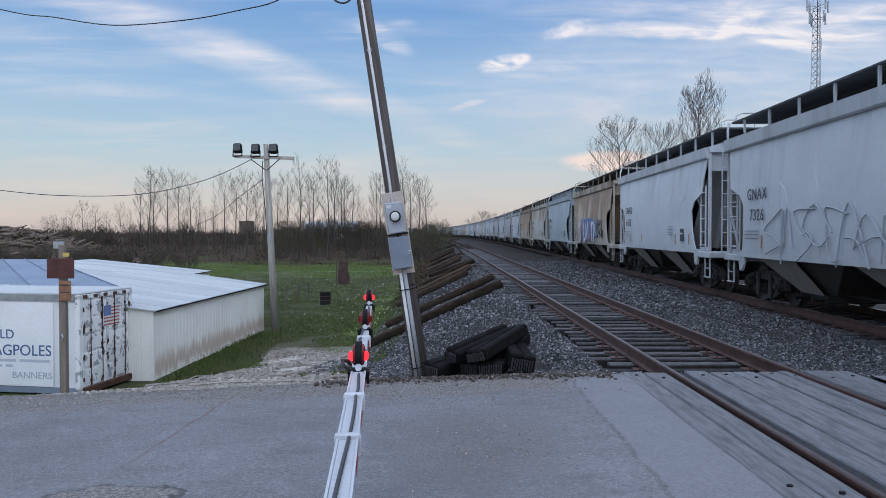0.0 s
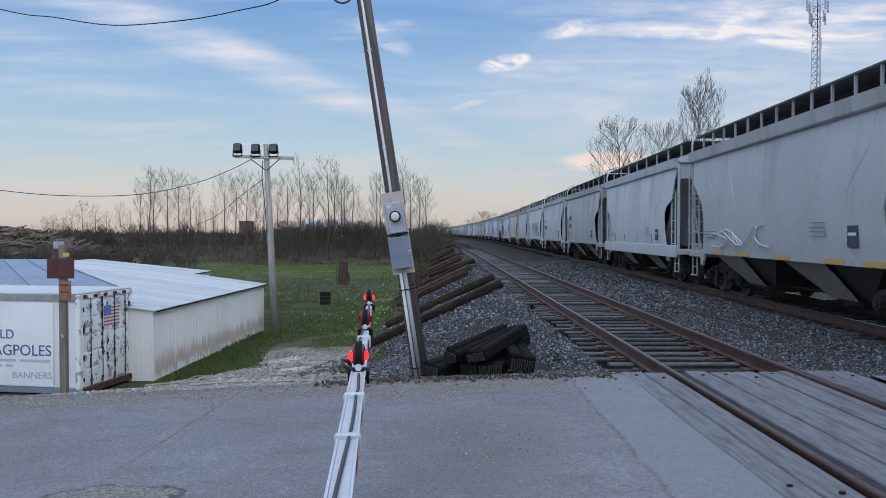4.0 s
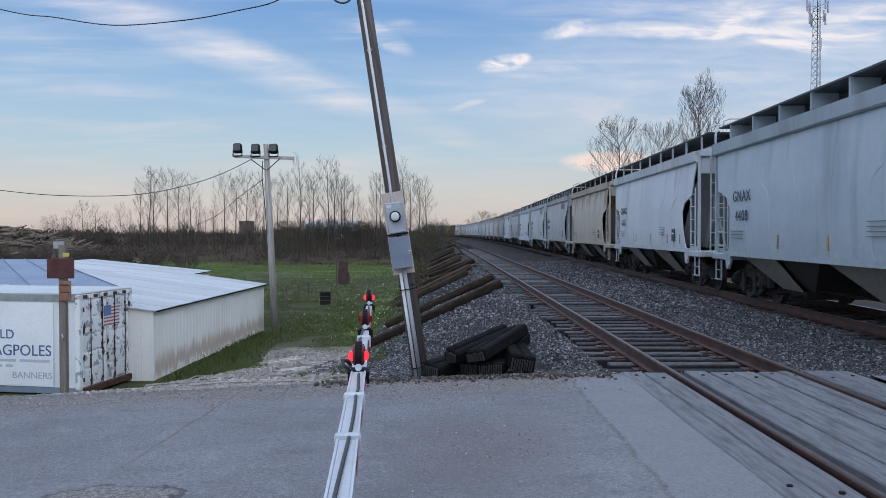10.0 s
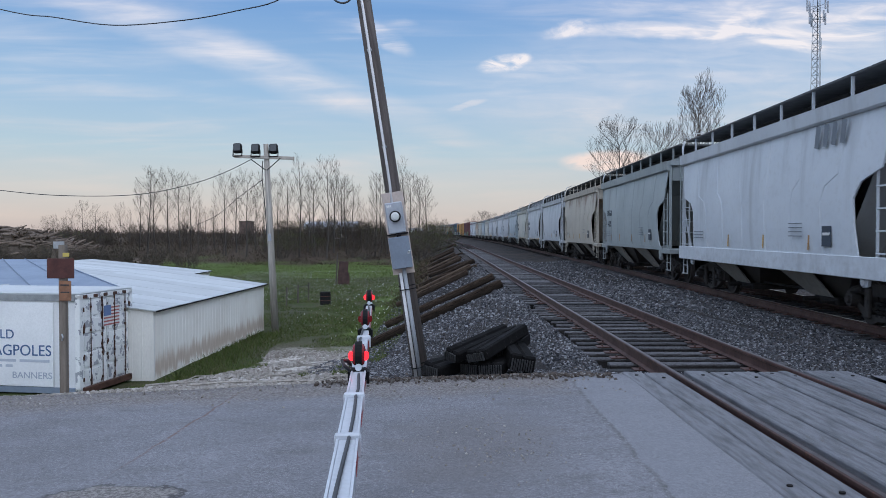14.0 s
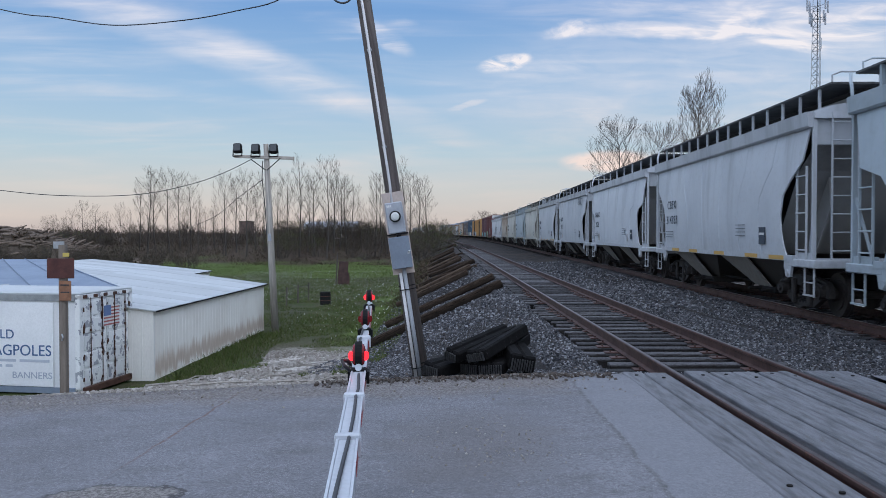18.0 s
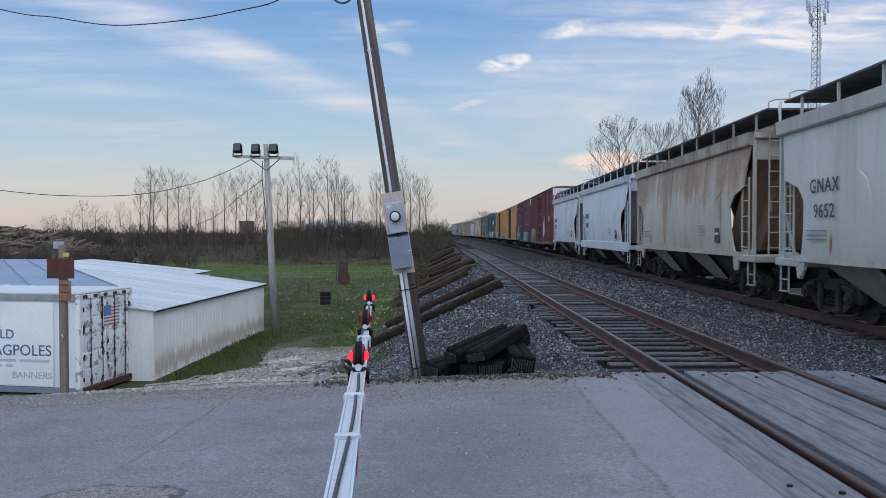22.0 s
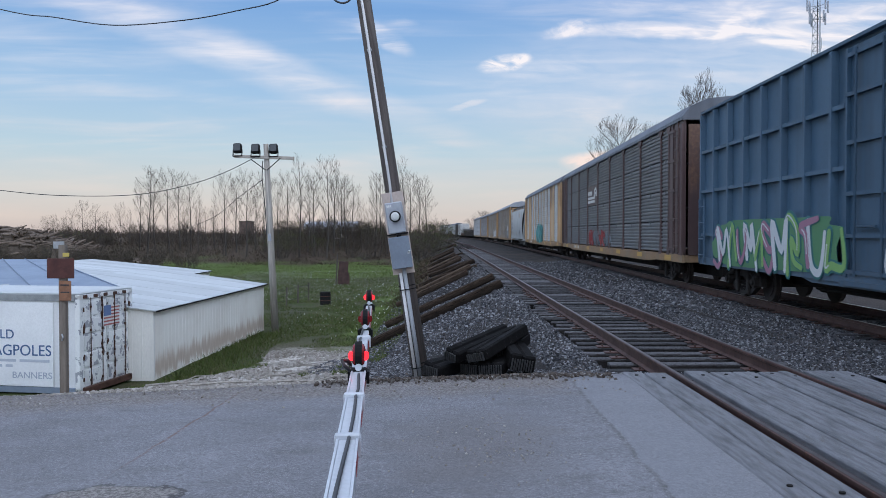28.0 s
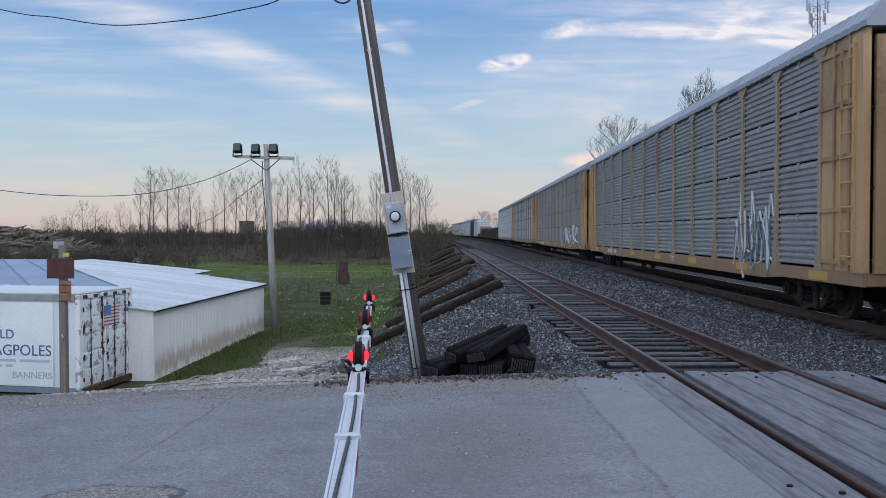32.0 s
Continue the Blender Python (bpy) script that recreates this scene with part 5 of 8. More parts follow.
def gondola(length, colour, label, high=2.3, load=None):
    half = length / 2 - 0.7
    car = thing("gondola_car", label, "gondola", group="train cars")
    g = Geo().box(-half, half, -1.45, 1.45, 0.85, 1.1)
    for s in (-1, 1):
        g.box(-half, half, s * 1.45 - 0.04, s * 1.45 + 0.04, 0.9, high).box(-half, half, s * 1.45 - 0.08, s * 1.45 + 0.08, high, high + 0.1)
        g.box(s * half - 0.04, s * half + 0.04, -1.45, 1.45, 0.9, high + 0.05)
    body = part("body", g, PAINT, car, colour=colour)
    rib = Geo().box(-0.05, 0.05, -0.05, 0.05, 0.9, high)
    for i in range(13):
        for s in (-1, 1):
            part("side_post", rib, PAINT, car, at=(-half + 0.1 + (2 * half - 0.2) * i / 12, s * 1.53, 0), colour=colour)
    for s in (-1, 1):
        add_truck(car, s * (half - 2))
    part("centre_sill", Geo().box(-half, half, -0.3, 0.3, 0.5, 0.86), STEEL_DARK, car)
    add_ends(car, length / 2)
    return car, body

SPEED = 22.02
LEAD = 0.2
WHITE, PALE, GREY, BLUEGREY = (0.60, 0.635, 0.68), (0.53, 0.56, 0.60), (0.44, 0.455, 0.475), (0.42, 0.49, 0.54)
CREAM, TAN, DULL = (0.54, 0.54, 0.50), (0.50, 0.455, 0.39), (0.34, 0.38, 0.39)
TRAIN = []          # (car, place of its middle along the line at the start)


def build_train():
    gap0 = 22.9 * 0.862
    pitch = 603.6 * 0.862 / 40
    # kind, colour, rust, writing; in the order in which they pass
    plan = [
        (0, WHITE, 0.1, ""), (0, PALE, 0.15, "GNAX 7326"), (0, WHITE, 0.05, "GNAX 6521"), (0, TAN, 0.66, ""), (0, BLUEGREY, 0.05, "GNAX 4412"),
        (0, CREAM, 0.50, "GNAX 6151"), (0, TAN, 0.76, "GNAX 7071"), (0, PALE, 0.1, "GNAX 2942"), (2, GREY, 0.08, ""), (1, PALE, 0.15, ""),
        (0, GREY, 0.15, "GNAX 4178"), (2, PALE, 0.08, "NA 321340"), (0, WHITE, 0.05, ""), (2, PALE, 0.12, ""), (2, CREAM, 0.05, ""),
        (1, WHITE, 0.12, "GNAX 6076"), (0, GREY, 0.2, "GNAX 2412"), (1, WHITE, 0.22, "GNAX 1085"), (0, BLUEGREY, 0.06, "GNAX 4408"), (0, WHITE, 0.1, "GNAX 6855"),
        (0, TAN, 0.42, ""), (2, GREY, 0.2, "GNAX 2407"), (0, PALE, 0.14, "GNAX 1071"), (1, WHITE, 0.08, "GNAX 1934"), (0, GREY, 0.12, "GNAX 6680"),
        (1, WHITE, 0.08, ""), (0, DULL, 0.1, "GNAX 4425"), (0, TAN, 0.35, ""), (0, PALE, 0.1, ""), (2, PALE, 0.1, "NAHX 321304"),
        (2, CREAM, 0.06, "CBFX 314923"), (0, BLUEGREY, 0.1, ""), (2, PALE, 0.06, "CBFX 314783"), (0, WHITE, 0.1, "GNAX 2636"),
        (0, PALE, 0.05, "GNAX 4341"), (2, PALE, 0.2, "GNAX 9544"), (0, CREAM, 0.28, ""), (2, BLUEGREY, 0.06, "GNAX 4432"), (0, CREAM, 0.2, "GNAX 9652"),
        (0, TAN, 0.60, ""), (1, WHITE, 0.06, "GNAX 3607"), (0, WHITE, 0.06, "GNAX 9871"),
    ]
    words = {WHITE: "white", PALE: "pale grey", GREY: "grey", BLUEGREY: "blue-grey", CREAM: "cream", TAN: "tan", DULL: "dark grey"}
    edge = gap0 - pitch * 2
    for i, (kind, c, rust, text) in enumerate(plan):
        state = "heavily rusted" if rust > 0.5 else "rust-streaked" if rust > 0.25 else "weathered"
        car, body = hopper(kind, (*c, rust), f"{state} {words[c]} two-bay covered hopper car with roof walkway", c is BLUEGREY)
        rng = random.Random(100 + i)
        y = 1.625
        if text:
            mark, number = text.split()
            side_text(body, mark, 0.35, 3.55, 2.52, LETTER, y)
            side_text(body, number, 0.35, 3.55, 2.07, LETTER, y)
        for j in range(3):
            side_bar(body, "small_print", 3.9, 1.84 - 0.08 * j, 0.8, 0.020, LETTER_FADED, 1.60)
        for x in (3.4, 1.6, -0.6, -2.8, -4.2):
            if kind == 2:
                side_bar(body, "reflector", x, 1.305, 0.75, 0.085, STRIPE_YELLOW, 1.546)
            elif rng.random() < 0.6:
                side_bar(body, "reflector", x, 1.62, 0.05, 0.28, STRIPE_TAN if rng.random() < 0.7 else STRIPE_YELLOW, 1.575, lean=-5)
        side_bar(body, "data_panel", -3.55, 1.74, 0.34, 0.36, LETTER, 1.590)
        side_bar(body, "data_panel", -3.55, 1.78, 0.26, 0.05, LETTER_WHITE, 1.596)
        for j in range(4):
            side_bar(body, "small_print", -2.3, 1.98 - 0.08 * j, 0.6, 0.018, LETTER_FADED, 1.612)
        if i in (3,):
            sprayed(body, 0.5, 1.95, 5.0, 1.15, (TAG_BLUE, TAG_WHITE, TAG_PINK, TAG_WHITE), LETTER_BLUE, 5, y=1.60, letters=7)
            scrawl(body, -3.0, 2.0, 1.4, 0.6, TAG_BLACK, 77, r=0.012, loops=4)
        if i in (7,):
            scrawl(body, 0.4, 1.8, 4.6, 0.8, TAG_WHITE, i, r=0.03, loops=5)
        if i in (8,):
            scrawl(body, 2.0, 1.7, 3.4, 0.5, TAG_WHITE, i)
        if i in (12,):
            side_bar(body, "painted_patch", -0.6, 2.32, 5.6, 0.62, TAG_GREY, 1.597, label="painted-over grey patch")
            scrawl(body, -1.2, 1.95, 3.0, 0.5, TAG_GREY, i, r=0.016, loops=5)
        if i in (15, 17, 24):
            scrawl(body, 0.9, 1.7, 3.6, 0.7, TAG_GREY, i, loops=5)
        if i in (16,):
            scrawl(body, -0.4, 1.8, 4.5, 0.7, TAG_BLACK, i, r=0.022, loops=5)
            scrawl(body, -0.2, 1.5, 4.0, 0.5, TAG_BLACK, i + 40, r=0.02, loops=4)
        if i in (1,):
            scrawl(body, 0.6, 1.75, 5.0, 0.9, TAG_GREY, i, loops=7)
        if i in (16, 21, 22, 25, 34):
            for j, x in enumerate((-3.2, -3.52, -3.84, -4.16)):
                side_bar(body, "logo", x, 3.5, 0.16, 0.40, LETTER_FADED, 1.60, lean=-12)
        place = edge + pitch / 2 + LEAD
        edge += pitch
        TRAIN.append((car, place))

    def put(made, length):
        nonlocal edge
        TRAIN.append((made[0], edge + length / 2 + LEAD))
        edge += length
        return made[1]

    edge = 539.65
    brown, purple, yellow, blue = (0.165, 0.056, 0.058, 0.2), (0.150, 0.070, 0.088, 0.12), (0.51, 0.292, 0.108, 0.15), (0.062, 0.125, 0.195, 0.10)
    b = put(boxcar(17.7, brown, "rusty brown boxcar with vertical side posts and graffiti", 2, brown, (), 19, 1), 17.7)
    for j in range(7):
        side_bar(b, "reflector", 7.2 - 2.4 * j, 1.12, 0.22, 0.14, STRIPE_YELLOW, 1.52)
    sprayed(b, 5.4, 1.55, 3.6, 1.25, (TAG_GREEN, TAG_LIME, TAG_GREEN), TAG_BLACK, 11, 1.53, 4)
    scrawl(b, -2.9, 2.3, 0.9, 1.0, TAG_WHITE, 12, y=1.525, r=0.012, loops=3)
    scrawl(b, -2.8, 1.7, 0.7, 0.4, TAG_WHITE, 13, y=1.525, r=0.010, loops=2)
    for j in range(3):
        for q in range(3):
            side_bar(b, "small_print", -5.6 - 0.5 * q, 3.0 - 0.14 * j, 0.35, 0.06, LETTER_WHITE, 1.47)
    b = put(boxcar(17.6, purple, "dark purple boxcar with framed panels and teal graffiti", 2, (0.15, 0.066, 0.082, 0.1), (1.75, 2.6, 3.7, 4.4), 17, 2), 17.6)
    sprayed(b, 5.2, 1.45, 4.4, 0.85, (TAG_DEEP_TEAL, TAG_AQUA, TAG_TEAL), TAG_BLACK, 21, 1.535, 6)
    sprayed(b, -4.2, 1.45, 4.6, 0.95, (TAG_DEEP_TEAL, TAG_AQUA), TAG_BLACK, 22, 1.535, 6)
    for j, z in enumerate((2.35, 2.05)):
        for q in range(3):
            side_bar(b, "car_marks", 6.5 - 0.75 * q, z, 0.32, 0.20, LETTER_WHITE, 1.47)
    b = put(boxcar(21.3, yellow, "yellow boxcar with black double doors", 2, (0.02, 0.022, 0.025, 0.05), (1.75, 2.75, 3.9), 27, 3), 21.3)
    side_bar(b, "data_panel", -5.4, 2.6, 0.4, 0.5, LETTER_WHITE, 1.47)
    b = put(boxcar(21.3, yellow, "yellow boxcar with black doors and blue graffiti", 2, (0.02, 0.022, 0.025, 0.05), (1.75, 2.75, 3.9), 27, 4), 21.3)
    sprayed(b, -5.2, 1.55, 6.0, 1.1, (TAG_AQUA, TAG_BLUE, TAG_WHITE), TAG_BLUE, 31, 1.53, 6)
    sprayed(b, 6.2, 1.6, 3.4, 1.1, (TAG_BLUE, TAG_PINK, TAG_AQUA), TAG_WHITE, 32, 1.53, 4)
    b = put(boxcar(21.0, blue, "dark blue boxcar with framed panels and bright graffiti", 2, (0.045, 0.098, 0.158, 0.1), (1.75, 2.9, 3.95), 19, 5), 21.0)
    for j, x in enumerate((-3.0, -4.1, -5.2, -6.3)):
        side_bar(b, "logo", x, 3.55, 0.5, 0.62, LETTER_WHITE, 1.52)
    sprayed(b, -2.4, 1.5, 5.0, 1.15, (TAG_RED, TAG_WHITE), TAG_WHITE, 41, 1.53, 5)
    sprayed(b, 5.0, 1.55, 6.8, 1.15, (TAG_GREEN, TAG_PINK, TAG_WHITE, TAG_LIME), TAG_DEEP_TEAL, 42, 1.53, 12)
    side_bar(b, "reflector", -8.0, 1.75, 0.6, 0.4, STRIPE_YELLOW, 1.53)
    edge = 741.0 * 0.862
    rackbrown = (0.105, 0.062, 0.06)
    tan = (0.63, 0.42, 0.235)
    d = put(autorack(rackbrown, (0.225, 0.235, 0.25), "brown autorack car with grey ribbed side screens", 12, 4, rust=0.15, wide_bays=True), 28.65)
    board = side_bar(d, "logo_board", 2.44, 3.64, 2.86, 0.96, PAINT, 1.475)
    board.color = (0.085, 0.045, 0.045, 0.05)
    for z in (-0.12, -0.30):
        side_bar(board, "logo", 0.35, z, 2.0, 0.12, LETTER_WHITE, 0.008)
    for k in range(6):
        side_bar(board, "logo", 1.22 - 0.2 * k, 0.12, 0.13, 0.2, LETTER_WHITE, 0.008)
    for rad in (0.44, 0.24):
        arc = Geo()
        n = 9
        ring = [(-0.85 + r_ * math.cos(math.pi * t / n), r_ * math.sin(math.pi * t / n) - 0.08) for r_, ts in ((rad, range(n + 1)), (rad - 0.12, range(n, -1, -1))) for t in ts]
        for t in range(n):
            q = [ring[t], ring[t + 1], ring[2 * n - t], ring[2 * n + 1 - t]]
            arc.sweep([[(x, 0.004, z) for x, z in q], [(x, 0.010, z) for x, z in q]])
        part("logo", arc, LETTER_WHITE, board)
    for j in range(4):
        scrawl(d, 2.9 - 1.5 * j, 1.55, 1.3, 0.5, (TAG_RED, LETTER_FADED)[j % 2], 50 + j, y=1.472, r=0.02, loops=4)
    d = put(autorack(tan, (0.72, 0.74, 0.75), "tan autorack car with bright silver side screens", 11, 3, rust=0.3, plain_bays=(1, 9)), 27.85)
    sprayed(d, -0.1, 1.72, 4.6, 1.45, (TAG_DEEP_TEAL, TAG_TEAL), TAG_AQUA, 51, y=1.505, letters=4)
    b = put(pellet_hopper((0.46, 0.48, 0.49, 0.15), "grey long covered hopper car with rust streaks"), 21.1)
    for j in range(9):
        x = 7.6 - 0.32 * j if j < 6 else -4.0 - 0.5 * (j - 6)
        side_bar(b, "rust_streak", x, 3.75 - 0.05 * (j % 3), 0.05, 0.55, STRIPE_TAN, 1.575, lean=-14)
    for x in (6.2, 4.2, 2.0, -0.4):
        side_bar(b, "reflector", x, 1.75, 0.08, 0.4, STRIPE_TAN, 1.575)
    side_bar(b, "data_panel", -4.2, 1.85, 0.5, 0.5, LETTER, 1.59)
    side_text(b, "CRDX", 0.42, 6.1, 2.78, LETTER, 1.625)
    side_text(b, "11697", 0.42, 6.1, 2.26, LETTER, 1.615)
    for j in range(3):
        side_bar(b, "small_print", 5.6, 2.02 - 0.11 * j, 1.0, 0.03, LETTER_FADED, 1.600)
    racky = (0.55, 0.34, 0.16)
    d = put(autorack(racky, (0.39, 0.40, 0.415), "yellow autorack car with dark grey ribbed screens", 12, 4, rust=0.25, mid=(0.36, 0.27, 0.18), roof=(0.50, 0.52, 0.54)), 28.65)
    scrawl(d, -8.6, 1.8, 2.2, 1.3, TAG_WHITE, 61, y=1.49, r=0.022, loops=6)
    scrawl(d, -8.5, 1.6, 2.0, 0.9, LETTER_FADED, 66, y=1.50, r=0.018, loops=5)
    side_text(d, "TTX", 0.22, -2.0, 0.95, LETTER_WHITE, 1.52)
    d = put(autorack(racky, (0.42, 0.41, 0.40), "yellow autorack car with pale ribbed screens", 12, 4, rust=0.25, mid=(0.36, 0.28, 0.19), roof=(0.40, 0.42, 0.44)), 28.65)
    scrawl(d, -7.0, 1.7, 7.0, 0.9, TAG_WHITE, 62, y=1.49, r=0.04, loops=6)
    put(autorack(racky, (0.40, 0.42, 0.44), "brown autorack car with grey ribbed screens", 12, 4, rust=0.25, joined=True, mid=(0.28, 0.26, 0.25)), 28.65)
    put(autorack((0.5, 0.5, 0.5), (0.60, 0.62, 0.64), "silver autorack car with white ribbed screens", 12, 4, rust=0.05, joined=True), 28.65)
    for i in range(3):
        put(gondola(17.5, (0.04, 0.032, 0.03, 0.3), "dark rusty open gondola car", (2.6, 2.3, 2.6)[i]), 17.5)
    b = put(gondola(16.0, (0.10, 0.04, 0.03, 0.3), "low brown coil car with dark round covers", 1.6), 16.0)
    for i in range(4):
        part("coil_cover", Geo().tube([(-4.5 + 3.0 * i, -1.2, 2.2), (-4.5 + 3.0 * i, 1.2, 2.2)], 1.0, 12), PAINT, TRAIN[-1][0], "dark round cover", colour=(0.07, 0.065, 0.065, 0.1))
    put(boxcar(18.0, (0.5, 0.5, 0.5, 0.1), "pale grey boxcar with dark ends", 1, (0.4, 0.4, 0.4, 0.1), (), 15, 8), 18.0)
    put(boxcar(18.0, (0.06, 0.05, 0.05, 0.1), "dark boxcar with plain sides", 1, (0.05, 0.05, 0.05, 0.1), (), 15, 9), 18.0)
    for i in range(4):
        put(autorack((0.5, 0.5, 0.5), (0.52, 0.53, 0.54), "pale grey autorack car with ribbed screens", 12, 4, rust=0.1, joined=True), 28.65)


build_train()


def rolling(s):
    """Pose of a car whose middle is at s along the main line."""
    return pose(main_x(s), s, CAR_BASE, 0, 0, 90 - math.degrees(math.atan(main_turn(s))))


def motions():
    for car, s0 in TRAIN:
        walk(car, [(t, rolling(s0 - SPEED * t)) for t in [2.0 * i for i in range(17)]])

# ---------------------------------------------------------------- crossing gate
WHITE_PAINT = coat("white_gate_paint", (0.56, 0.59, 0.64), 0.4, 0.0, 0.85, 3, 40, 0.1, 0.002)
GATE_RED = plain("red_reflective_stripe", (0.36, 0.03, 0.03), 0.4)
LAMP_GLOW = plain("lit_red_lens", (1.0, 0.012, 0.02), 0.3, glow=3.2)
LAMP_DIM = plain("red_lens", (0.16, 0.010, 0.013), 0.25, glow=0.12)
BLACK_PLASTIC = coat("black_plastic", (0.009, 0.009, 0.010), 0.75, 0, 0.6, 8, 60, 0.2, 0.002, gloss=0.2)
CABLE = plain("black_cable", (0.03, 0.032, 0.036), 0.5)


def build_gate():
    turn = math.degrees(math.atan(0.0786))
    gate = thing("crossing_gate", "lowered white and red crossing gate arm with red lamps", "crossing gate", pose(-0.14, 0, 0, 0, 0, turn))
    z = 0.82
    arm = Geo()
    arm.soft_box(-0.040, 0.040, -1.0, 5.3, z - 0.12, z, 0.006).soft_box(-0.034, 0.034, 5.2, 9.85, z - 0.10, z - 0.004, 0.006)
    arm.box(-0.046, -0.036, -1.0, 5.3, z - 0.004, z + 0.006).box(0.036, 0.046, -1.0, 5.3, z - 0.004, z + 0.006)
    arm = part("arm", arm, WHITE_PAINT, gate)
    stripe = Geo().box(-0.0015, 0.0015, 0, 0.40, -0.115, -0.006).mesh("stripe")
    stripe.materials.append(GATE_RED)
    for i in range(13):
        for s in (-1, 1):
            y = -0.9 + 0.81 * i
            part("stripe", stripe, None, arm, at=(s * (0.0405 if y < 4.8 else 0.0350), y, z))
    rng = random.Random(2)
    pts = [(0.012 * math.sin(y * 2.1) + (0.012 if y > 4.2 else 0.0), y, z + 0.011) for y in np.arange(-0.8, 4.85, 0.15)]
    part("cable", Geo().tube(pts, 0.008, 6), CABLE, gate, "black lamp cable")
    pts = [(0.02 * math.sin(y * 1.7) - 0.005, y, z + 0.008) for y in np.arange(5.05, 9.4, 0.2)]
    part("cable", Geo().tube(pts, 0.010, 6), CABLE, gate, "black lamp cable")
    for y in (2.2, 3.3, 4.14, 6.45):
        part("clip", Geo().soft_box(-0.054, 0.054, y - 0.022, y + 0.022, z - 0.02, z + 0.022, 0.005).box(-0.056, -0.042, y - 0.025, y + 0.025, z - 0.07, z + 0.01).box(0.042, 0.056, y - 0.025, y + 0.025, z - 0.07, z + 0.01), WHITE_PAINT, gate, "pale plastic clip")
    for i, y in enumerate((4.95, 7.06, 9.45)):
        lamp = part("lamp", Geo().soft_box(-0.052, 0.052, -0.05, 0.05, -0.06, 0.012, 0.008).box(-0.066, -0.050, -0.055, 0.055, -0.075, 0.0).box(0.050, 0.066, -0.055, 0.055, -0.075, 0.0), BLACK_PLASTIC, gate, "black lamp bracket", at=(0, y, z))
        part("collar", Geo().tube([(0, -0.075, 0.03), (0, -0.045, 0.03)], 0.022, 12), WHITE_PAINT, lamp, "pale cable gland")
        part("housing", Geo().tube([(-0.022, 0, 0.10), (0.022, 0, 0.10)], 0.082, 20).tube([(0, 0, 0.0), (0, 0, 0.05)], 0.02, 8), BLACK_PLASTIC, lamp, "black round housing")
        for s in (-1, 1):
            glow = LAMP_GLOW if i != 1 else LAMP_DIM
            lens = Geo().tube([(s * 0.022, 0, 0.10), (s * 0.034, 0, 0.10), (s * 0.044, 0, 0.10)], [0.070, 0.062, 0.03], 20)
            part("lens", lens, LAMP_DIM, lamp, "red lens")
            part("bulb", Geo().tube([(s * 0.040, -0.03, 0.095), (s * 0.047, -0.035, 0.095)], 0.029, 12), glow, lamp, "glowing red light")
        if i == 0:
            part("cable_loop", Geo().tube([(-0.05, -0.03, 0.0), (-0.09, -0.05, 0.04), (-0.10, -0.03, 0.07), (-0.07, 0.0, 0.06), (-0.05, 0.02, 0.03)], 0.012, 6), CABLE, lamp)
    # the mast behind the eye, which carries the arm
    part("mast", Geo().tube([(0, -1.25, -0.1), (0, -1.25, 1.2)], 0.06, 12).soft_box(-0.16, 0.16, -1.45, -0.98, 0.62, 1.0, 0.03), GALV, gate, "grey gate mechanism post")


build_gate()

# ---------------------------------------------------------------- leaning pole with the meter
POLE_MID = coat("brown_pole_wood", (0.125, 0.103, 0.094), 0.85, 0, 0.5, 2, 30, 0.8, 0.012, (9, 9, 0.5), 0.1)
BOARD = coat("weathered_plywood", (0.52, 0.43, 0.38), 0.8, 0, 0.75, 4, 30, 0.4, 0.004)
METER_GREY = coat("grey_meter_box_paint", (0.36, 0.38, 0.42), 0.5, 0.1, 0.8, 6, 50, 0.15, 0.002)
SWITCH_GREY = coat("blue_grey_box_paint", (0.20, 0.24, 0.30), 0.5, 0.1, 0.85, 6, 50, 0.15, 0.002)
PVC = coat("grey_conduit", (0.40, 0.42, 0.45), 0.45, 0, 0.85, 5, 40, 0.1, 0.002)
PVC_WHITE = coat("pale_conduit", (0.62, 0.60, 0.60), 0.45, 0, 0.85, 5, 40, 0.1, 0.002)


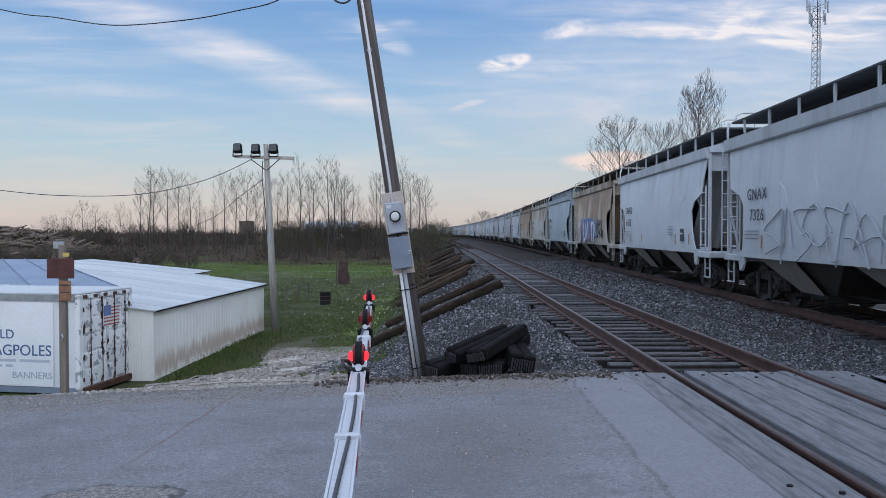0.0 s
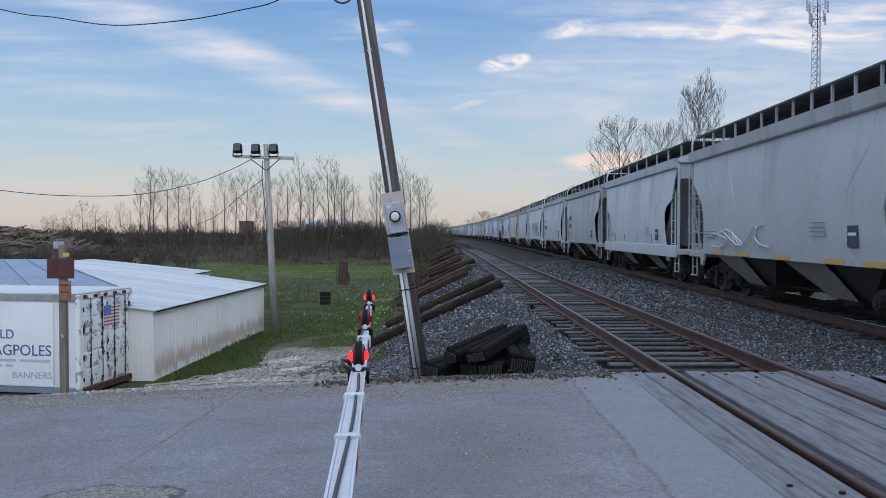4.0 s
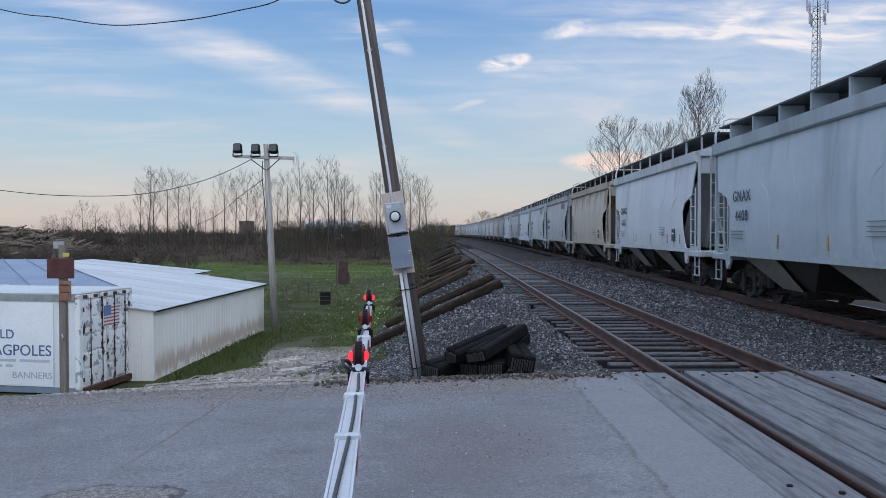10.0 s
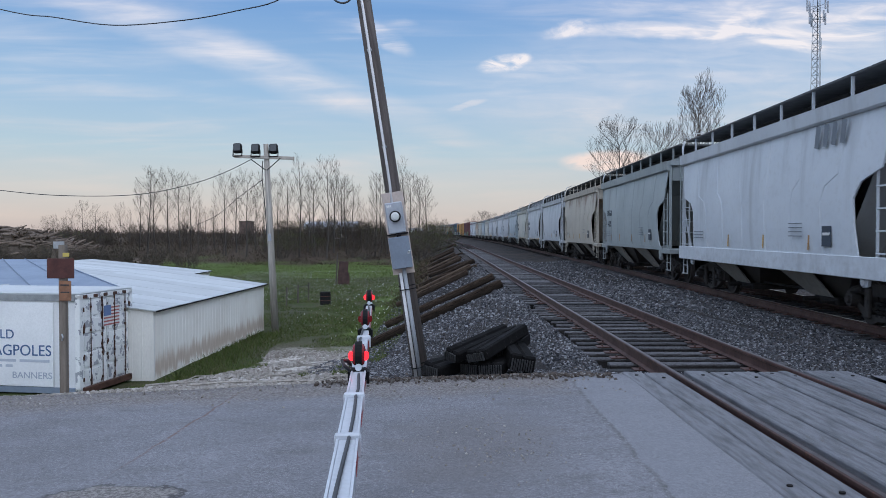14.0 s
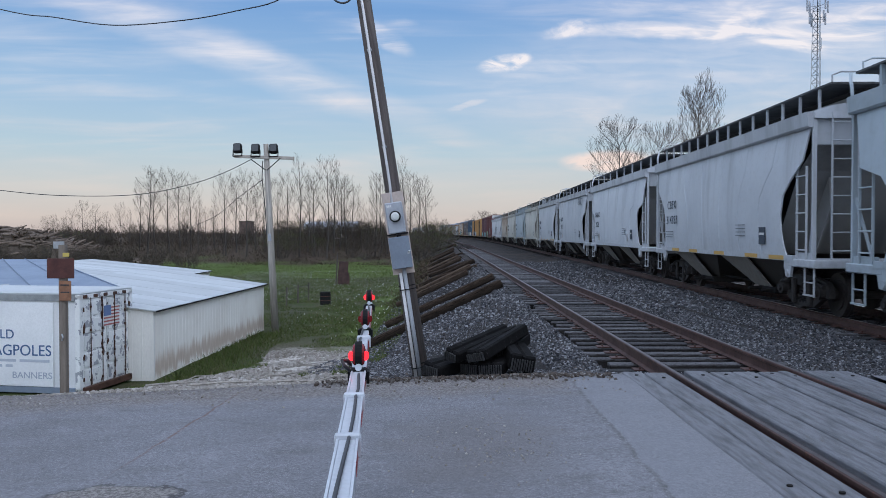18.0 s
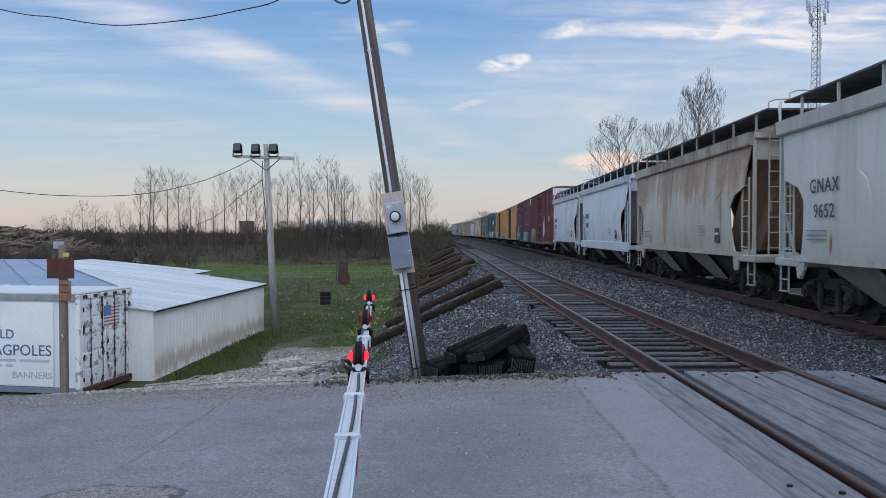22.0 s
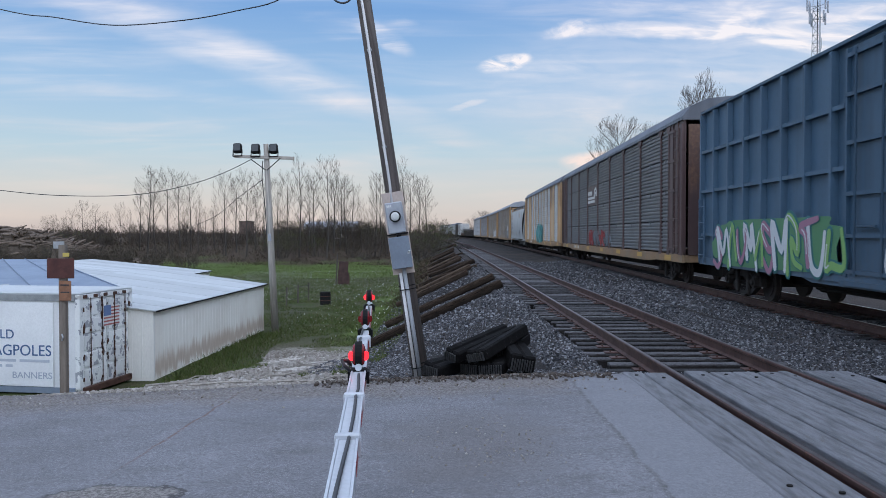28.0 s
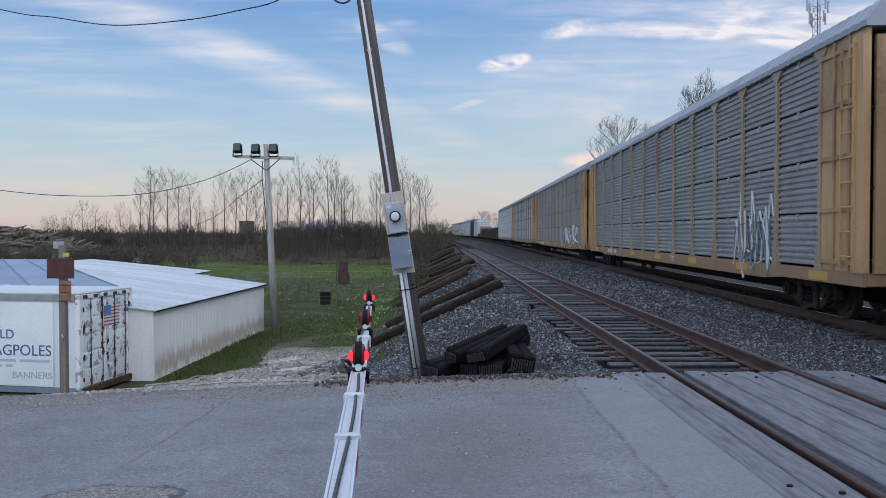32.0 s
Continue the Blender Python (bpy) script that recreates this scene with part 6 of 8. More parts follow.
def build_meter_pole():
    base = (-0.30, 10.7, -0.25)
    pole = thing("utility_pole", "leaning dark wooden utility pole with grey electric meter boxes", "utility pole", pose(*base, 0, -8.6, 0))
    part("shaft", Geo().tube([(0, 0, -0.5), (0, 0, 2.6), (0, 0, 9.2)], [0.118, 0.104, 0.082], 16), POLE_MID, pole, "cracked grey-brown wood", smooth=True)
    board = part("board", Geo().soft_box(-0.155, 0.135, -0.155, -0.125, 1.40, 2.50, 0.004), BOARD, pole, "weathered plywood backing")
    meter = part("meter_box", Geo().soft_box(-0.125, 0.105, -0.26, -0.155, 1.95, 2.36, 0.012), METER_GREY, pole, "grey meter box")
    part("meter_ring", Geo().tube([(-0.005, -0.26, 2.17), (-0.005, -0.32, 2.17)], 0.074, 24), BLACK_PLASTIC, meter, "dark meter ring")
    part("meter_glass", Geo().tube([(-0.005, -0.30, 2.17), (-0.005, -0.345, 2.17), (-0.005, -0.355, 2.17)], [0.060, 0.055, 0.03], 20), plain("meter_glass", (0.60, 0.62, 0.60), 0.3), meter, "pale round meter glass")
    for i in range(3):
        part("label_bar", Geo().box(-0.10 + 0.022 * i, -0.085 + 0.022 * i, -0.263, -0.26, 2.30, 2.33), LETTER_WHITE, meter)
    part("lip", Geo().box(-0.15, 0.13, -0.24, -0.155, 1.925, 1.945).tube([(0.0, -0.2, 1.86), (0.0, -0.2, 1.95)], 0.03, 8), STEEL_DARK, meter)
    switch = part("switch_box", Geo().soft_box(-0.14, 0.125, -0.28, -0.155, 1.48, 1.90, 0.012), SWITCH_GREY, pole, "blue-grey switch box")
    part("door_edge", Geo().box(-0.142, 0.127, -0.284, -0.279, 1.485, 1.895), SWITCH_GREY, switch)
    part("latch", Geo().tube([(0.10, -0.285, 1.68), (0.115, -0.31, 1.70)], 0.014, 8).box(0.085, 0.12, -0.30, -0.28, 1.66, 1.69), GALV, switch)
    part("conduit", Geo().tube([(-0.055, -0.16, 1.42), (-0.06, -0.15, 0.0)], 0.022, 10), PVC_WHITE, pole, "pale vertical conduit", smooth=True)
    part("conduit", Geo().tube([(0.0, -0.16, 1.48), (0.0, -0.155, 0.0)], 0.028, 10), PVC, pole, "grey vertical conduit", smooth=True)
    part("conduit", Geo().tube([(-0.03, -0.155, 2.36), (-0.02, -0.13, 2.6), (-0.02, -0.115, 8.6)], 0.018, 10), PVC_WHITE, pole, "pale service conduit", smooth=True)
    for z in (3.1, 4.4, 5.6):
        part("clip", Geo().soft_box(-0.05, 0.012, -0.14, -0.095, z, z + 0.03, 0.004), GALV, pole, "small conduit clip")
    for z in (0.12, 1.18):
        part("strap", Geo().tube([(0, 0, z), (0, 0, z + 0.012)], 0.118, 16).tube([(0, 0, z + 0.05), (0, 0, z + 0.062)], 0.118, 16).box(-0.09, 0.05, -0.195, -0.17, z + 0.004, z + 0.016), STEEL_DARK, pole, "steel strap")
    part("weatherhead", Geo().tube([(-0.02, -0.115, 8.6), (-0.02, -0.2, 8.75), (-0.02, -0.3, 8.68)], 0.04, 8), GALV, pole)


build_meter_pole()

# ---------------------------------------------------------------- floodlight pole
def build_flood_pole():
    base = (-7.05, 33.2, -2.6)
    pole = thing("light_pole", "grey wooden pole with three black floodlights on a crossarm", "light pole", pose(*base, 0, -2.6, 0))
    part("shaft", Geo().tube([(0, 0, -0.3), (0, 0, 4), (0, 0, 8.0)], [0.155, 0.135, 0.105], 14), POLE_WOOD, pole, "grey weathered wood", smooth=True)
    part("crossarm", Geo().soft_box(-1.32, 1.18, -0.17, -0.07, 7.35, 7.48, 0.01, pose(0, 0, 0, 0, 4.5, 0) @ Matrix.Translation((-0.58, 0, 0.0))), POLE_WOOD, pole, "wooden crossarm")
    for s in (-1, 1):
        part("brace", Geo().tube([(s * 0.62, -0.16, 7.38), (s * 0.02, -0.15, 6.9)], 0.02, 5), STEEL_DARK, pole)
    for x, z in ((-1.17, 7.62), (-0.42, 7.56), (0.33, 7.53)):
        lamp = part("floodlight", Geo().soft_box(-0.17, 0.17, -0.14, 0.12, 0.06, 0.46, 0.05), BLACK_PLASTIC, pole, "black box floodlight", at=pose(x, -0.16, z, -18, 0, 0))
        part("yoke", Geo().box(-0.2, 0.2, -0.03, 0.03, -0.10, -0.07).box(-0.2, -0.17, -0.03, 0.03, -0.1, 0.2).box(0.17, 0.2, -0.03, 0.03, -0.1, 0.2), STEEL_DARK, lamp)
        part("lens", Geo().soft_box(-0.14, 0.14, -0.155, -0.14, 0.10, 0.42, 0.004), plain("dark_lamp_glass", (0.03, 0.035, 0.04), 0.1), lamp, "dark glass front")
    part("cable", Geo().tube([(-0.15, -0.1, 7.3), (-0.2, -0.14, 6.6), (-0.13, -0.14, 5.2), (-0.12, -0.14, 4.2)], 0.02, 5), CABLE, pole)
    part("switch", Geo().soft_box(-0.06, 0.06, -0.22, -0.12, 3.95, 4.25, 0.01), METER_GREY, pole, "small grey box")


build_flood_pole()


def at_px(u, v, d):
    """A place d metres ahead that lies in the direction of a point of the view."""
    return ((u - 784) * d / 1400, d, EYE - (v - 412.4) * d / 1400)


def wire(name, rows, r, label):
    pts = [Vector(at_px(*q)) for q in rows]
    fine = []
    for i in range(len(pts) - 1):
        p0, p1, p2, p3 = pts[max(i - 1, 0)], pts[i], pts[i + 1], pts[min(i + 2, len(pts) - 1)]
        for j in range(6):
            t = j / 6
            fine.append(0.5 * ((2 * p1) + (p2 - p0) * t + (2 * p0 - 5 * p1 + 4 * p2 - p3) * t * t + (3 * p1 - p0 - 3 * p2 + p3) * t ** 3))
    fine.append(pts[-1])
    single(name, Geo().tube(fine, r, 5), CABLE, label, "cable", smooth=True)


wire("overhead_wire", [(597, -300, 10.75), (560, -60, 11), (500, 0, 11.3), (420, 22, 11.7), (330, 38, 12), (205, 47, 12.6), (100, 33, 13), (0, 18, 13.5), (-300, -60, 15)], 0.009, "black overhead cable from the leaning pole")
wire("service_loop", [(596, -20, 10.6), (592, 0, 10.6), (604, 8, 10.6), (618, 5, 10.6), (628, -10, 10.6)], 0.014, "black loop of service cable at the pole")
wire("overhead_wire", [(452, 279, 33), (400, 305, 33), (340, 326, 32.5), (250, 344, 32), (130, 347, 31.5), (0, 337, 31), (-260, 300, 30)], 0.015, "black cable hung from the floodlight pole")
wire("overhead_wire", [(466, 318, 33), (420, 352, 38), (380, 384, 44), (330, 405, 52)], 0.016, "thin cable running down behind the sheds")

# ---------------------------------------------------------------- sheds and container
SHED_WALL = coat("stained_white_shed_metal", (0.84, 0.81, 0.755), 0.55, 0.0, 0.9, 0.7, 20, 0.15, 0.004, (1, 1, 0.35), 0.05, stain=(0.55, 0.47, 0.38), stain_at=(0.60, 0.85))


def shed_side():
    """White sheet wall with a band of rust runs that starts at a lap joint."""
    m, k, b = material("rust_stained_white_sheet")
    at = k.n("ShaderNodeTexCoord").outputs["Object"]
    x, y, z = k.split(at)
    runs = k.noise(k.scaled(at, 2.2, 2.2, 0.25), 2.0, 5, 0.6)
    cloud = k.noise(at, 0.6, 4, 0.6)
    c = k.mix(k.smooth(cloud, 0.35, 0.7), (0.90, 0.865, 0.80), (0.82, 0.77, 0.70))
    top = k.math("ADD", z, k.math("MULTIPLY", k.math("SUBTRACT", runs, 0.5), 1.1))
    band = k.math("MULTIPLY", k.smooth(top, -1.70, -2.12), k.smooth(top, -2.52, -2.26))
    c = k.mix(k.math("MULTIPLY", band, 0.72), c, (0.46, 0.33, 0.24))
    c = k.mix(k.math("MULTIPLY", k.smooth(runs, 0.55, 0.8), 0.18), c, (0.56, 0.50, 0.42))
    k.link(c, b.inputs["Base Color"])
    b.inputs["Roughness"].default_value = 0.55
    bump(k, b, cloud, 0.1, 0.01)
    return m


SHED_SIDE = shed_side()
SHED_ROOF = coat("pale_metal_roof", (0.49, 0.515, 0.53), 0.6, 0.0, 0.9, 0.5, 12, 0.1, 0.003)
BLUE_ROOF = coat("blue_grey_metal_roof", (0.20, 0.25, 0.34), 0.42, 0.2, 0.82, 0.8, 12, 0.15, 0.004)
BOX_WHITE = coat("white_container_paint", (0.82, 0.82, 0.83), 0.5, 0.0, 0.9, 0.8, 20, 0.1, 0.003)
BOX_WORN = coat("peeling_white_container_door", (0.80, 0.80, 0.79), 0.6, 0.0, 0.9, 1.4, 14, 0.4, 0.006, stain=(0.33, 0.335, 0.36), stain_at=(0.555, 0.575))
RUST = coat("rusted_steel", (0.105, 0.048, 0.032), 0.8, 0.2, 0.55, 5, 40, 0.6, 0.006)


def ribbed_wall(x0, y0, x1, y1, z0, z1, pitch=0.28, out=1):
    """A ribbed sheet-metal wall from one corner to another."""
    g = Geo()
    d = Vector((x1 - x0, y1 - y0, 0))
    n = Vector((d.y, -d.x, 0)).normalized() * out
    k = max(1, int(d.length / pitch))
    pts = []
    for i in range(k):
        for q, o in ((0.0, 0.0), (0.86, 0.0), (0.89, 0.007), (0.97, 0.007)):
            pts.append(Vector((x0, y0, 0)) + d * ((i + q) / k) + n * o)
    pts.append(Vector((x1, y1, 0)))
    rows = [[(p.x, p.y, z0) for p in pts], [(p.x, p.y, z1) for p in pts]]
    g.sweep(rows, closed=False, caps=False)
    return g


def shed(label, x0, x1, y0, y1, z0, eave, ridge_x, ridge_z, skew=0.0, roof=None, over=0.12):
    """A low gabled shed whose ridge runs away from the road."""
    house = thing("shed", label, "shed")
    def sx(x, y):
        return x + skew * (y - y0)
    part("side_wall", ribbed_wall(sx(x1, y0), y0, sx(x1, y1), y1, z0, eave), SHED_SIDE, house, "rust-stained white sheet wall")
    part("side_wall", ribbed_wall(sx(x0, y1), y1, sx(x0, y0), y0, z0, eave), SHED_WALL, house)
    for y, o in ((y0, 1), (y1, -1)):
        g = ribbed_wall(sx(x0, y), y, sx(x1, y), y, z0, eave, out=o)
        g.add([(sx(x0, y), y, eave), (sx(x1, y), y, eave), (sx(ridge_x, y), y, ridge_z - 0.03)], [(0, 1, 2)])
        part("end_wall", g, SHED_WALL, house)
    for a, za, b, zb in ((x1 + over, eave + 0.02, ridge_x, ridge_z), (ridge_x, ridge_z, x0 - over, eave + 0.02)):
        n = max(2, int((y1 - y0) / 0.9))
        for i in range(n):
            ya, yb = y0 - 0.1 + (y1 - y0 + 0.2) * i / n, y0 - 0.1 + (y1 - y0 + 0.2) * (i + 1) / n
            g = Geo()
            lift = 0.006 * (i % 2)
            top = [(sx(a, ya), ya, za + lift), (sx(b, ya), ya, zb + lift), (sx(b, yb), yb + 0.05, zb + lift), (sx(a, yb), yb + 0.05, za + lift)]
            g.sweep([top, [(p[0], p[1], p[2] - 0.03) for p in top]])
            part("roof_sheet", g, roof or SHED_ROOF, house)
    part("eave_trim", Geo().sweep([[(sx(x1 + over + 0.015, y) + q, y, eave + w) for q, w in ((0.0, -0.03), (0.012, -0.03), (0.012, 0.012), (0.0, 0.012))] for y in (y0 - 0.1, y1 + 0.1)]), STEEL_DARK, house, "thin dark eave edge")
    part("corner_trim", Geo().box(sx(x1, y0) - 0.08, sx(x1, y0) + 0.03, y0 - 0.03, y0 + 0.08, z0, eave), SHED_WALL, house)
    return house


house_ = shed("low white metal shed with a stained ribbed wall", -16.6, -8.2, 22.3, 33.8, -2.75, -0.53, -13.0, 0.16, 0.046)
shed("white metal shed with a low pitched roof", -28.0, -13.9, 37.0, 47.0, -2.75, -0.60, -20.9, 0.12, 0.0)


def build_blue_roofed_shed():
    house = thing("shed", "low shed with a blue-grey metal roof behind a container", "shed")
    part("wall", ribbed_wall(-27, 22.9, -9.6, 22.9, -2.7, 0.02), SHED_WALL, house)
    part("wall", ribbed_wall(-9.6, 22.9, -15.2, 30.4, -2.7, 0.0), SHED_WALL, house)
    n = 14
    for i in range(n):
        a, b = i / n, (i + 1) / n
        lo0, lo1 = -27 + 17.7 * a, -27 + 17.7 * b
        hi0, hi1 = -27 + 12.0 * a, -27 + 12.0 * b
        top = [(lo0, 22.75, 0.10), (lo1, 22.75, 0.10), (hi1, 30.0, 0.68), (hi0, 30.0, 0.68)]
        g = Geo().sweep([top, [(p[0], p[1], p[2] - 0.03) for p in top]])
        g.tube([(lo1, 22.75, 0.115), (hi1, 30.0, 0.695)], 0.02, 4)
        part("roof_sheet", g, BLUE_ROOF, house, "blue-grey metal roofing")


build_blue_roofed_shed()


def build_container():
    corner = Vector((-9.25, 20.1, -2.45))
    face = math.degrees(math.atan2(0.39, 2.41))
    # own space: x along the door end (width), y along the long side, z up; the near corner at the origin
    box = thing("shipping_container", "white shipping container with peeling rusty doors and faded blue lettering", "container", pose(corner.x, corner.y, corner.z, 0, 0, 90 - face))
    w, length, h = 2.44, 12.2, 2.60
    # y > 0 lies to the far side of the doors: the long body
    part("body", Geo().soft_box(0.04, w - 0.04, 0.10, length, 0.10, h - 0.06, 0.02), BOX_WHITE, box)
    part("roof", Geo().soft_box(0.0, w, 0.0, length, h - 0.06, h, 0.02), SHED_ROOF, box, "pale container roof")
    frame_ = Geo()
    for x in (0.0, w - 0.14):
        frame_.soft_box(x, x + 0.14, 0.0, 0.14, 0.0, h - 0.06, 0.01)
    frame_.soft_box(0.0, w, 0.0, 0.14, h - 0.18, h - 0.055, 0.01).soft_box(0.0, w, 0.0, 0.14, 0.0, 0.15, 0.01)
    part("door_frame", frame_, BOX_WORN, box, "white frame with rust")
    part("base_rail", Geo().soft_box(-0.005, 0.09, 0.14, length, 0.0, 0.16, 0.01), SWITCH_GREY, box, "blue-grey bottom rail")
    part("door_sill", Geo().soft_box(0.1, w - 0.1, -0.10, 0.0, 0.0, 0.16, 0.01), RUST, box, "rusted red door sill")
    part("side_rail", Geo().soft_box(-0.008, 0.05, 0.14, length, h - 0.22, h - 0.05, 0.006), GALV, box, "grey top rail")
    for i in range(2):
        door = part("door", Geo().soft_box(0.15 + 1.08 * i, 0.15 + 1.07 + 1.08 * i - 0.01, 0.02, 0.09, 0.16, h - 0.19, 0.01), BOX_WORN, box, "peeling white container door")
        for j in range(5):
            part("door_panel", Geo().soft_box(0.20 + 1.08 * i, 1.16 + 1.08 * i, 0.003, 0.022, 0.22 + 0.44 * j, 0.58 + 0.44 * j, 0.008), BOX_WORN, door)
        for q in (0.30, 0.82):
            bar = part("lock_rod", Geo().tube([(0.15 + 1.08 * i + q, -0.02, 0.12), (0.15 + 1.08 * i + q, -0.02, h - 0.15)], 0.011, 8), RUST, door, "rusted lock rod")
            for z in (0.3, 0.95, 1.6, 2.2):
                part("bracket", Geo().soft_box(-0.03, 0.03, -0.012, 0.02, -0.03, 0.03, 0.006), RUST, bar, at=(0.15 + 1.08 * i + q, -0.02, z))
        for z in (0.35, 0.9, 1.6, 2.15):
            part("hinge", Geo().soft_box(0.13 if i == 0 else w - 0.18, 0.18 if i == 0 else w - 0.13, -0.02, 0.02, z - 0.05, z + 0.05, 0.006), RUST, door)
    for i in range(5):
        part("rust_patch", Geo().soft_box(0.15 + 0.45 * i, 0.32 + 0.45 * i, -0.012, 0.004, h - 0.16, h - 0.07, 0.004), RUST, box)
    rng = random.Random(17)
    for i in range(46):
        x, z = (rng.choice((0.17, 0.46, 0.98, 1.24, 1.55, 2.06, 2.27)) + rng.uniform(-0.04, 0.04), rng.uniform(0.15, h - 0.2))
        a, b = rng.uniform(0.015, 0.05), rng.uniform(0.04, 0.16)
        ring = [(x + a * math.cos(q) * rng.uniform(0.6, 1.2), z + b * math.sin(q) * rng.uniform(0.6, 1.2)) for q in (0.2, 1.1, 2.0, 3.0, 4.1, 5.2)]
        part("rust_patch", Geo().sweep([[(p, -0.004, q) for p, q in ring], [(p, 0.004, q) for p, q in ring]]), RUST, box)
    # painted flag: stripes and a blue field
    flag = part("painted_flag", Geo().box(1.05, 1.78, -0.006, -0.002, 1.62, 2.18), LETTER_WHITE, box, "faded painted striped flag")
    for j in range(6):
        part("flag_stripe", Geo().box(1.05, 1.78, -0.009, -0.005, 1.64 + 0.09 * j, 1.68 + 0.09 * j), plain("faded_red", (0.42, 0.13, 0.12), 0.7), flag)
    part("flag_field", Geo().box(1.05, 1.38, -0.012, -0.008, 1.90, 2.18), plain("faded_blue", (0.13, 0.20, 0.38), 0.7), flag)
    # lettering on the long side, which faces the road
    sidep = part("side_panel", Geo().box(-0.012, 0.036, 0.75, length - 0.2, 0.18, h - 0.26), BOX_WHITE, box, "plain white side panel")
    def words(text, size, y_right, z, mat, stretch=1.0):
        ob = lettering(text, size, mat, sidep, pose(0, 0, 0), stretch=stretch)
        width = max(v.co.x for v in ob.data.vertices)
        ob.matrix_basis = pose(-0.016, y_right + width, z, 0, 0, -90)
    words("FLAGPOLES", 0.40, 0.80, 0.97, LETTER_BLUE)
    words("WORLD", 0.34, 1.86, 1.40, LETTER_BLUE)
    words("BANNERS", 0.24, 0.78, 0.38, plain("faint_blue_lettering", (0.42, 0.46, 0.54), 0.7), 1.1)
    faint = plain("faint_print", (0.50, 0.53, 0.60), 0.7)
    for z, rows in ((0.80, ((0.85, 1.7), (1.8, 2.35), (2.5, 3.3), (3.4, 4.2))), (0.66, ((1.9, 2.1), (2.2, 2.45), (2.9, 3.6))), (0.34, ((2.4, 2.7), (2.9, 3.2)))):
        for a, b in rows:
            part("text_bar", Geo().box(-0.016, -0.012, a, b, z, z + 0.07), faint, sidep)
    part("rivet_strip", Geo().box(-0.02, 0.03, 0.38, 0.42, 0.16, h - 0.2), GALV, box, "riveted seam")


build_container()


def build_sign_post():
    base = (-4.78, 9.95, -0.45)
    sign = thing("sign_post", "wooden post with a rusty brown sign and small orange signs", "sign", pose(*base))
    part("post", Geo().soft_box(-0.042, 0.042, -0.042, 0.042, -0.3, 1.98, 0.006), coat("dull_brown_post_wood", (0.23, 0.19, 0.155), 0.85, 0, 0.5, 2, 30, 0.7, 0.010, (8, 8, 0.6), 0.1), sign, "weathered wooden post")
    part("sign_plate", Geo().soft_box(-0.17, 0.17, -0.075, -0.062, 1.56, 1.81, 0.004), coat("maroon_sign_rust", (0.11, 0.035, 0.028), 0.7, 0.1, 0.5, 6, 40), sign, "rusty brown metal sign")
    part("sign_plate", Geo().soft_box(-0.02, 0.13, -0.075, -0.062, 1.28, 1.53, 0.004), coat("faded_orange_sign", (0.30, 0.14, 0.075), 0.7, 0, 0.6, 9, 40), sign, "faded orange sign")
    for i in range(2):
        part("text_bar", Geo().box(0.0, 0.11, -0.080, -0.075, 1.47 - 0.09 * i, 1.485 - 0.09 * i), TAG_BLACK, sign)
    part("sign_plate", Geo().soft_box(0.02, 0.10, -0.06, -0.045, 1.83, 1.88, 0.004), plain("yellow_tag", (0.55, 0.42, 0.10), 0.6), sign, "small yellow tag")
    part("sign_plate", Geo().soft_box(-0.15, -0.01, 0.05, 0.06, 1.93, 2.02, 0.004), GALV, sign, "small grey metal plate")
    part("staple", Geo().tube([(0, -0.05, 0.78), (0.02, -0.07, 0.82), (0.0, -0.05, 0.86)], 0.01, 5), GALV, sign)


build_sign_post()

# ---------------------------------------------------------------- things in the field
def build_field_things():
    slab_ = thing("steel_plate_stand", "tall rusty steel plate standing in the meadow", "steel plate", pose(-8.0, 63.8, -2.5, 0, 0, 8))
    part("plate", Geo().slab([(-0.5, 0), (0.45, 0), (0.45, 0.8), (0.32, 1.0), (0.38, 1.85), (-0.38, 1.9), (-0.5, 0.6)], 1, -0.12, 0.12), coat("dark_rusted_plate", (0.075, 0.04, 0.035), 0.8, 0.1, 0.5, 3, 30), slab_)
    part("stake", Geo().tube([(-0.62, 0.1, 0), (-0.5, 0.1, 2.55)], 0.06, 6), POLE_MID, slab_, "thin wooden stake")
    box = thing("burn_barrel", "small blackened steel drum on the grass", "drum", pose(-6.85, 46.0, -2.5))
    part("drum", Geo().tube([(0, 0, 0), (0, 0, 0.02), (0, 0, 0.72), (0, 0, 0.75)], [0.30, 0.31, 0.31, 0.29], 16), STEEL_DARK, box)
    for z in (0.25, 0.5):
        part("hoop", Geo().tube([(0, 0, z - 0.015), (0, 0, z + 0.015)], 0.322, 16), RUST, box)


build_field_things()


# ---------------------------------------------------------------- discarded ties and rubber panels on the bank
def bank_pose(x, y, z_up, turn):
    """Pose on the bank's slope, x running up the slope."""
    z = ground_z(x, y)
    slope = math.degrees(math.atan2(ground_z(x + 1.6, y) - ground_z(x - 1.6, y), 3.2))
    return Matrix.Translation((x, y, z + z_up)) @ pose(0, 0, 0, 0, 0, turn) @ pose(0, 0, 0, 0, -slope, 0)


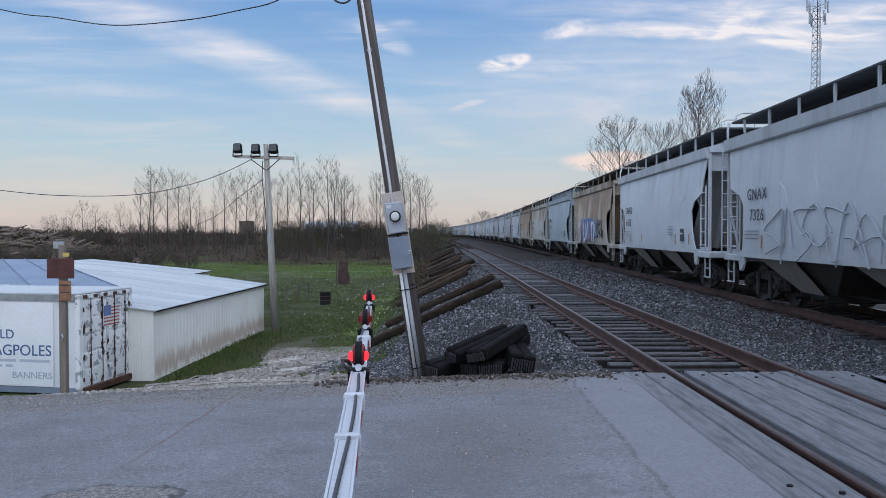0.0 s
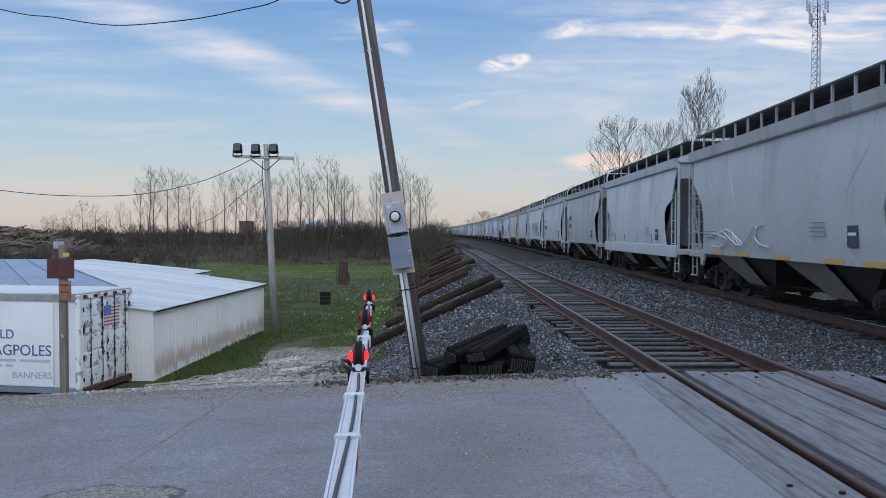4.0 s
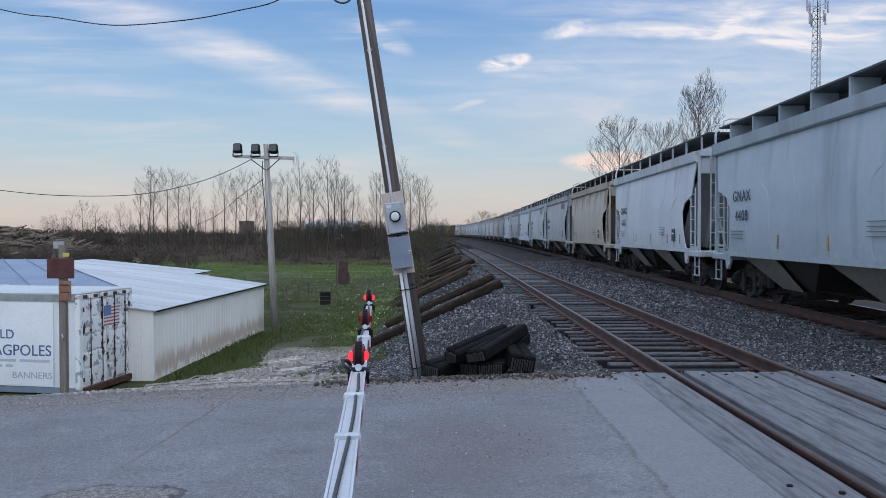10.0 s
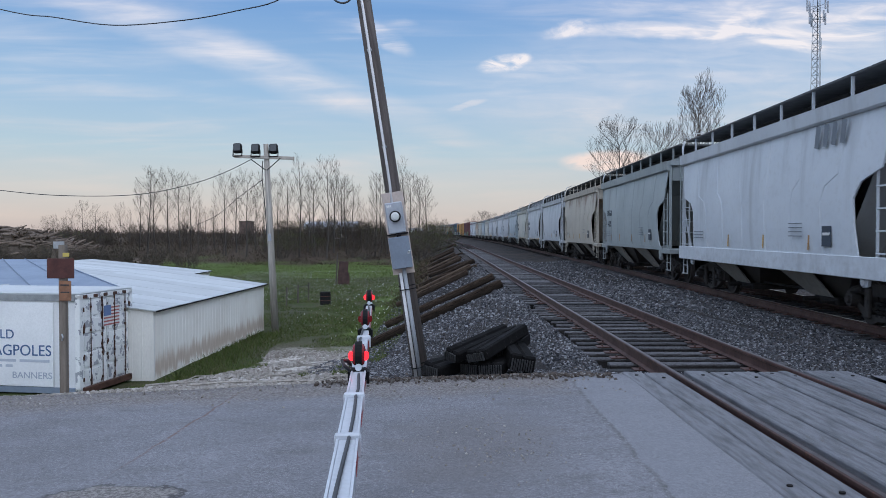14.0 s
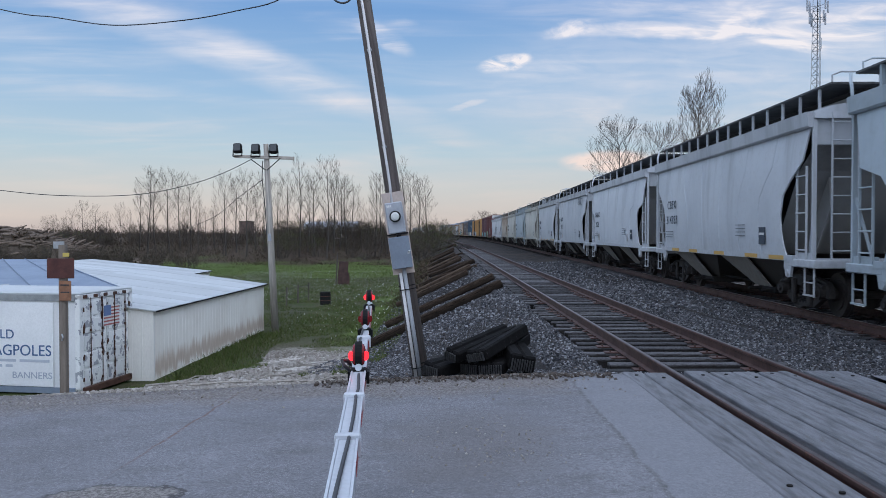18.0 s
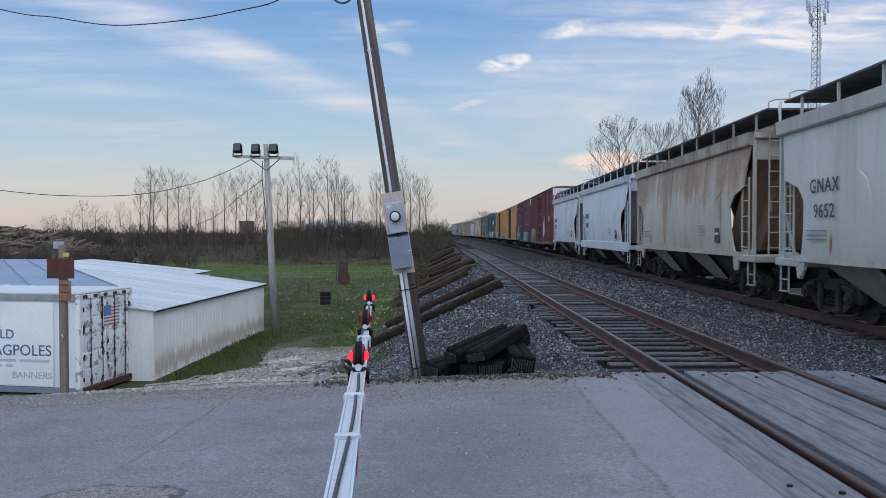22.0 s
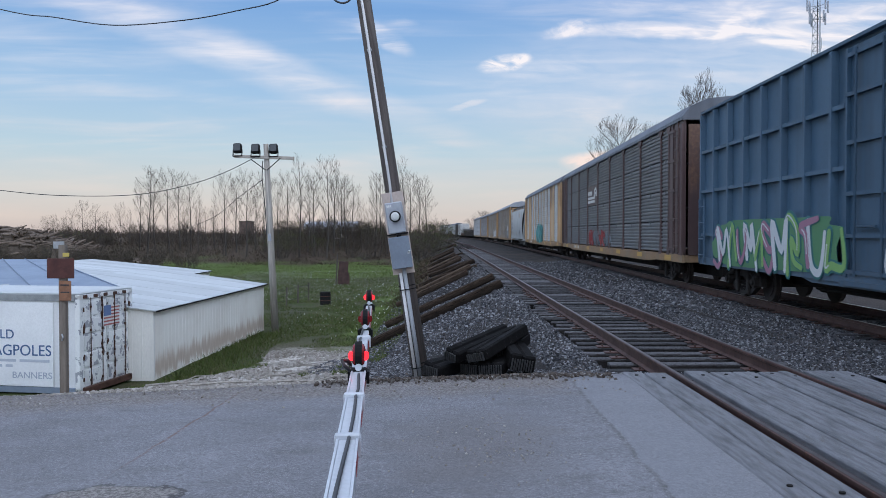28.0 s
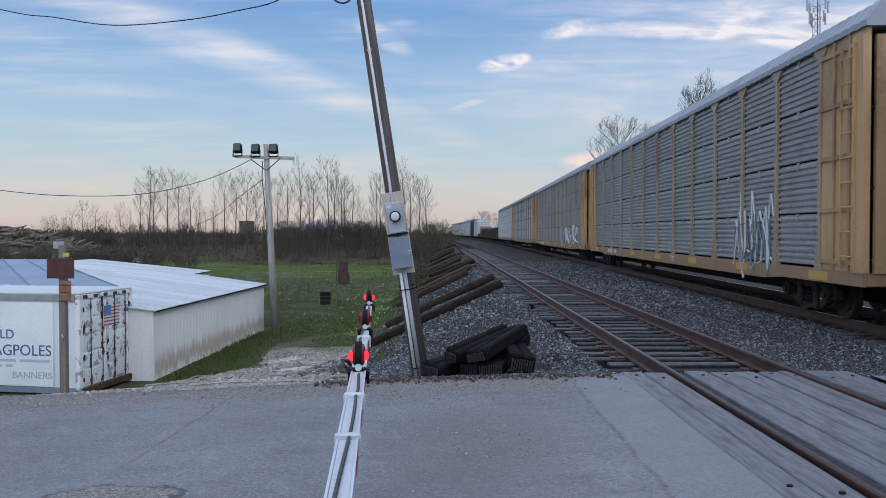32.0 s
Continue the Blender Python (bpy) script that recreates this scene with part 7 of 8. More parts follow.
def build_old_ties():
    rng = random.Random(12)
    rows = [(26.3, 4.9, 0.0), (30.2, 4.6, 0.0), (39.0, 3.9, 0.0), (42.0, 3.4, 0.05), (47.5, 4.3, 0.0), (51.0, 2.9, 0.0), (57.5, 3.6, 0.05), (64, 2.8, 0.0),
            (73, 3.6, 0.0), (81, 2.7, 0.1), (92, 3.4, 0.0), (104, 3.0, 0.2)]
    for y, length, lift in rows:
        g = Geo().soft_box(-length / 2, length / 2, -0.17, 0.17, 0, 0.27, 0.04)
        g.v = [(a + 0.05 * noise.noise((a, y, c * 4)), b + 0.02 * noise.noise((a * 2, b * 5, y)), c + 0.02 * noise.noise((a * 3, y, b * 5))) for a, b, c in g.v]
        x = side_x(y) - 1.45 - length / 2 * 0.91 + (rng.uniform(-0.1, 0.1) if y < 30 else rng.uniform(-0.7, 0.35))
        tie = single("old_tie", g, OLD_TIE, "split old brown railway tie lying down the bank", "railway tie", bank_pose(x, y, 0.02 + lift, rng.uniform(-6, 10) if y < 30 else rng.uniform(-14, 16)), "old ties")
    for i in range(4):
        y = 46 + 13 * i + rng.uniform(-2, 2)
        length = rng.uniform(2.3, 2.7)
        g = Geo().soft_box(-length / 2, length / 2, -0.12, 0.12, 0, 0.19, 0.025)
        x = side_x(y) - 2.6 + rng.uniform(-0.6, 0.3)
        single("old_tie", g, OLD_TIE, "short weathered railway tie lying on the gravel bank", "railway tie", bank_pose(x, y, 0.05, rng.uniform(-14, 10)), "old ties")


build_old_ties()


def build_panels():
    """Black ribbed crossing panels thrown in a heap."""
    def panel(w, d, h):
        g = Geo().soft_box(-w / 2, -0.006, 0, d, 0, h, 0.025).soft_box(0.006, w / 2, 0, d, 0, h * 0.97, 0.025).box(-w / 2 + 0.03, w / 2 - 0.03, 0.03, d - 0.03, 0.02, h * 0.85)
        g.v = [(a + 0.02 * noise.noise((a * 5, b * 3, w * 9)), b, c + 0.03 * noise.noise((b * 2, a * 4, d * 7))) for a, b, c in g.v]
        return g
    rib = Geo().soft_box(0, 0.018, -0.024, 0.012, 0, 1, 0.004).mesh("rib")
    rib.materials.append(coat("worn_rubber_rib", (0.045, 0.045, 0.047), 0.6, 0, 0.5, 6, 40))
    rows = [  # x, y, z, width, depth, height, lean, tilt, turn
        (-0.16, 10.42, -0.23, 0.30, 0.9, 0.19, 3, 6, -38), (0.10, 10.46, -0.03, 0.24, 1.25, 0.17, 11, 14, -40), (0.46, 10.40, -0.03, 0.32, 1.2, 0.17, 11, -12, -37),
        (0.64, 10.44, -0.21, 0.36, 0.9, 0.18, 2, -4, -14), (1.03, 10.40, -0.16, 0.34, 0.8, 0.24, 7, 9, 6), (0.33, 10.62, -0.24, 0.36, 0.9, 0.2, 2, 0, -30), (0.80, 10.95, -0.05, 0.40, 0.9, 0.2, 4, 0, -20)]
    for x, y, z, w, d, h, rx, ry, rz in rows:
        heap = single("rubber_panel", panel(w, d, h), RUBBER, "black ribbed rubber crossing panel in a heap", "rubber panel", pose(x, y, z, rx, ry, rz), "rubber panels")
        n = int(w / 0.036)
        for i in range(n):
            part("rib", rib, None, heap, at=Matrix.Translation((-w / 2 + 0.02 + (w - 0.04) * i / n, 0, 0.02)) @ Matrix.Diagonal((1, 1, h * 0.64, 1)))


build_panels()


def build_verge_things():
    rng = random.Random(21)
    for i, (x, y, length, turn) in enumerate(((-3.3, 10.2, 1.6, 6), (-2.2, 10.1, 1.2, -8), (-4.0, 10.6, 0.9, 20), (-2.6, 12.5, 0.8, 40))):
        pts = [Vector((length * q, 0.06 * math.sin(q * 5 + i), 0.03 * math.sin(q * 3))) for q in (0, 0.25, 0.5, 0.75, 1.0)]
        g = Geo().tube(pts, [0.018, 0.016, 0.013, 0.009, 0.004], 6)
        ob = single("fallen_branch", g, POLE_WOOD, "bare fallen branch lying on the gravel verge", "branch", pose(x, y, ground_z(x, y) + 0.05, 0, 0, turn), "fallen branches")
        part("twig", Geo().tube([pts[2], pts[2] + Vector((0.2, 0.16, 0.05)), pts[2] + Vector((0.42, 0.2, 0.04))], [0.012, 0.009, 0.004], 5), POLE_WOOD, ob)
    fence = thing("wire_fence", "low wire fence on thin wooden posts in the meadow", "fence")
    spots = [(-9.2 + 0.3 * i, 43.0 + 1.9 * i) for i in range(4)]
    for x, y in spots:
        part("post", Geo().tube([(x, y, ground_z(x, y) - 0.1), (x + 0.03, y, ground_z(x, y) + 1.1)], 0.045, 7), POLE_MID, fence)
    for h in (0.3, 0.6, 0.95):
        part("wire", Geo().tube([(x, y, ground_z(x, y) + h) for x, y in spots], 0.012, 4), STEEL_DARK, fence)


build_verge_things()

# ---------------------------------------------------------------- loose stone, grass, trees
def islands(name, base, tints, rough=0.9):
    """A surface whose tone differs from piece to piece of one mesh."""
    m, k, b = material(name)
    rnd = k.n("ShaderNodeNewGeometry").outputs["Random Per Island"]
    at = k.n("ShaderNodeTexCoord").outputs["Object"]
    c = k.ramp(rnd, *[((i + 0.0) / max(1, len(tints) - 1), t) for i, t in enumerate(tints)])
    c = k.mix(k.math("MULTIPLY", k.noise(at, base, 4, 0.6), 0.6), c, tuple(v * 0.45 for v in tints[0]))
    k.link(c, b.inputs["Base Color"])
    b.inputs["Roughness"].default_value = rough
    b.inputs["Specular IOR Level"].default_value = 0.15
    return m


BALLAST = islands("crushed_ballast", 30.0, [(0.030, 0.031, 0.036), (0.068, 0.070, 0.080), (0.135, 0.138, 0.152), (0.088, 0.076, 0.074), (0.20, 0.203, 0.22), (0.44, 0.445, 0.465)])
DIRT_STONE = islands("brown_verge_stones", 30.0, [(0.060, 0.047, 0.040), (0.115, 0.090, 0.076), (0.17, 0.145, 0.128), (0.085, 0.070, 0.064), (0.30, 0.28, 0.26)])
PALE_STONE = islands("pale_gravel", 30.0, [(0.30, 0.27, 0.24), (0.42, 0.39, 0.36), (0.24, 0.21, 0.18), (0.56, 0.53, 0.50)])
BLADES = islands("grass_blades", 2.0, [(0.055, 0.085, 0.022), (0.085, 0.125, 0.030), (0.115, 0.145, 0.042), (0.17, 0.145, 0.085)])
DEAD = islands("dry_stems", 2.0, [(0.085, 0.060, 0.042), (0.125, 0.092, 0.064), (0.050, 0.038, 0.029), (0.062, 0.066, 0.026)])
TWIG = islands("bare_twigs", 2.0, [(0.075, 0.062, 0.054), (0.12, 0.098, 0.084), (0.055, 0.046, 0.040)])
BUDS = islands("opening_buds", 2.0, [(0.16, 0.14, 0.075), (0.20, 0.17, 0.09), (0.13, 0.13, 0.05)])
SPRING = islands("young_leaves", 2.0, [(0.10, 0.14, 0.035), (0.15, 0.19, 0.05), (0.08, 0.11, 0.03)])
BRUSH = islands("brown_brush", 2.0, [(0.085, 0.062, 0.050), (0.135, 0.100, 0.080), (0.042, 0.033, 0.028), (0.080, 0.078, 0.042), (0.10, 0.062, 0.050)])
BLOOM = islands("white_flowers", 2.0, [(0.70, 0.70, 0.66), (0.8, 0.8, 0.78)])

CUBE = np.array([(-1, -1, -1), (1, -1, -1), (1, 1, -1), (-1, 1, -1), (-1, -1, 1), (1, -1, 1), (1, 1, 1), (-1, 1, 1)], float)
CUBE_F = np.array([(0, 3, 2, 1), (4, 5, 6, 7), (0, 1, 5, 4), (1, 2, 6, 5), (2, 3, 7, 6), (3, 0, 4, 7)])


def scatter_stones(name, places, sizes, mat, label, category, seed):
    """Crushed stones as one mesh; places is an n x 3 array."""
    rng = np.random.default_rng(seed)
    n = len(places)
    v = CUBE[None] * (1 + rng.uniform(-0.45, 0.25, (n, 8, 3)))
    v *= sizes[:, None, None] * rng.uniform(0.6, 1.15, (n, 1, 3))
    a = rng.uniform(0, 2 * np.pi, n)
    b = rng.uniform(-0.9, 0.9, n)
    ca, sa, cb, sb = np.cos(a)[:, None], np.sin(a)[:, None], np.cos(b)[:, None], np.sin(b)[:, None]
    x, y, z = v[..., 0], v[..., 1], v[..., 2]
    y, z = y * cb - z * sb, y * sb + z * cb
    x, y = x * ca - y * sa, x * sa + y * ca
    v = np.stack([x, y, z], -1) + places[:, None]
    f = (CUBE_F[None] + (np.arange(n) * 8)[:, None, None]).reshape(-1, 4)
    me = bpy.data.meshes.new(name)
    me.from_pydata(v.reshape(-1, 3).tolist(), [], f.tolist())
    me.materials.append(mat)
    return tagged(new(name, me), label, category, kind="stuff")


def build_stones():
    rng = np.random.default_rng(5)
    pts, size = [], []
    for y0, y1, per in ((9.66, 14, 900), (14, 20, 560), (20, 30, 220), (30, 52, 70)):
        x0, x1 = 1.6, main_x(y0) - 0.86
        n = int((y1 - y0) * (x1 - x0) * per)
        xs, ys = rng.uniform(x0, x1, n), rng.uniform(y0, y1, n)
        for x, y in zip(xs, ys):
            s = rng.uniform(0.009, 0.020) if y < 20 else rng.uniform(0.018, 0.034)
            if abs(x - side_x(y)) < 1.3 and rng.random() < 0.8:
                continue
            pts.append((x, y, ground_z(x, y) + s * 0.5))
            size.append(s)
    for y0, y1, per in ((9.9, 14, 640), (14, 20, 380), (20, 34, 130), (34, 60, 36)):
        n = int((y1 - y0) * 4.2 * per)
        xs, ys = rng.uniform(-2.6, 1.7, n), rng.uniform(y0, y1, n)
        for x, y in zip(xs, ys):
            if y < 13 and x < -1.2:
                continue
            s = rng.uniform(0.009, 0.021) if y < 20 else rng.uniform(0.018, 0.038)
            pts.append((x, y, ground_z(x, y) + s * 0.4))
            size.append(s)
    for i in range(2600):
        y, x = rng.uniform(9.6, 16), rng.uniform(main_x(10) - 0.6, main_x(10) + 0.6)
        pts.append((x, y, ground_z(x, y) + 0.01))
        size.append(rng.uniform(0.016, 0.034))
    scatter_stones("ballast", np.array(pts), np.array(size), BALLAST, "grey crushed stone ballast along the tracks", "ballast", 1)
    pts, size = [], []
    for i in range(9000):
        x = rng.uniform(-1.5, 2.0)
        y = ROAD_FAR + 0.30 - abs(rng.normal(0, 0.22)) if i % 3 == 0 else ROAD_FAR + 0.02 + abs(rng.normal(0, 0.7))
        s = rng.uniform(0.005, 0.02)
        pts.append((x, y, max(ground_z(x, y), road_z(x) if y < ROAD_FAR else -9) + s * 0.4))
        size.append(s)
    scatter_stones("dirt_gravel", np.array(pts), np.array(size), DIRT_STONE, "brown dirt and small stones beside the road", "gravel", 6)
    pts, size = [], []
    for i in range(9000):
        x = rng.uniform(-11, -1.0)
        y = ROAD_FAR + 0.05 + abs(rng.normal(0, 0.55)) + 0.015 * max(0, -x)
        s = rng.uniform(0.008, 0.03)
        pts.append((x, y, ground_z(x, y) + s * 0.4))
        size.append(s)
    for i in range(9000):
        y = rng.uniform(10, 28)
        x = rng.uniform(-4.5, -1.3) - 0.10 * (y - 12)
        if noise.noise((x * 0.9, y * 0.5, 2.0)) < rng.uniform(-0.3, 0.3):
            continue
        s = rng.uniform(0.010, 0.035)
        pts.append((x, y, ground_z(x, y) + s * 0.4))
        size.append(s)
    for i in range(150):
        x, y = rng.normal(0.4, 0.35), rng.normal(6.4, 0.5)
        s = rng.uniform(0.003, 0.009)
        pts.append((x, y, road_z(x) + s * 0.5))
        size.append(s)
    for i in range(500):
        x, y = rng.uniform(-9, 2.0), ROAD_FAR - abs(rng.normal(0, 0.5))
        s = rng.uniform(0.004, 0.012)
        pts.append((x, y, road_z(x) + s * 0.5))
        size.append(s)
    scatter_stones("gravel", np.array(pts), np.array(size), PALE_STONE, "pale limestone gravel along the road edge", "gravel", 2)


def blades(name, places, heights, width, mat, label, category, seed, lean=0.5):
    rng = np.random.default_rng(seed)
    n = len(places)
    a = rng.uniform(0, 2 * np.pi, n)
    d = np.stack([np.cos(a), np.sin(a), np.zeros(n)], -1) * width
    tip = np.stack([rng.normal(0, lean, n), rng.normal(0, lean, n), np.ones(n)], -1) * heights[:, None]
    v = np.stack([places - d, places + d, places + tip], 1).reshape(-1, 3)
    f = np.arange(3 * n).reshape(-1, 3)
    me = bpy.data.meshes.new(name)
    me.from_pydata(v.tolist(), [], f.tolist())
    me.materials.append(mat)
    return tagged(new(name, me), label, category, kind="stuff")


def build_grass():
    rng = np.random.default_rng(8)
    pts, hs = [], []
    while len(pts) < 95000:
        y = 12.5 + 92 * rng.random() ** 1.6
        x = rng.uniform(-9.5 - 0.55 * max(0, y - 34), -1.4)
        if x < -13.4 and y < 48:
            continue
        if -4.55 < x + 0.1 * (y - 12) < -0.9 and y < 29 and noise.noise((x * 0.6, y * 0.6, 5.0)) < (0.45 if x + 0.1 * (y - 12) < -1.7 else 0.05):
            continue
        if x < -7.9 and y < 34.2:
            continue
        if noise.noise((x * 0.45, y * 0.45, 9.0)) < -0.25:
            continue
        pts.append((x, y, ground_z(x, y) - 0.01))
        near_wall = 1.0 if x < -6.6 and y < 34 else 0.0
        hs.append(rng.uniform(0.03, 0.10) * (1 + 0.8 * near_wall) * (1 + y / 90))
    blades("grass", np.array(pts), np.array(hs), 0.014, BLADES, "short green meadow grass", "grass", 3)
    pts, hs = [], []
    for i in range(3600):
        y = rng.uniform(30, 85)
        x = rng.uniform(-20, -2.8)
        if x < -7 and y < 48:
            continue
        if noise.noise((x * 0.12, y * 0.06, 4.0)) < rng.uniform(-0.35, 0.25):
            continue
        pts.append((x, y, ground_z(x, y) + 0.10))
        hs.append(rng.uniform(0.03, 0.06))
    blades("flowers", np.array(pts), np.array(hs), 0.026, BLOOM, "small white flowers in the meadow", "flowers", 4)
    # dry stems on the bank before the trees, and weeds along the bed
    pts, hs = [], []
    for i in range(24000):
        y = rng.uniform(101, 140)
        x = rng.uniform(-75, -2.5) * (y / 110)
        if noise.noise((x * 0.25, y * 0.2, 8.0)) < rng.uniform(-0.4, 0.3):
            continue
        pts.append((x, y, ground_z(x, y) - 0.02))
        hs.append(rng.uniform(0.12, 0.55))
    for i in range(2500):
        y = rng.uniform(40, 100)
        x = side_x(y) - 5.2 + rng.normal(0, 0.5)
        pts.append((x, y, ground_z(x, y) - 0.02))
        hs.append(rng.uniform(0.15, 0.5))
    blades("dry_weeds", np.array(pts), np.array(hs), 0.045, DEAD, "brown dry weeds and brambles", "weeds", 5, 1.1)


def branchy(rng, height, spread, levels, trunk_r, up=0.75, stems=1, twig_r=0.006, lean=0.1, kids=(12, 7, 5, 4), reach=0.36):
    """Trunk and limbs of a bare tree; returns its limbs, its twigs and their tips."""
    g, twigs, tips = Geo(), Geo(), []

    def grow(p, d, length, r, depth):
        n = 4 if depth == 0 else 3
        pts, q = [p], Vector(p)
        dd = d.copy()
        for i in range(n):
            dd = (dd + Vector((rng.gauss(0, 0.09 if depth else 0.022), rng.gauss(0, 0.09 if depth else 0.022), rng.gauss(0, 0.04) + 0.05 * up * (depth > 0)))).normalized()
            q = q + dd * length / n
            pts.append(q.copy())
        radii = [max(twig_r, r * (1 - 0.8 * i / n)) for i in range(n + 1)]
        (g if depth < 2 else twigs).tube(pts, radii, 7 if depth == 0 else 4 if depth == 1 else 3, False)
        if depth == levels:
            if rng.random() < 0.7:
                tips.append(pts[-1])
            return
        count = kids[depth]
        for i in range(count):
            f = (0.25 + 0.74 * (i + rng.random()) / count) if depth == 0 else (0.15 + 0.84 * (i + rng.random()) / count)
            t = min(f, 0.999) * n
            a = pts[int(t)].lerp(pts[min(int(t) + 1, n)], t - int(t))
            turn = rng.uniform(0, 6.283)
            side = Vector((math.cos(turn), math.sin(turn), 0))
            nd = (dd * up + side * spread).normalized()
            k = rng.uniform(0.75, 1.2) * (reach * (1.25 - 0.8 * f) if depth == 0 else 0.52 * (1.2 - 0.5 * f))
            here = radii[int(t)]
            grow(a, nd, length * k, max(twig_r, here * 0.36), depth + 1)

    for s in range(stems):
        d = Vector((rng.gauss(0, lean), rng.gauss(0, lean), 1)).normalized()
        grow(Vector((rng.gauss(0, 0.25) * (stems > 1), rng.gauss(0, 0.25) * (stems > 1), -0.2)), d, height * rng.uniform(0.85, 1.0), trunk_r, 0)
    return g, twigs, tips


def leaf_cloud(rng, tips, size, each, loose):
    g = Geo()
    for t in tips:
        for _ in range(each):
            c = t + Vector((rng.gauss(0, loose), rng.gauss(0, loose), rng.gauss(0, loose)))
            a = Vector((rng.gauss(0, 1), rng.gauss(0, 1), rng.gauss(0, 1))).normalized() * size * rng.uniform(0.6, 1.3)
            b = Vector((rng.gauss(0, 1), rng.gauss(0, 1), rng.gauss(0, 1))).normalized() * size * rng.uniform(0.4, 0.8)
            g.add([c - a, c + b, c + a], [(0, 1, 2)])
    return g


def bush_kind(seed, height, spread, levels, r, up, stems, leaf, size, each, loose, twig_r=0.006, lean=0.05, kids=(12, 7, 5, 4), reach=0.36):
    rng = random.Random(seed)
    g, tw, tips = branchy(rng, height, spread, levels, r, up, stems, twig_r, lean, kids, reach)
    trunk, fine = g.mesh("trunk", True), tw.mesh("branchwork")
    trunk.materials.append(BARK)
    fine.materials.append(BRUSH)
    crown = leaf_cloud(rng, tips, size, each, loose).mesh("crown")
    crown.materials.append(leaf)
    return trunk, fine, crown


def oval_tree(seed, height, radius, low, limbs, forks, tips, trunk_r, twig_r, steep, leaf, size, each, girth=0.30):
    """A bare tree whose rising limbs end on an oval crown that starts at the height low."""
    rng = random.Random(seed)
    g, tw, ends = Geo(), Geo(), []
    zc, rz = (low + height) / 2, (height - low) / 2
    trunk, q = [], Vector((0, 0, -0.3))
    for i in range(8):
        trunk.append(q.copy())
        q = q + Vector((rng.gauss(0, 0.007), rng.gauss(0, 0.007), 0.12)) * height * 0.99
    radii = [trunk_r * (1 - 0.86 * i / 7) for i in range(8)]
    g.tube(trunk, radii, 7, False)

    def shoot(geo, a, d, length, r, rise):
        pts, p = [a.copy()], a.copy()
        d = d.copy()
        for i in range(3):
            d = (d + Vector((rng.gauss(0, 0.10), rng.gauss(0, 0.10), rise))).normalized()
            p = p + d * length / 3
            pts.append(p.copy())
        geo.tube(pts, [max(twig_r, r * (1 - 0.27 * i)) for i in range(4)], 4 if geo is g else 3, False)
        return pts, d

    def fit(a, d, length):
        for _ in range(5):
            p = a + d * length
            if ((p.x ** 2 + p.y ** 2) / radius ** 2 + ((p.z - zc) / rz) ** 2) < 1.25:
                break
            length *= 0.72
        return length

    def along(pts, f):
        t = min(f, 0.999) * 3
        return pts[int(t)].lerp(pts[int(t) + 1], t - int(t))

    for i in range(limbs):
        f = 0.62 * low / height + (0.93 - 0.62 * low / height) * (i + rng.random()) / limbs
        t = min(f / 0.84, 0.999) * 7
        a = trunk[int(t)].lerp(trunk[min(int(t) + 1, 7)], t - int(t))
        turn = i * 2.4 + rng.uniform(-0.4, 0.4)
        d = Vector((math.cos(turn), math.sin(turn), steep * rng.uniform(0.8, 1.3))).normalized()
        length = 0.3
        while length < height * 0.6:
            p = a + d * length
            if (p.x ** 2 + p.y ** 2) / radius ** 2 + ((p.z - zc) / rz) ** 2 > 1 and p.z > low:
                break
            length += 0.1
        length *= rng.uniform(0.82, 1.06)
        pts, dd = shoot(g, a, d, length, trunk_r * girth * (1.1 - 0.75 * f), 0.10)
        for j in range(forks):
            u = 0.22 + 0.78 * (j + rng.random()) / forks
            b = along(pts, u)
            side = Vector((rng.gauss(0, 1), rng.gauss(0, 1), rng.gauss(0, 0.5))).normalized()
            way = (dd * 0.8 + side * 0.62 + Vector((0, 0, 0.3))).normalized()
            kids, d2 = shoot(tw, b, way, fit(b, way, length * 0.50 * (1.15 - 0.6 * u)), twig_r * 1.5, 0.05)
            for n in range(tips):
                w = 0.2 + 0.8 * (n + rng.random()) / tips
                side = Vector((rng.gauss(0, 1), rng.gauss(0, 1), rng.gauss(0, 0.5))).normalized()
                c, way = along(kids, w), (d2 * 0.8 + side * 0.6 + Vector((0, 0, 0.35))).normalized()
                last, _ = shoot(tw, c, way, fit(c, way, length * 0.26 * (1.2 - 0.5 * w)), twig_r, 0.04)
                ends.append(last[-1])
    trunk_, fine = g.mesh("trunk", True), tw.mesh("branchwork")
    trunk_.materials.append(BARK)
    fine.materials.append(TWIG)
    crown = leaf_cloud(rng, ends, size, each, 0.06).mesh("crown")
    crown.materials.append(leaf)
    return trunk_, fine, crown


TREES = [oval_tree(31 + i, 10.0, rad, low, n, 5, 3, 0.10, 0.0050, st, BUDS, 0.014, 1, 0.25) for i, (rad, low, n, st) in enumerate(((1.45, 2.2, 22, 1.25), (1.7, 2.8, 23, 1.1), (1.0, 1.9, 20, 1.6), (1.9, 2.5, 24, 1.05)))]
WIDE = [oval_tree(61 + i, 10.0, rad, low, n, 7, 5, tr, 0.0047, st, BUDS, 0.008, 1, gi) for i, (rad, low, n, tr, st, gi) in enumerate(((2.3, 3.6, 34, 0.10, 0.95, 0.34), (1.45, 3.2, 40, 0.085, 1.6, 0.30), (3.6, 2.6, 24, 0.16, 0.8, 0.4)))]
BUSHES = [bush_kind(81 + i, 2.6, 0.7, 2, 0.022, 0.7, 10, leaf, sz, n, 0.12, 0.006, 0.4, (8, 5), 0.4) for i, (leaf, sz, n) in enumerate(((BUDS, 0.035, 1), (SPRING, 0.045, 3), (DEAD, 0.035, 1)))]


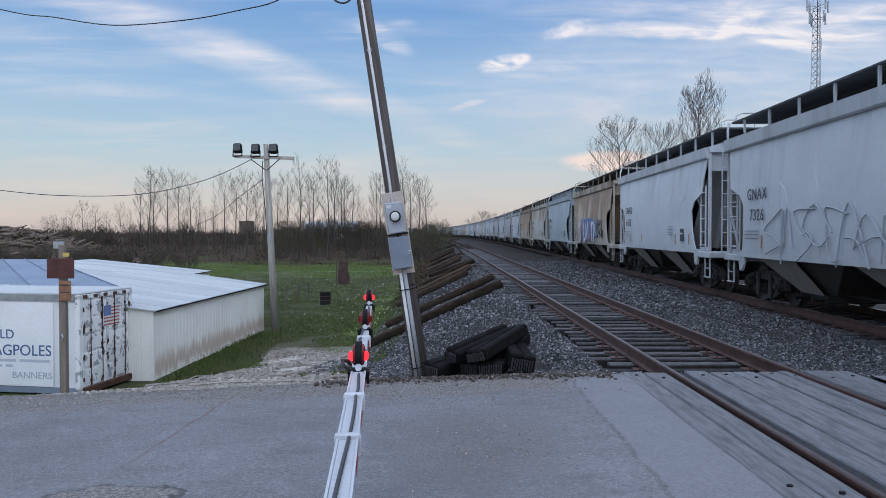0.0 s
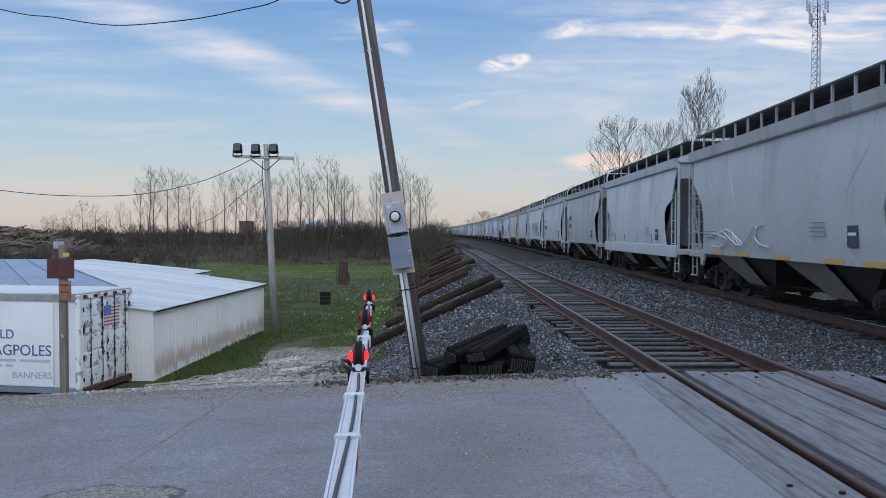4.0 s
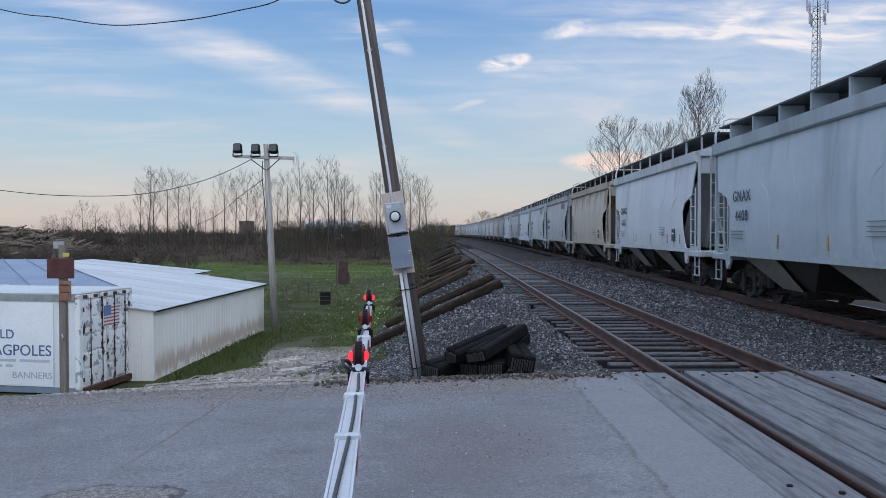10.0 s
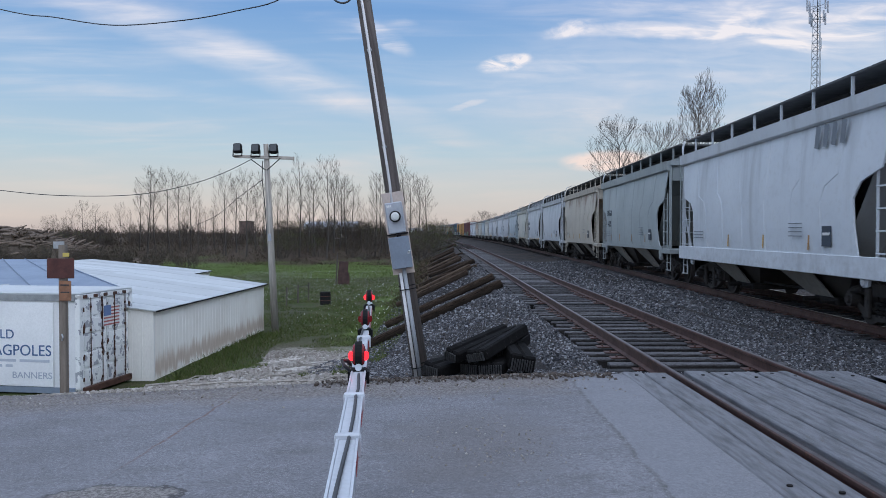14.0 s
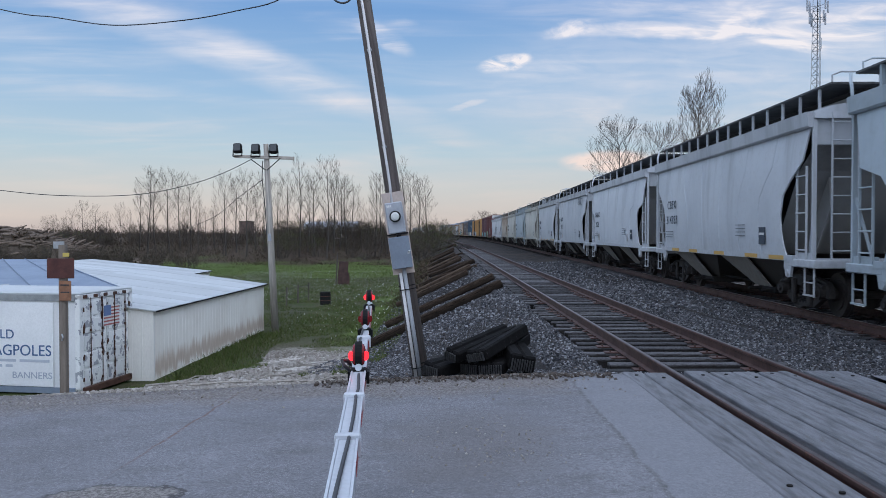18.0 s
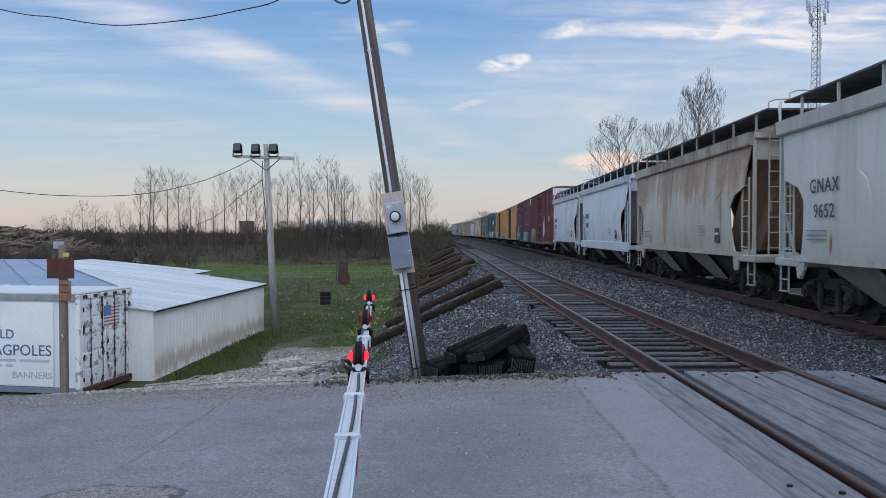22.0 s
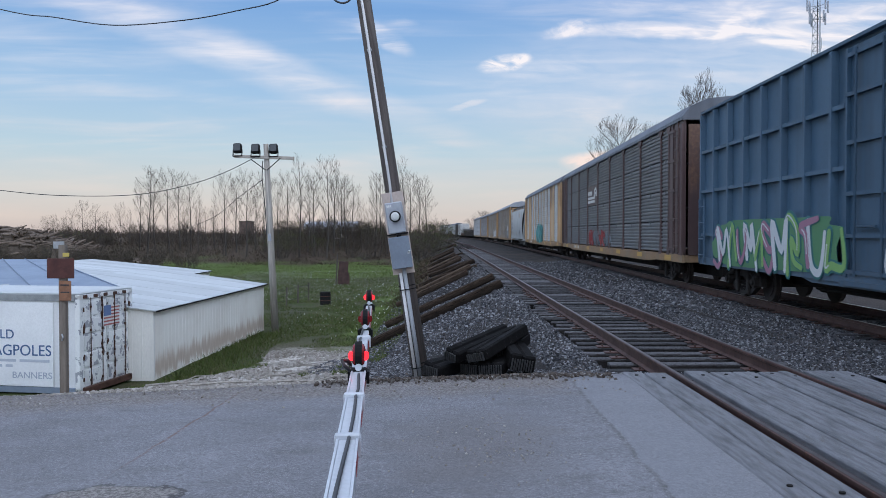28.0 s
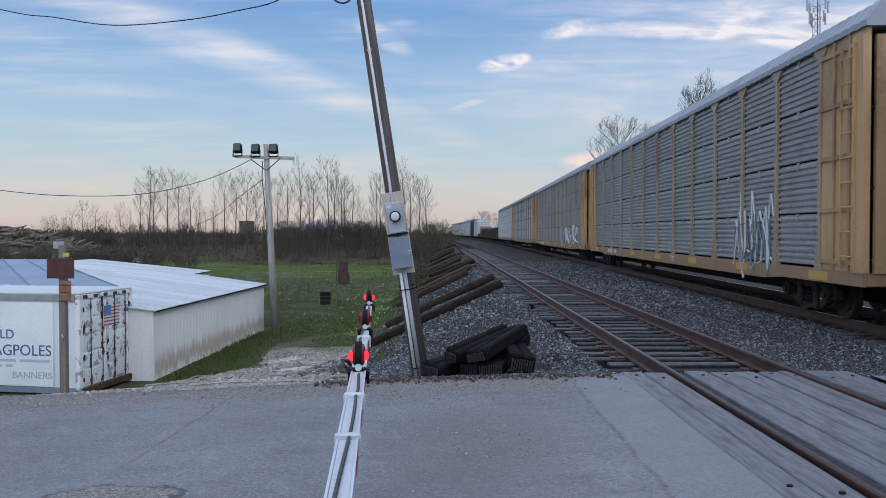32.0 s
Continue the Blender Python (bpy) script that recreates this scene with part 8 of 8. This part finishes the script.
def plant(name, kind, x, y, scale, turn, label, category, group, stretch=1.0):
    z = ground_z(x, y)
    m = Matrix.Translation((x, y, z)) @ Matrix.Rotation(turn, 4, "Z")
    ob = thing(name, label, category, m, group)
    ob.scale = (scale, scale, scale * stretch)
    for n, me in zip(("trunk", "branchwork", "crown"), kind):
        piece = part(n, me, None, ob)
        if n != "trunk":
            tagged(piece, kind="stuff")
    return ob


def build_woods():
    rng = random.Random(77)
    # slender bare trees on the bank: across, top and distance
    rows = [(262, 283, 116), (275, 292, 118), (247, 305, 120), (300, 292, 117), (318, 284, 120), (338, 300, 119), (350, 345, 117), (148, 346, 124), (170, 352, 128), (213, 356, 121), (228, 362, 124),
            (400, 292, 114), (418, 300, 118), (436, 285, 113), (452, 310, 120), (470, 300, 118), (492, 300, 113), (507, 290, 116), (530, 268, 112), (545, 296, 118), (556, 285, 114), (578, 270, 112), (590, 268, 117),
            (602, 300, 122), (613, 300, 116), (625, 312, 121), (664, 292, 114), (675, 300, 118), (686, 285, 116), (700, 300, 113), (716, 272, 112), (728, 290, 115), (742, 292, 113), (752, 318, 118),
            (380, 350, 122), (365, 360, 121), (640, 350, 122), (95, 375, 135), (115, 380, 138), (190, 372, 132)]
    for i, (u, v, y) in enumerate(rows):
        x = (u - 784) * y / 1400
        top = EYE - (v - 412.4) * y / 1400
        s = (top - ground_z(x, y)) / 10.1
        plant("tree", TREES[i % 4], x, y, s * (0.95 if i % 3 else 1.0), rng.uniform(0, 6.28), "slender bare spring tree on the brushy bank", "tree", "bare trees", 1.0)
    # saplings in the thicket
    for i in range(64):
        u, y = rng.uniform(-40, 768), rng.uniform(108, 142)
        x = (u - 784) * y / 1400
        plant("tree", TREES[i % 4], x, y, rng.uniform(0.28, 0.62), rng.uniform(0, 6.28), "thin bare sapling in the brown thicket", "tree", "bare trees", rng.uniform(0.85, 1.15))
    # trees behind the train
    for u, v, y, k in ((1094, 206, 78, 0), (1168, 214, 84, 0), (1244, 128, 76, 1)):
        x = (u - 784) * y / 1400
        top = EYE - (v - 412.4) * y / 1400
        s = (top - ground_z(x, y)) / 10.1
        plant("tree", WIDE[k], x, y, s, rng.uniform(0, 6.28), "spreading bare tree behind the railway", "tree", "bare trees")
    for u, v, y in ((832, 372, 290), (848, 374, 300), (880, 375, 280), (862, 384, 310), (815, 386, 320)):
        x = (u - 784) * y / 1400 + 4
        s = (EYE - (v - 412.4) * y / 1400 - ground_z(x, y)) / 10.1
        plant("tree", WIDE[2], x, y, s, rng.uniform(0, 6.28), "distant bare spreading tree", "tree", "bare trees")
    # thicket
    for i in range(150):
        y = rng.uniform(128, 148)
        u = rng.uniform(-60, 770)
        x = (u - 784) * y / 1400
        kind = BUSHES[2] if rng.random() < 0.55 else BUSHES[0] if rng.random() < 0.75 else BUSHES[1]
        tall = rng.uniform(0.35, 1.55) * (1.0 if kind is not BUSHES[1] else 0.9)
        plant("bush", kind, x, y, tall, rng.uniform(0, 6.28), "tangled bare brown bush in the thicket" if kind is not BUSHES[1] else "bush with young green leaves", "bush", "bushes", rng.uniform(0.8, 1.1))
    for u, y, s, k in ((488, 108, 1.7, 1), (505, 111, 1.5, 1), (560, 113, 1.3, 1), (620, 112, 1.3, 0), (645, 110, 1.5, 2), (663, 112, 1.6, 0), (735, 104, 1.8, 0), (752, 100, 1.7, 1), (765, 104, 1.9, 1), (776, 108, 1.8, 2), (745, 96, 1.2, 2), (760, 112, 2.0, 0), (770, 118, 2.0, 1), (781, 128, 1.9, 0), (700, 112, 1.5, 2)):
        plant("bush", BUSHES[k], (u - 784) * y / 1400, y, s, rng.uniform(0, 6.28), "tall bush with opening buds beside the track", "bush", "bushes")
    for i in range(46):
        u, y = rng.uniform(-50, 345), rng.uniform(88, 99)
        plant("bush", BUSHES[2 if i % 4 else 0], (u - 784) * y / 1400, y, rng.uniform(0.55, 1.25), rng.uniform(0, 6.28), "bare brown bush before the heap of logs", "bush", "bushes", rng.uniform(0.8, 1.2))
    for i in range(22):
        u, y = 500 + 9 * i, 126 + 6 * rng.random()
        plant("bush", BUSHES[(0, 2, 1)[i % 3]], (u - 784) * y / 1400, y, rng.uniform(1.5, 1.95), rng.uniform(0, 6.28), "tall tangled bush with a few blossoms", "bush", "bushes")
    # dense brush that closes the bank
    nr = np.random.default_rng(19)
    pts, hs = [], []
    for i in range(17000):
        y = nr.uniform(116, 150)
        u = nr.uniform(-80, 770)
        x = (u - 784) * y / 1400
        clump = noise.noise((u * 0.03, y * 0.09, 3.0)) + 0.5 * noise.noise((u * 0.11, y * 0.2, 6.0))
        top = 1.5 + 3.0 * clump + (1.2 if 480 < u < 700 else 0.0)
        if clump < -0.1 and nr.random() < 0.75:
            continue
        # arching stems, rooted low or springing from other stems
        pts.append((x, y, ground_z(x, y) - 0.05 + max(0.0, top) * 0.55 * nr.random() ** 2))
        hs.append(max(0.4, top) * nr.uniform(0.25, 0.75))
    blades("brush", np.array(pts), np.array(hs), 0.024, BRUSH, "dense brown bare brush on the bank", "brush", 15, 0.85)
    # far woods round the horizon
    g = Geo()
    for i in range(2600):
        y = rng.uniform(260, 520)
        u = rng.uniform(-900, 800) if i % 3 else rng.uniform(820, 2600)
        x = (u - 784) * y / 1400
        h = rng.uniform(1.5, 8.5) * (0.6 + 0.5 * noise.noise((u * 0.02, 0.0, 7.0))) * y / 340 * (0.75 if u < 800 else 1.0)
        z = ground_z(x, y)
        p = Vector((x, y, z))
        for _ in range(3):
            tip = p + Vector((rng.gauss(0, h * 0.25), 0, h * rng.uniform(0.6, 1.0)))
            g.tube([p, p.lerp(tip, 0.6) + Vector((rng.gauss(0, 0.2), 0, 0)), tip], [0.22, 0.16, 0.06], 3, False)
    tagged(part("distant_woods", g, BRUSH), "brown line of bare distant woods", "woods", kind="stuff")


build_stones()
build_grass()
build_woods()


# ---------------------------------------------------------------- far structures
def build_tower():
    x, y = (1443 - 784) * 150 / 1400, 150
    tower = thing("radio_tower", "steel lattice radio tower with antennas", "radio tower", pose(x, y, -2.5, 0, 0, 12))
    h = 49.0
    def leg(i, z):
        w = 2.1 - 1.1 * z / h
        a = 2 * math.pi * i / 3 + 0.3
        return Vector((w * 0.75 * math.cos(a), w * 0.75 * math.sin(a), z))
    for i in range(3):
        part("leg", Geo().tube([leg(i, 0), leg(i, h)], 0.06, 6), GALV, tower)
    for i in range(3):
        g = Geo()
        z = 1.0
        while z < h - 1.6:
            a, b = leg(i, z), leg((i + 1) % 3, z + 1.5)
            c, d = leg((i + 1) % 3, z), leg(i, z + 1.5)
            g.tube([a, b], 0.035, 4, False).tube([c, d], 0.035, 4, False).tube([a, c], 0.03, 4, False)
            z += 1.5
        part("lattice", g, GALV, tower, "crossed steel bracing")
    part("cable_run", Geo().box(-0.05, 0.05, -0.05, 0.05, 0, h - 1), STEEL_DARK, tower)
    for z, r in ((44.5, 1.7), (46.8, 2.2)):
        mount = part("antenna_mount", Geo().tube([(-r, 0, z), (r, 0, z)], 0.05, 5).tube([(0, -r, z), (0, r, z)], 0.05, 5), GALV, tower)
        for sx, sy in ((-1, 0), (1, 0), (0, -1), (0, 1), (-0.5, 0.4)):
            part("antenna", Geo().soft_box(sx * r - 0.14, sx * r + 0.14, sy * r - 0.1, sy * r + 0.1, z - 1.0, z + 1.2, 0.03), METER_GREY, mount, "panel antenna")
    part("antenna", Geo().tube([(0.9, 0, 39), (0.9, 0, 41)], 0.06, 6).tube([(-0.9, 0, 38.5), (-0.9, 0, 40)], 0.06, 6).tube([(-0.9, 0, 39), (0.9, 0, 39.5)], 0.04, 5), GALV, tower)


build_tower()


def build_far_things():
    hall = thing("warehouse", "long white warehouse far behind the trees", "warehouse", pose(-35.5, 258, -1.6))
    part("wall", ribbed_wall(-10, 0, 7, 0, 0, 5.2, 1.0), SHED_WALL, hall)
    part("wall", ribbed_wall(7, 0, 7, 12, 0, 5.2, 1.0), SHED_WALL, hall)
    part("roof", Geo().slab([(-0.4, 5.1), (6, 6.9), (12.4, 5.1), (12.4, 5.25), (6, 7.05), (-0.4, 5.25)], 0, -10.3, 7.3), coat("dull_lavender_roof", (0.46, 0.48, 0.56), 0.6, 0, 0.9, 0.3, 8), hall, "pale low roof")
    hut = thing("lookout_hut", "small brown hut raised on posts among trees", "hut", pose((437 - 784) * 150 / 1400, 150, ground_z(-37, 150)))
    part("cabin", Geo().soft_box(-1.2, 1.2, -1, 1, 1.7, 3.9, 0.05), coat("brown_boards", (0.20, 0.14, 0.115), 0.9), hut)
    part("roof", Geo().slab([(-1.4, 3.9), (1.4, 3.9), (1.1, 4.1), (-1.1, 4.1)], 1, -1.15, 1.15), POLE_DARK, hut)
    for sx in (-1, 1):
        for sy in (-1, 1):
            part("leg", Geo().box(sx - 0.08, sx + 0.08, sy * 0.85 - 0.08, sy * 0.85 + 0.08, -0.3, 1.75), POLE_DARK, hut)
    # heap of felled logs at the edge of the field
    pile = thing("log_pile", "long heap of weathered logs and branches", "log pile", pose(-52, 100, ground_z(-52, 100) + 0.4))
    rng = random.Random(6)
    logs = []
    for i in range(4):
        me = Geo().tube([(-1.9, 0, 0), (-0.6, rng.uniform(-0.25, 0.25), 0.15), (0.8, rng.uniform(-0.25, 0.25), 0), (2.0, 0, 0.2)], [0.17, 0.15, 0.12, 0.06], 8).mesh("log")
        me.materials.append(coat("dead_log", (0.19, 0.145, 0.115), 0.9, 0, 0.5, 3, 20, 0.6, 0.02) if i == 0 else logs[0].materials[0])
        logs.append(me)
    for i in range(220):
        x = rng.uniform(-13, 16)
        y = -abs(rng.gauss(0, 2.6))
        top = 4.2 * max(0.02, 1 - ((x + 3) / 14) ** 2) * max(0.02, 1 - (y / 5.2) ** 2)
        part("log", rng.choice(logs), None, pile, at=pose(x, y, max(0.1, rng.uniform(0.80, 1.04) * top), 0, rng.uniform(-16, 16), rng.uniform(-75, 75)))
    mound = Geo()
    rows = []
    for j in range(9):
        y = -5 + 10 * j / 8
        rows.append([(x, y, 4.2 * max(0.0, 1 - ((x + 3) / 14) ** 2) * max(0.0, 1 - (y / 5.2) ** 2) + 0.5 * noise.noise((x, y, 1)) - 0.15) for x in np.arange(-17, 12, 1.0)])
    mound.sweep(rows, closed=False, caps=False)
    part("mound", mound, coat("brush_soil", (0.11, 0.085, 0.065), 0.95, 0, 0.5, 2, 12, 0.8, 0.05), pile, "brown heap of earth and twigs")


build_far_things()


motions()
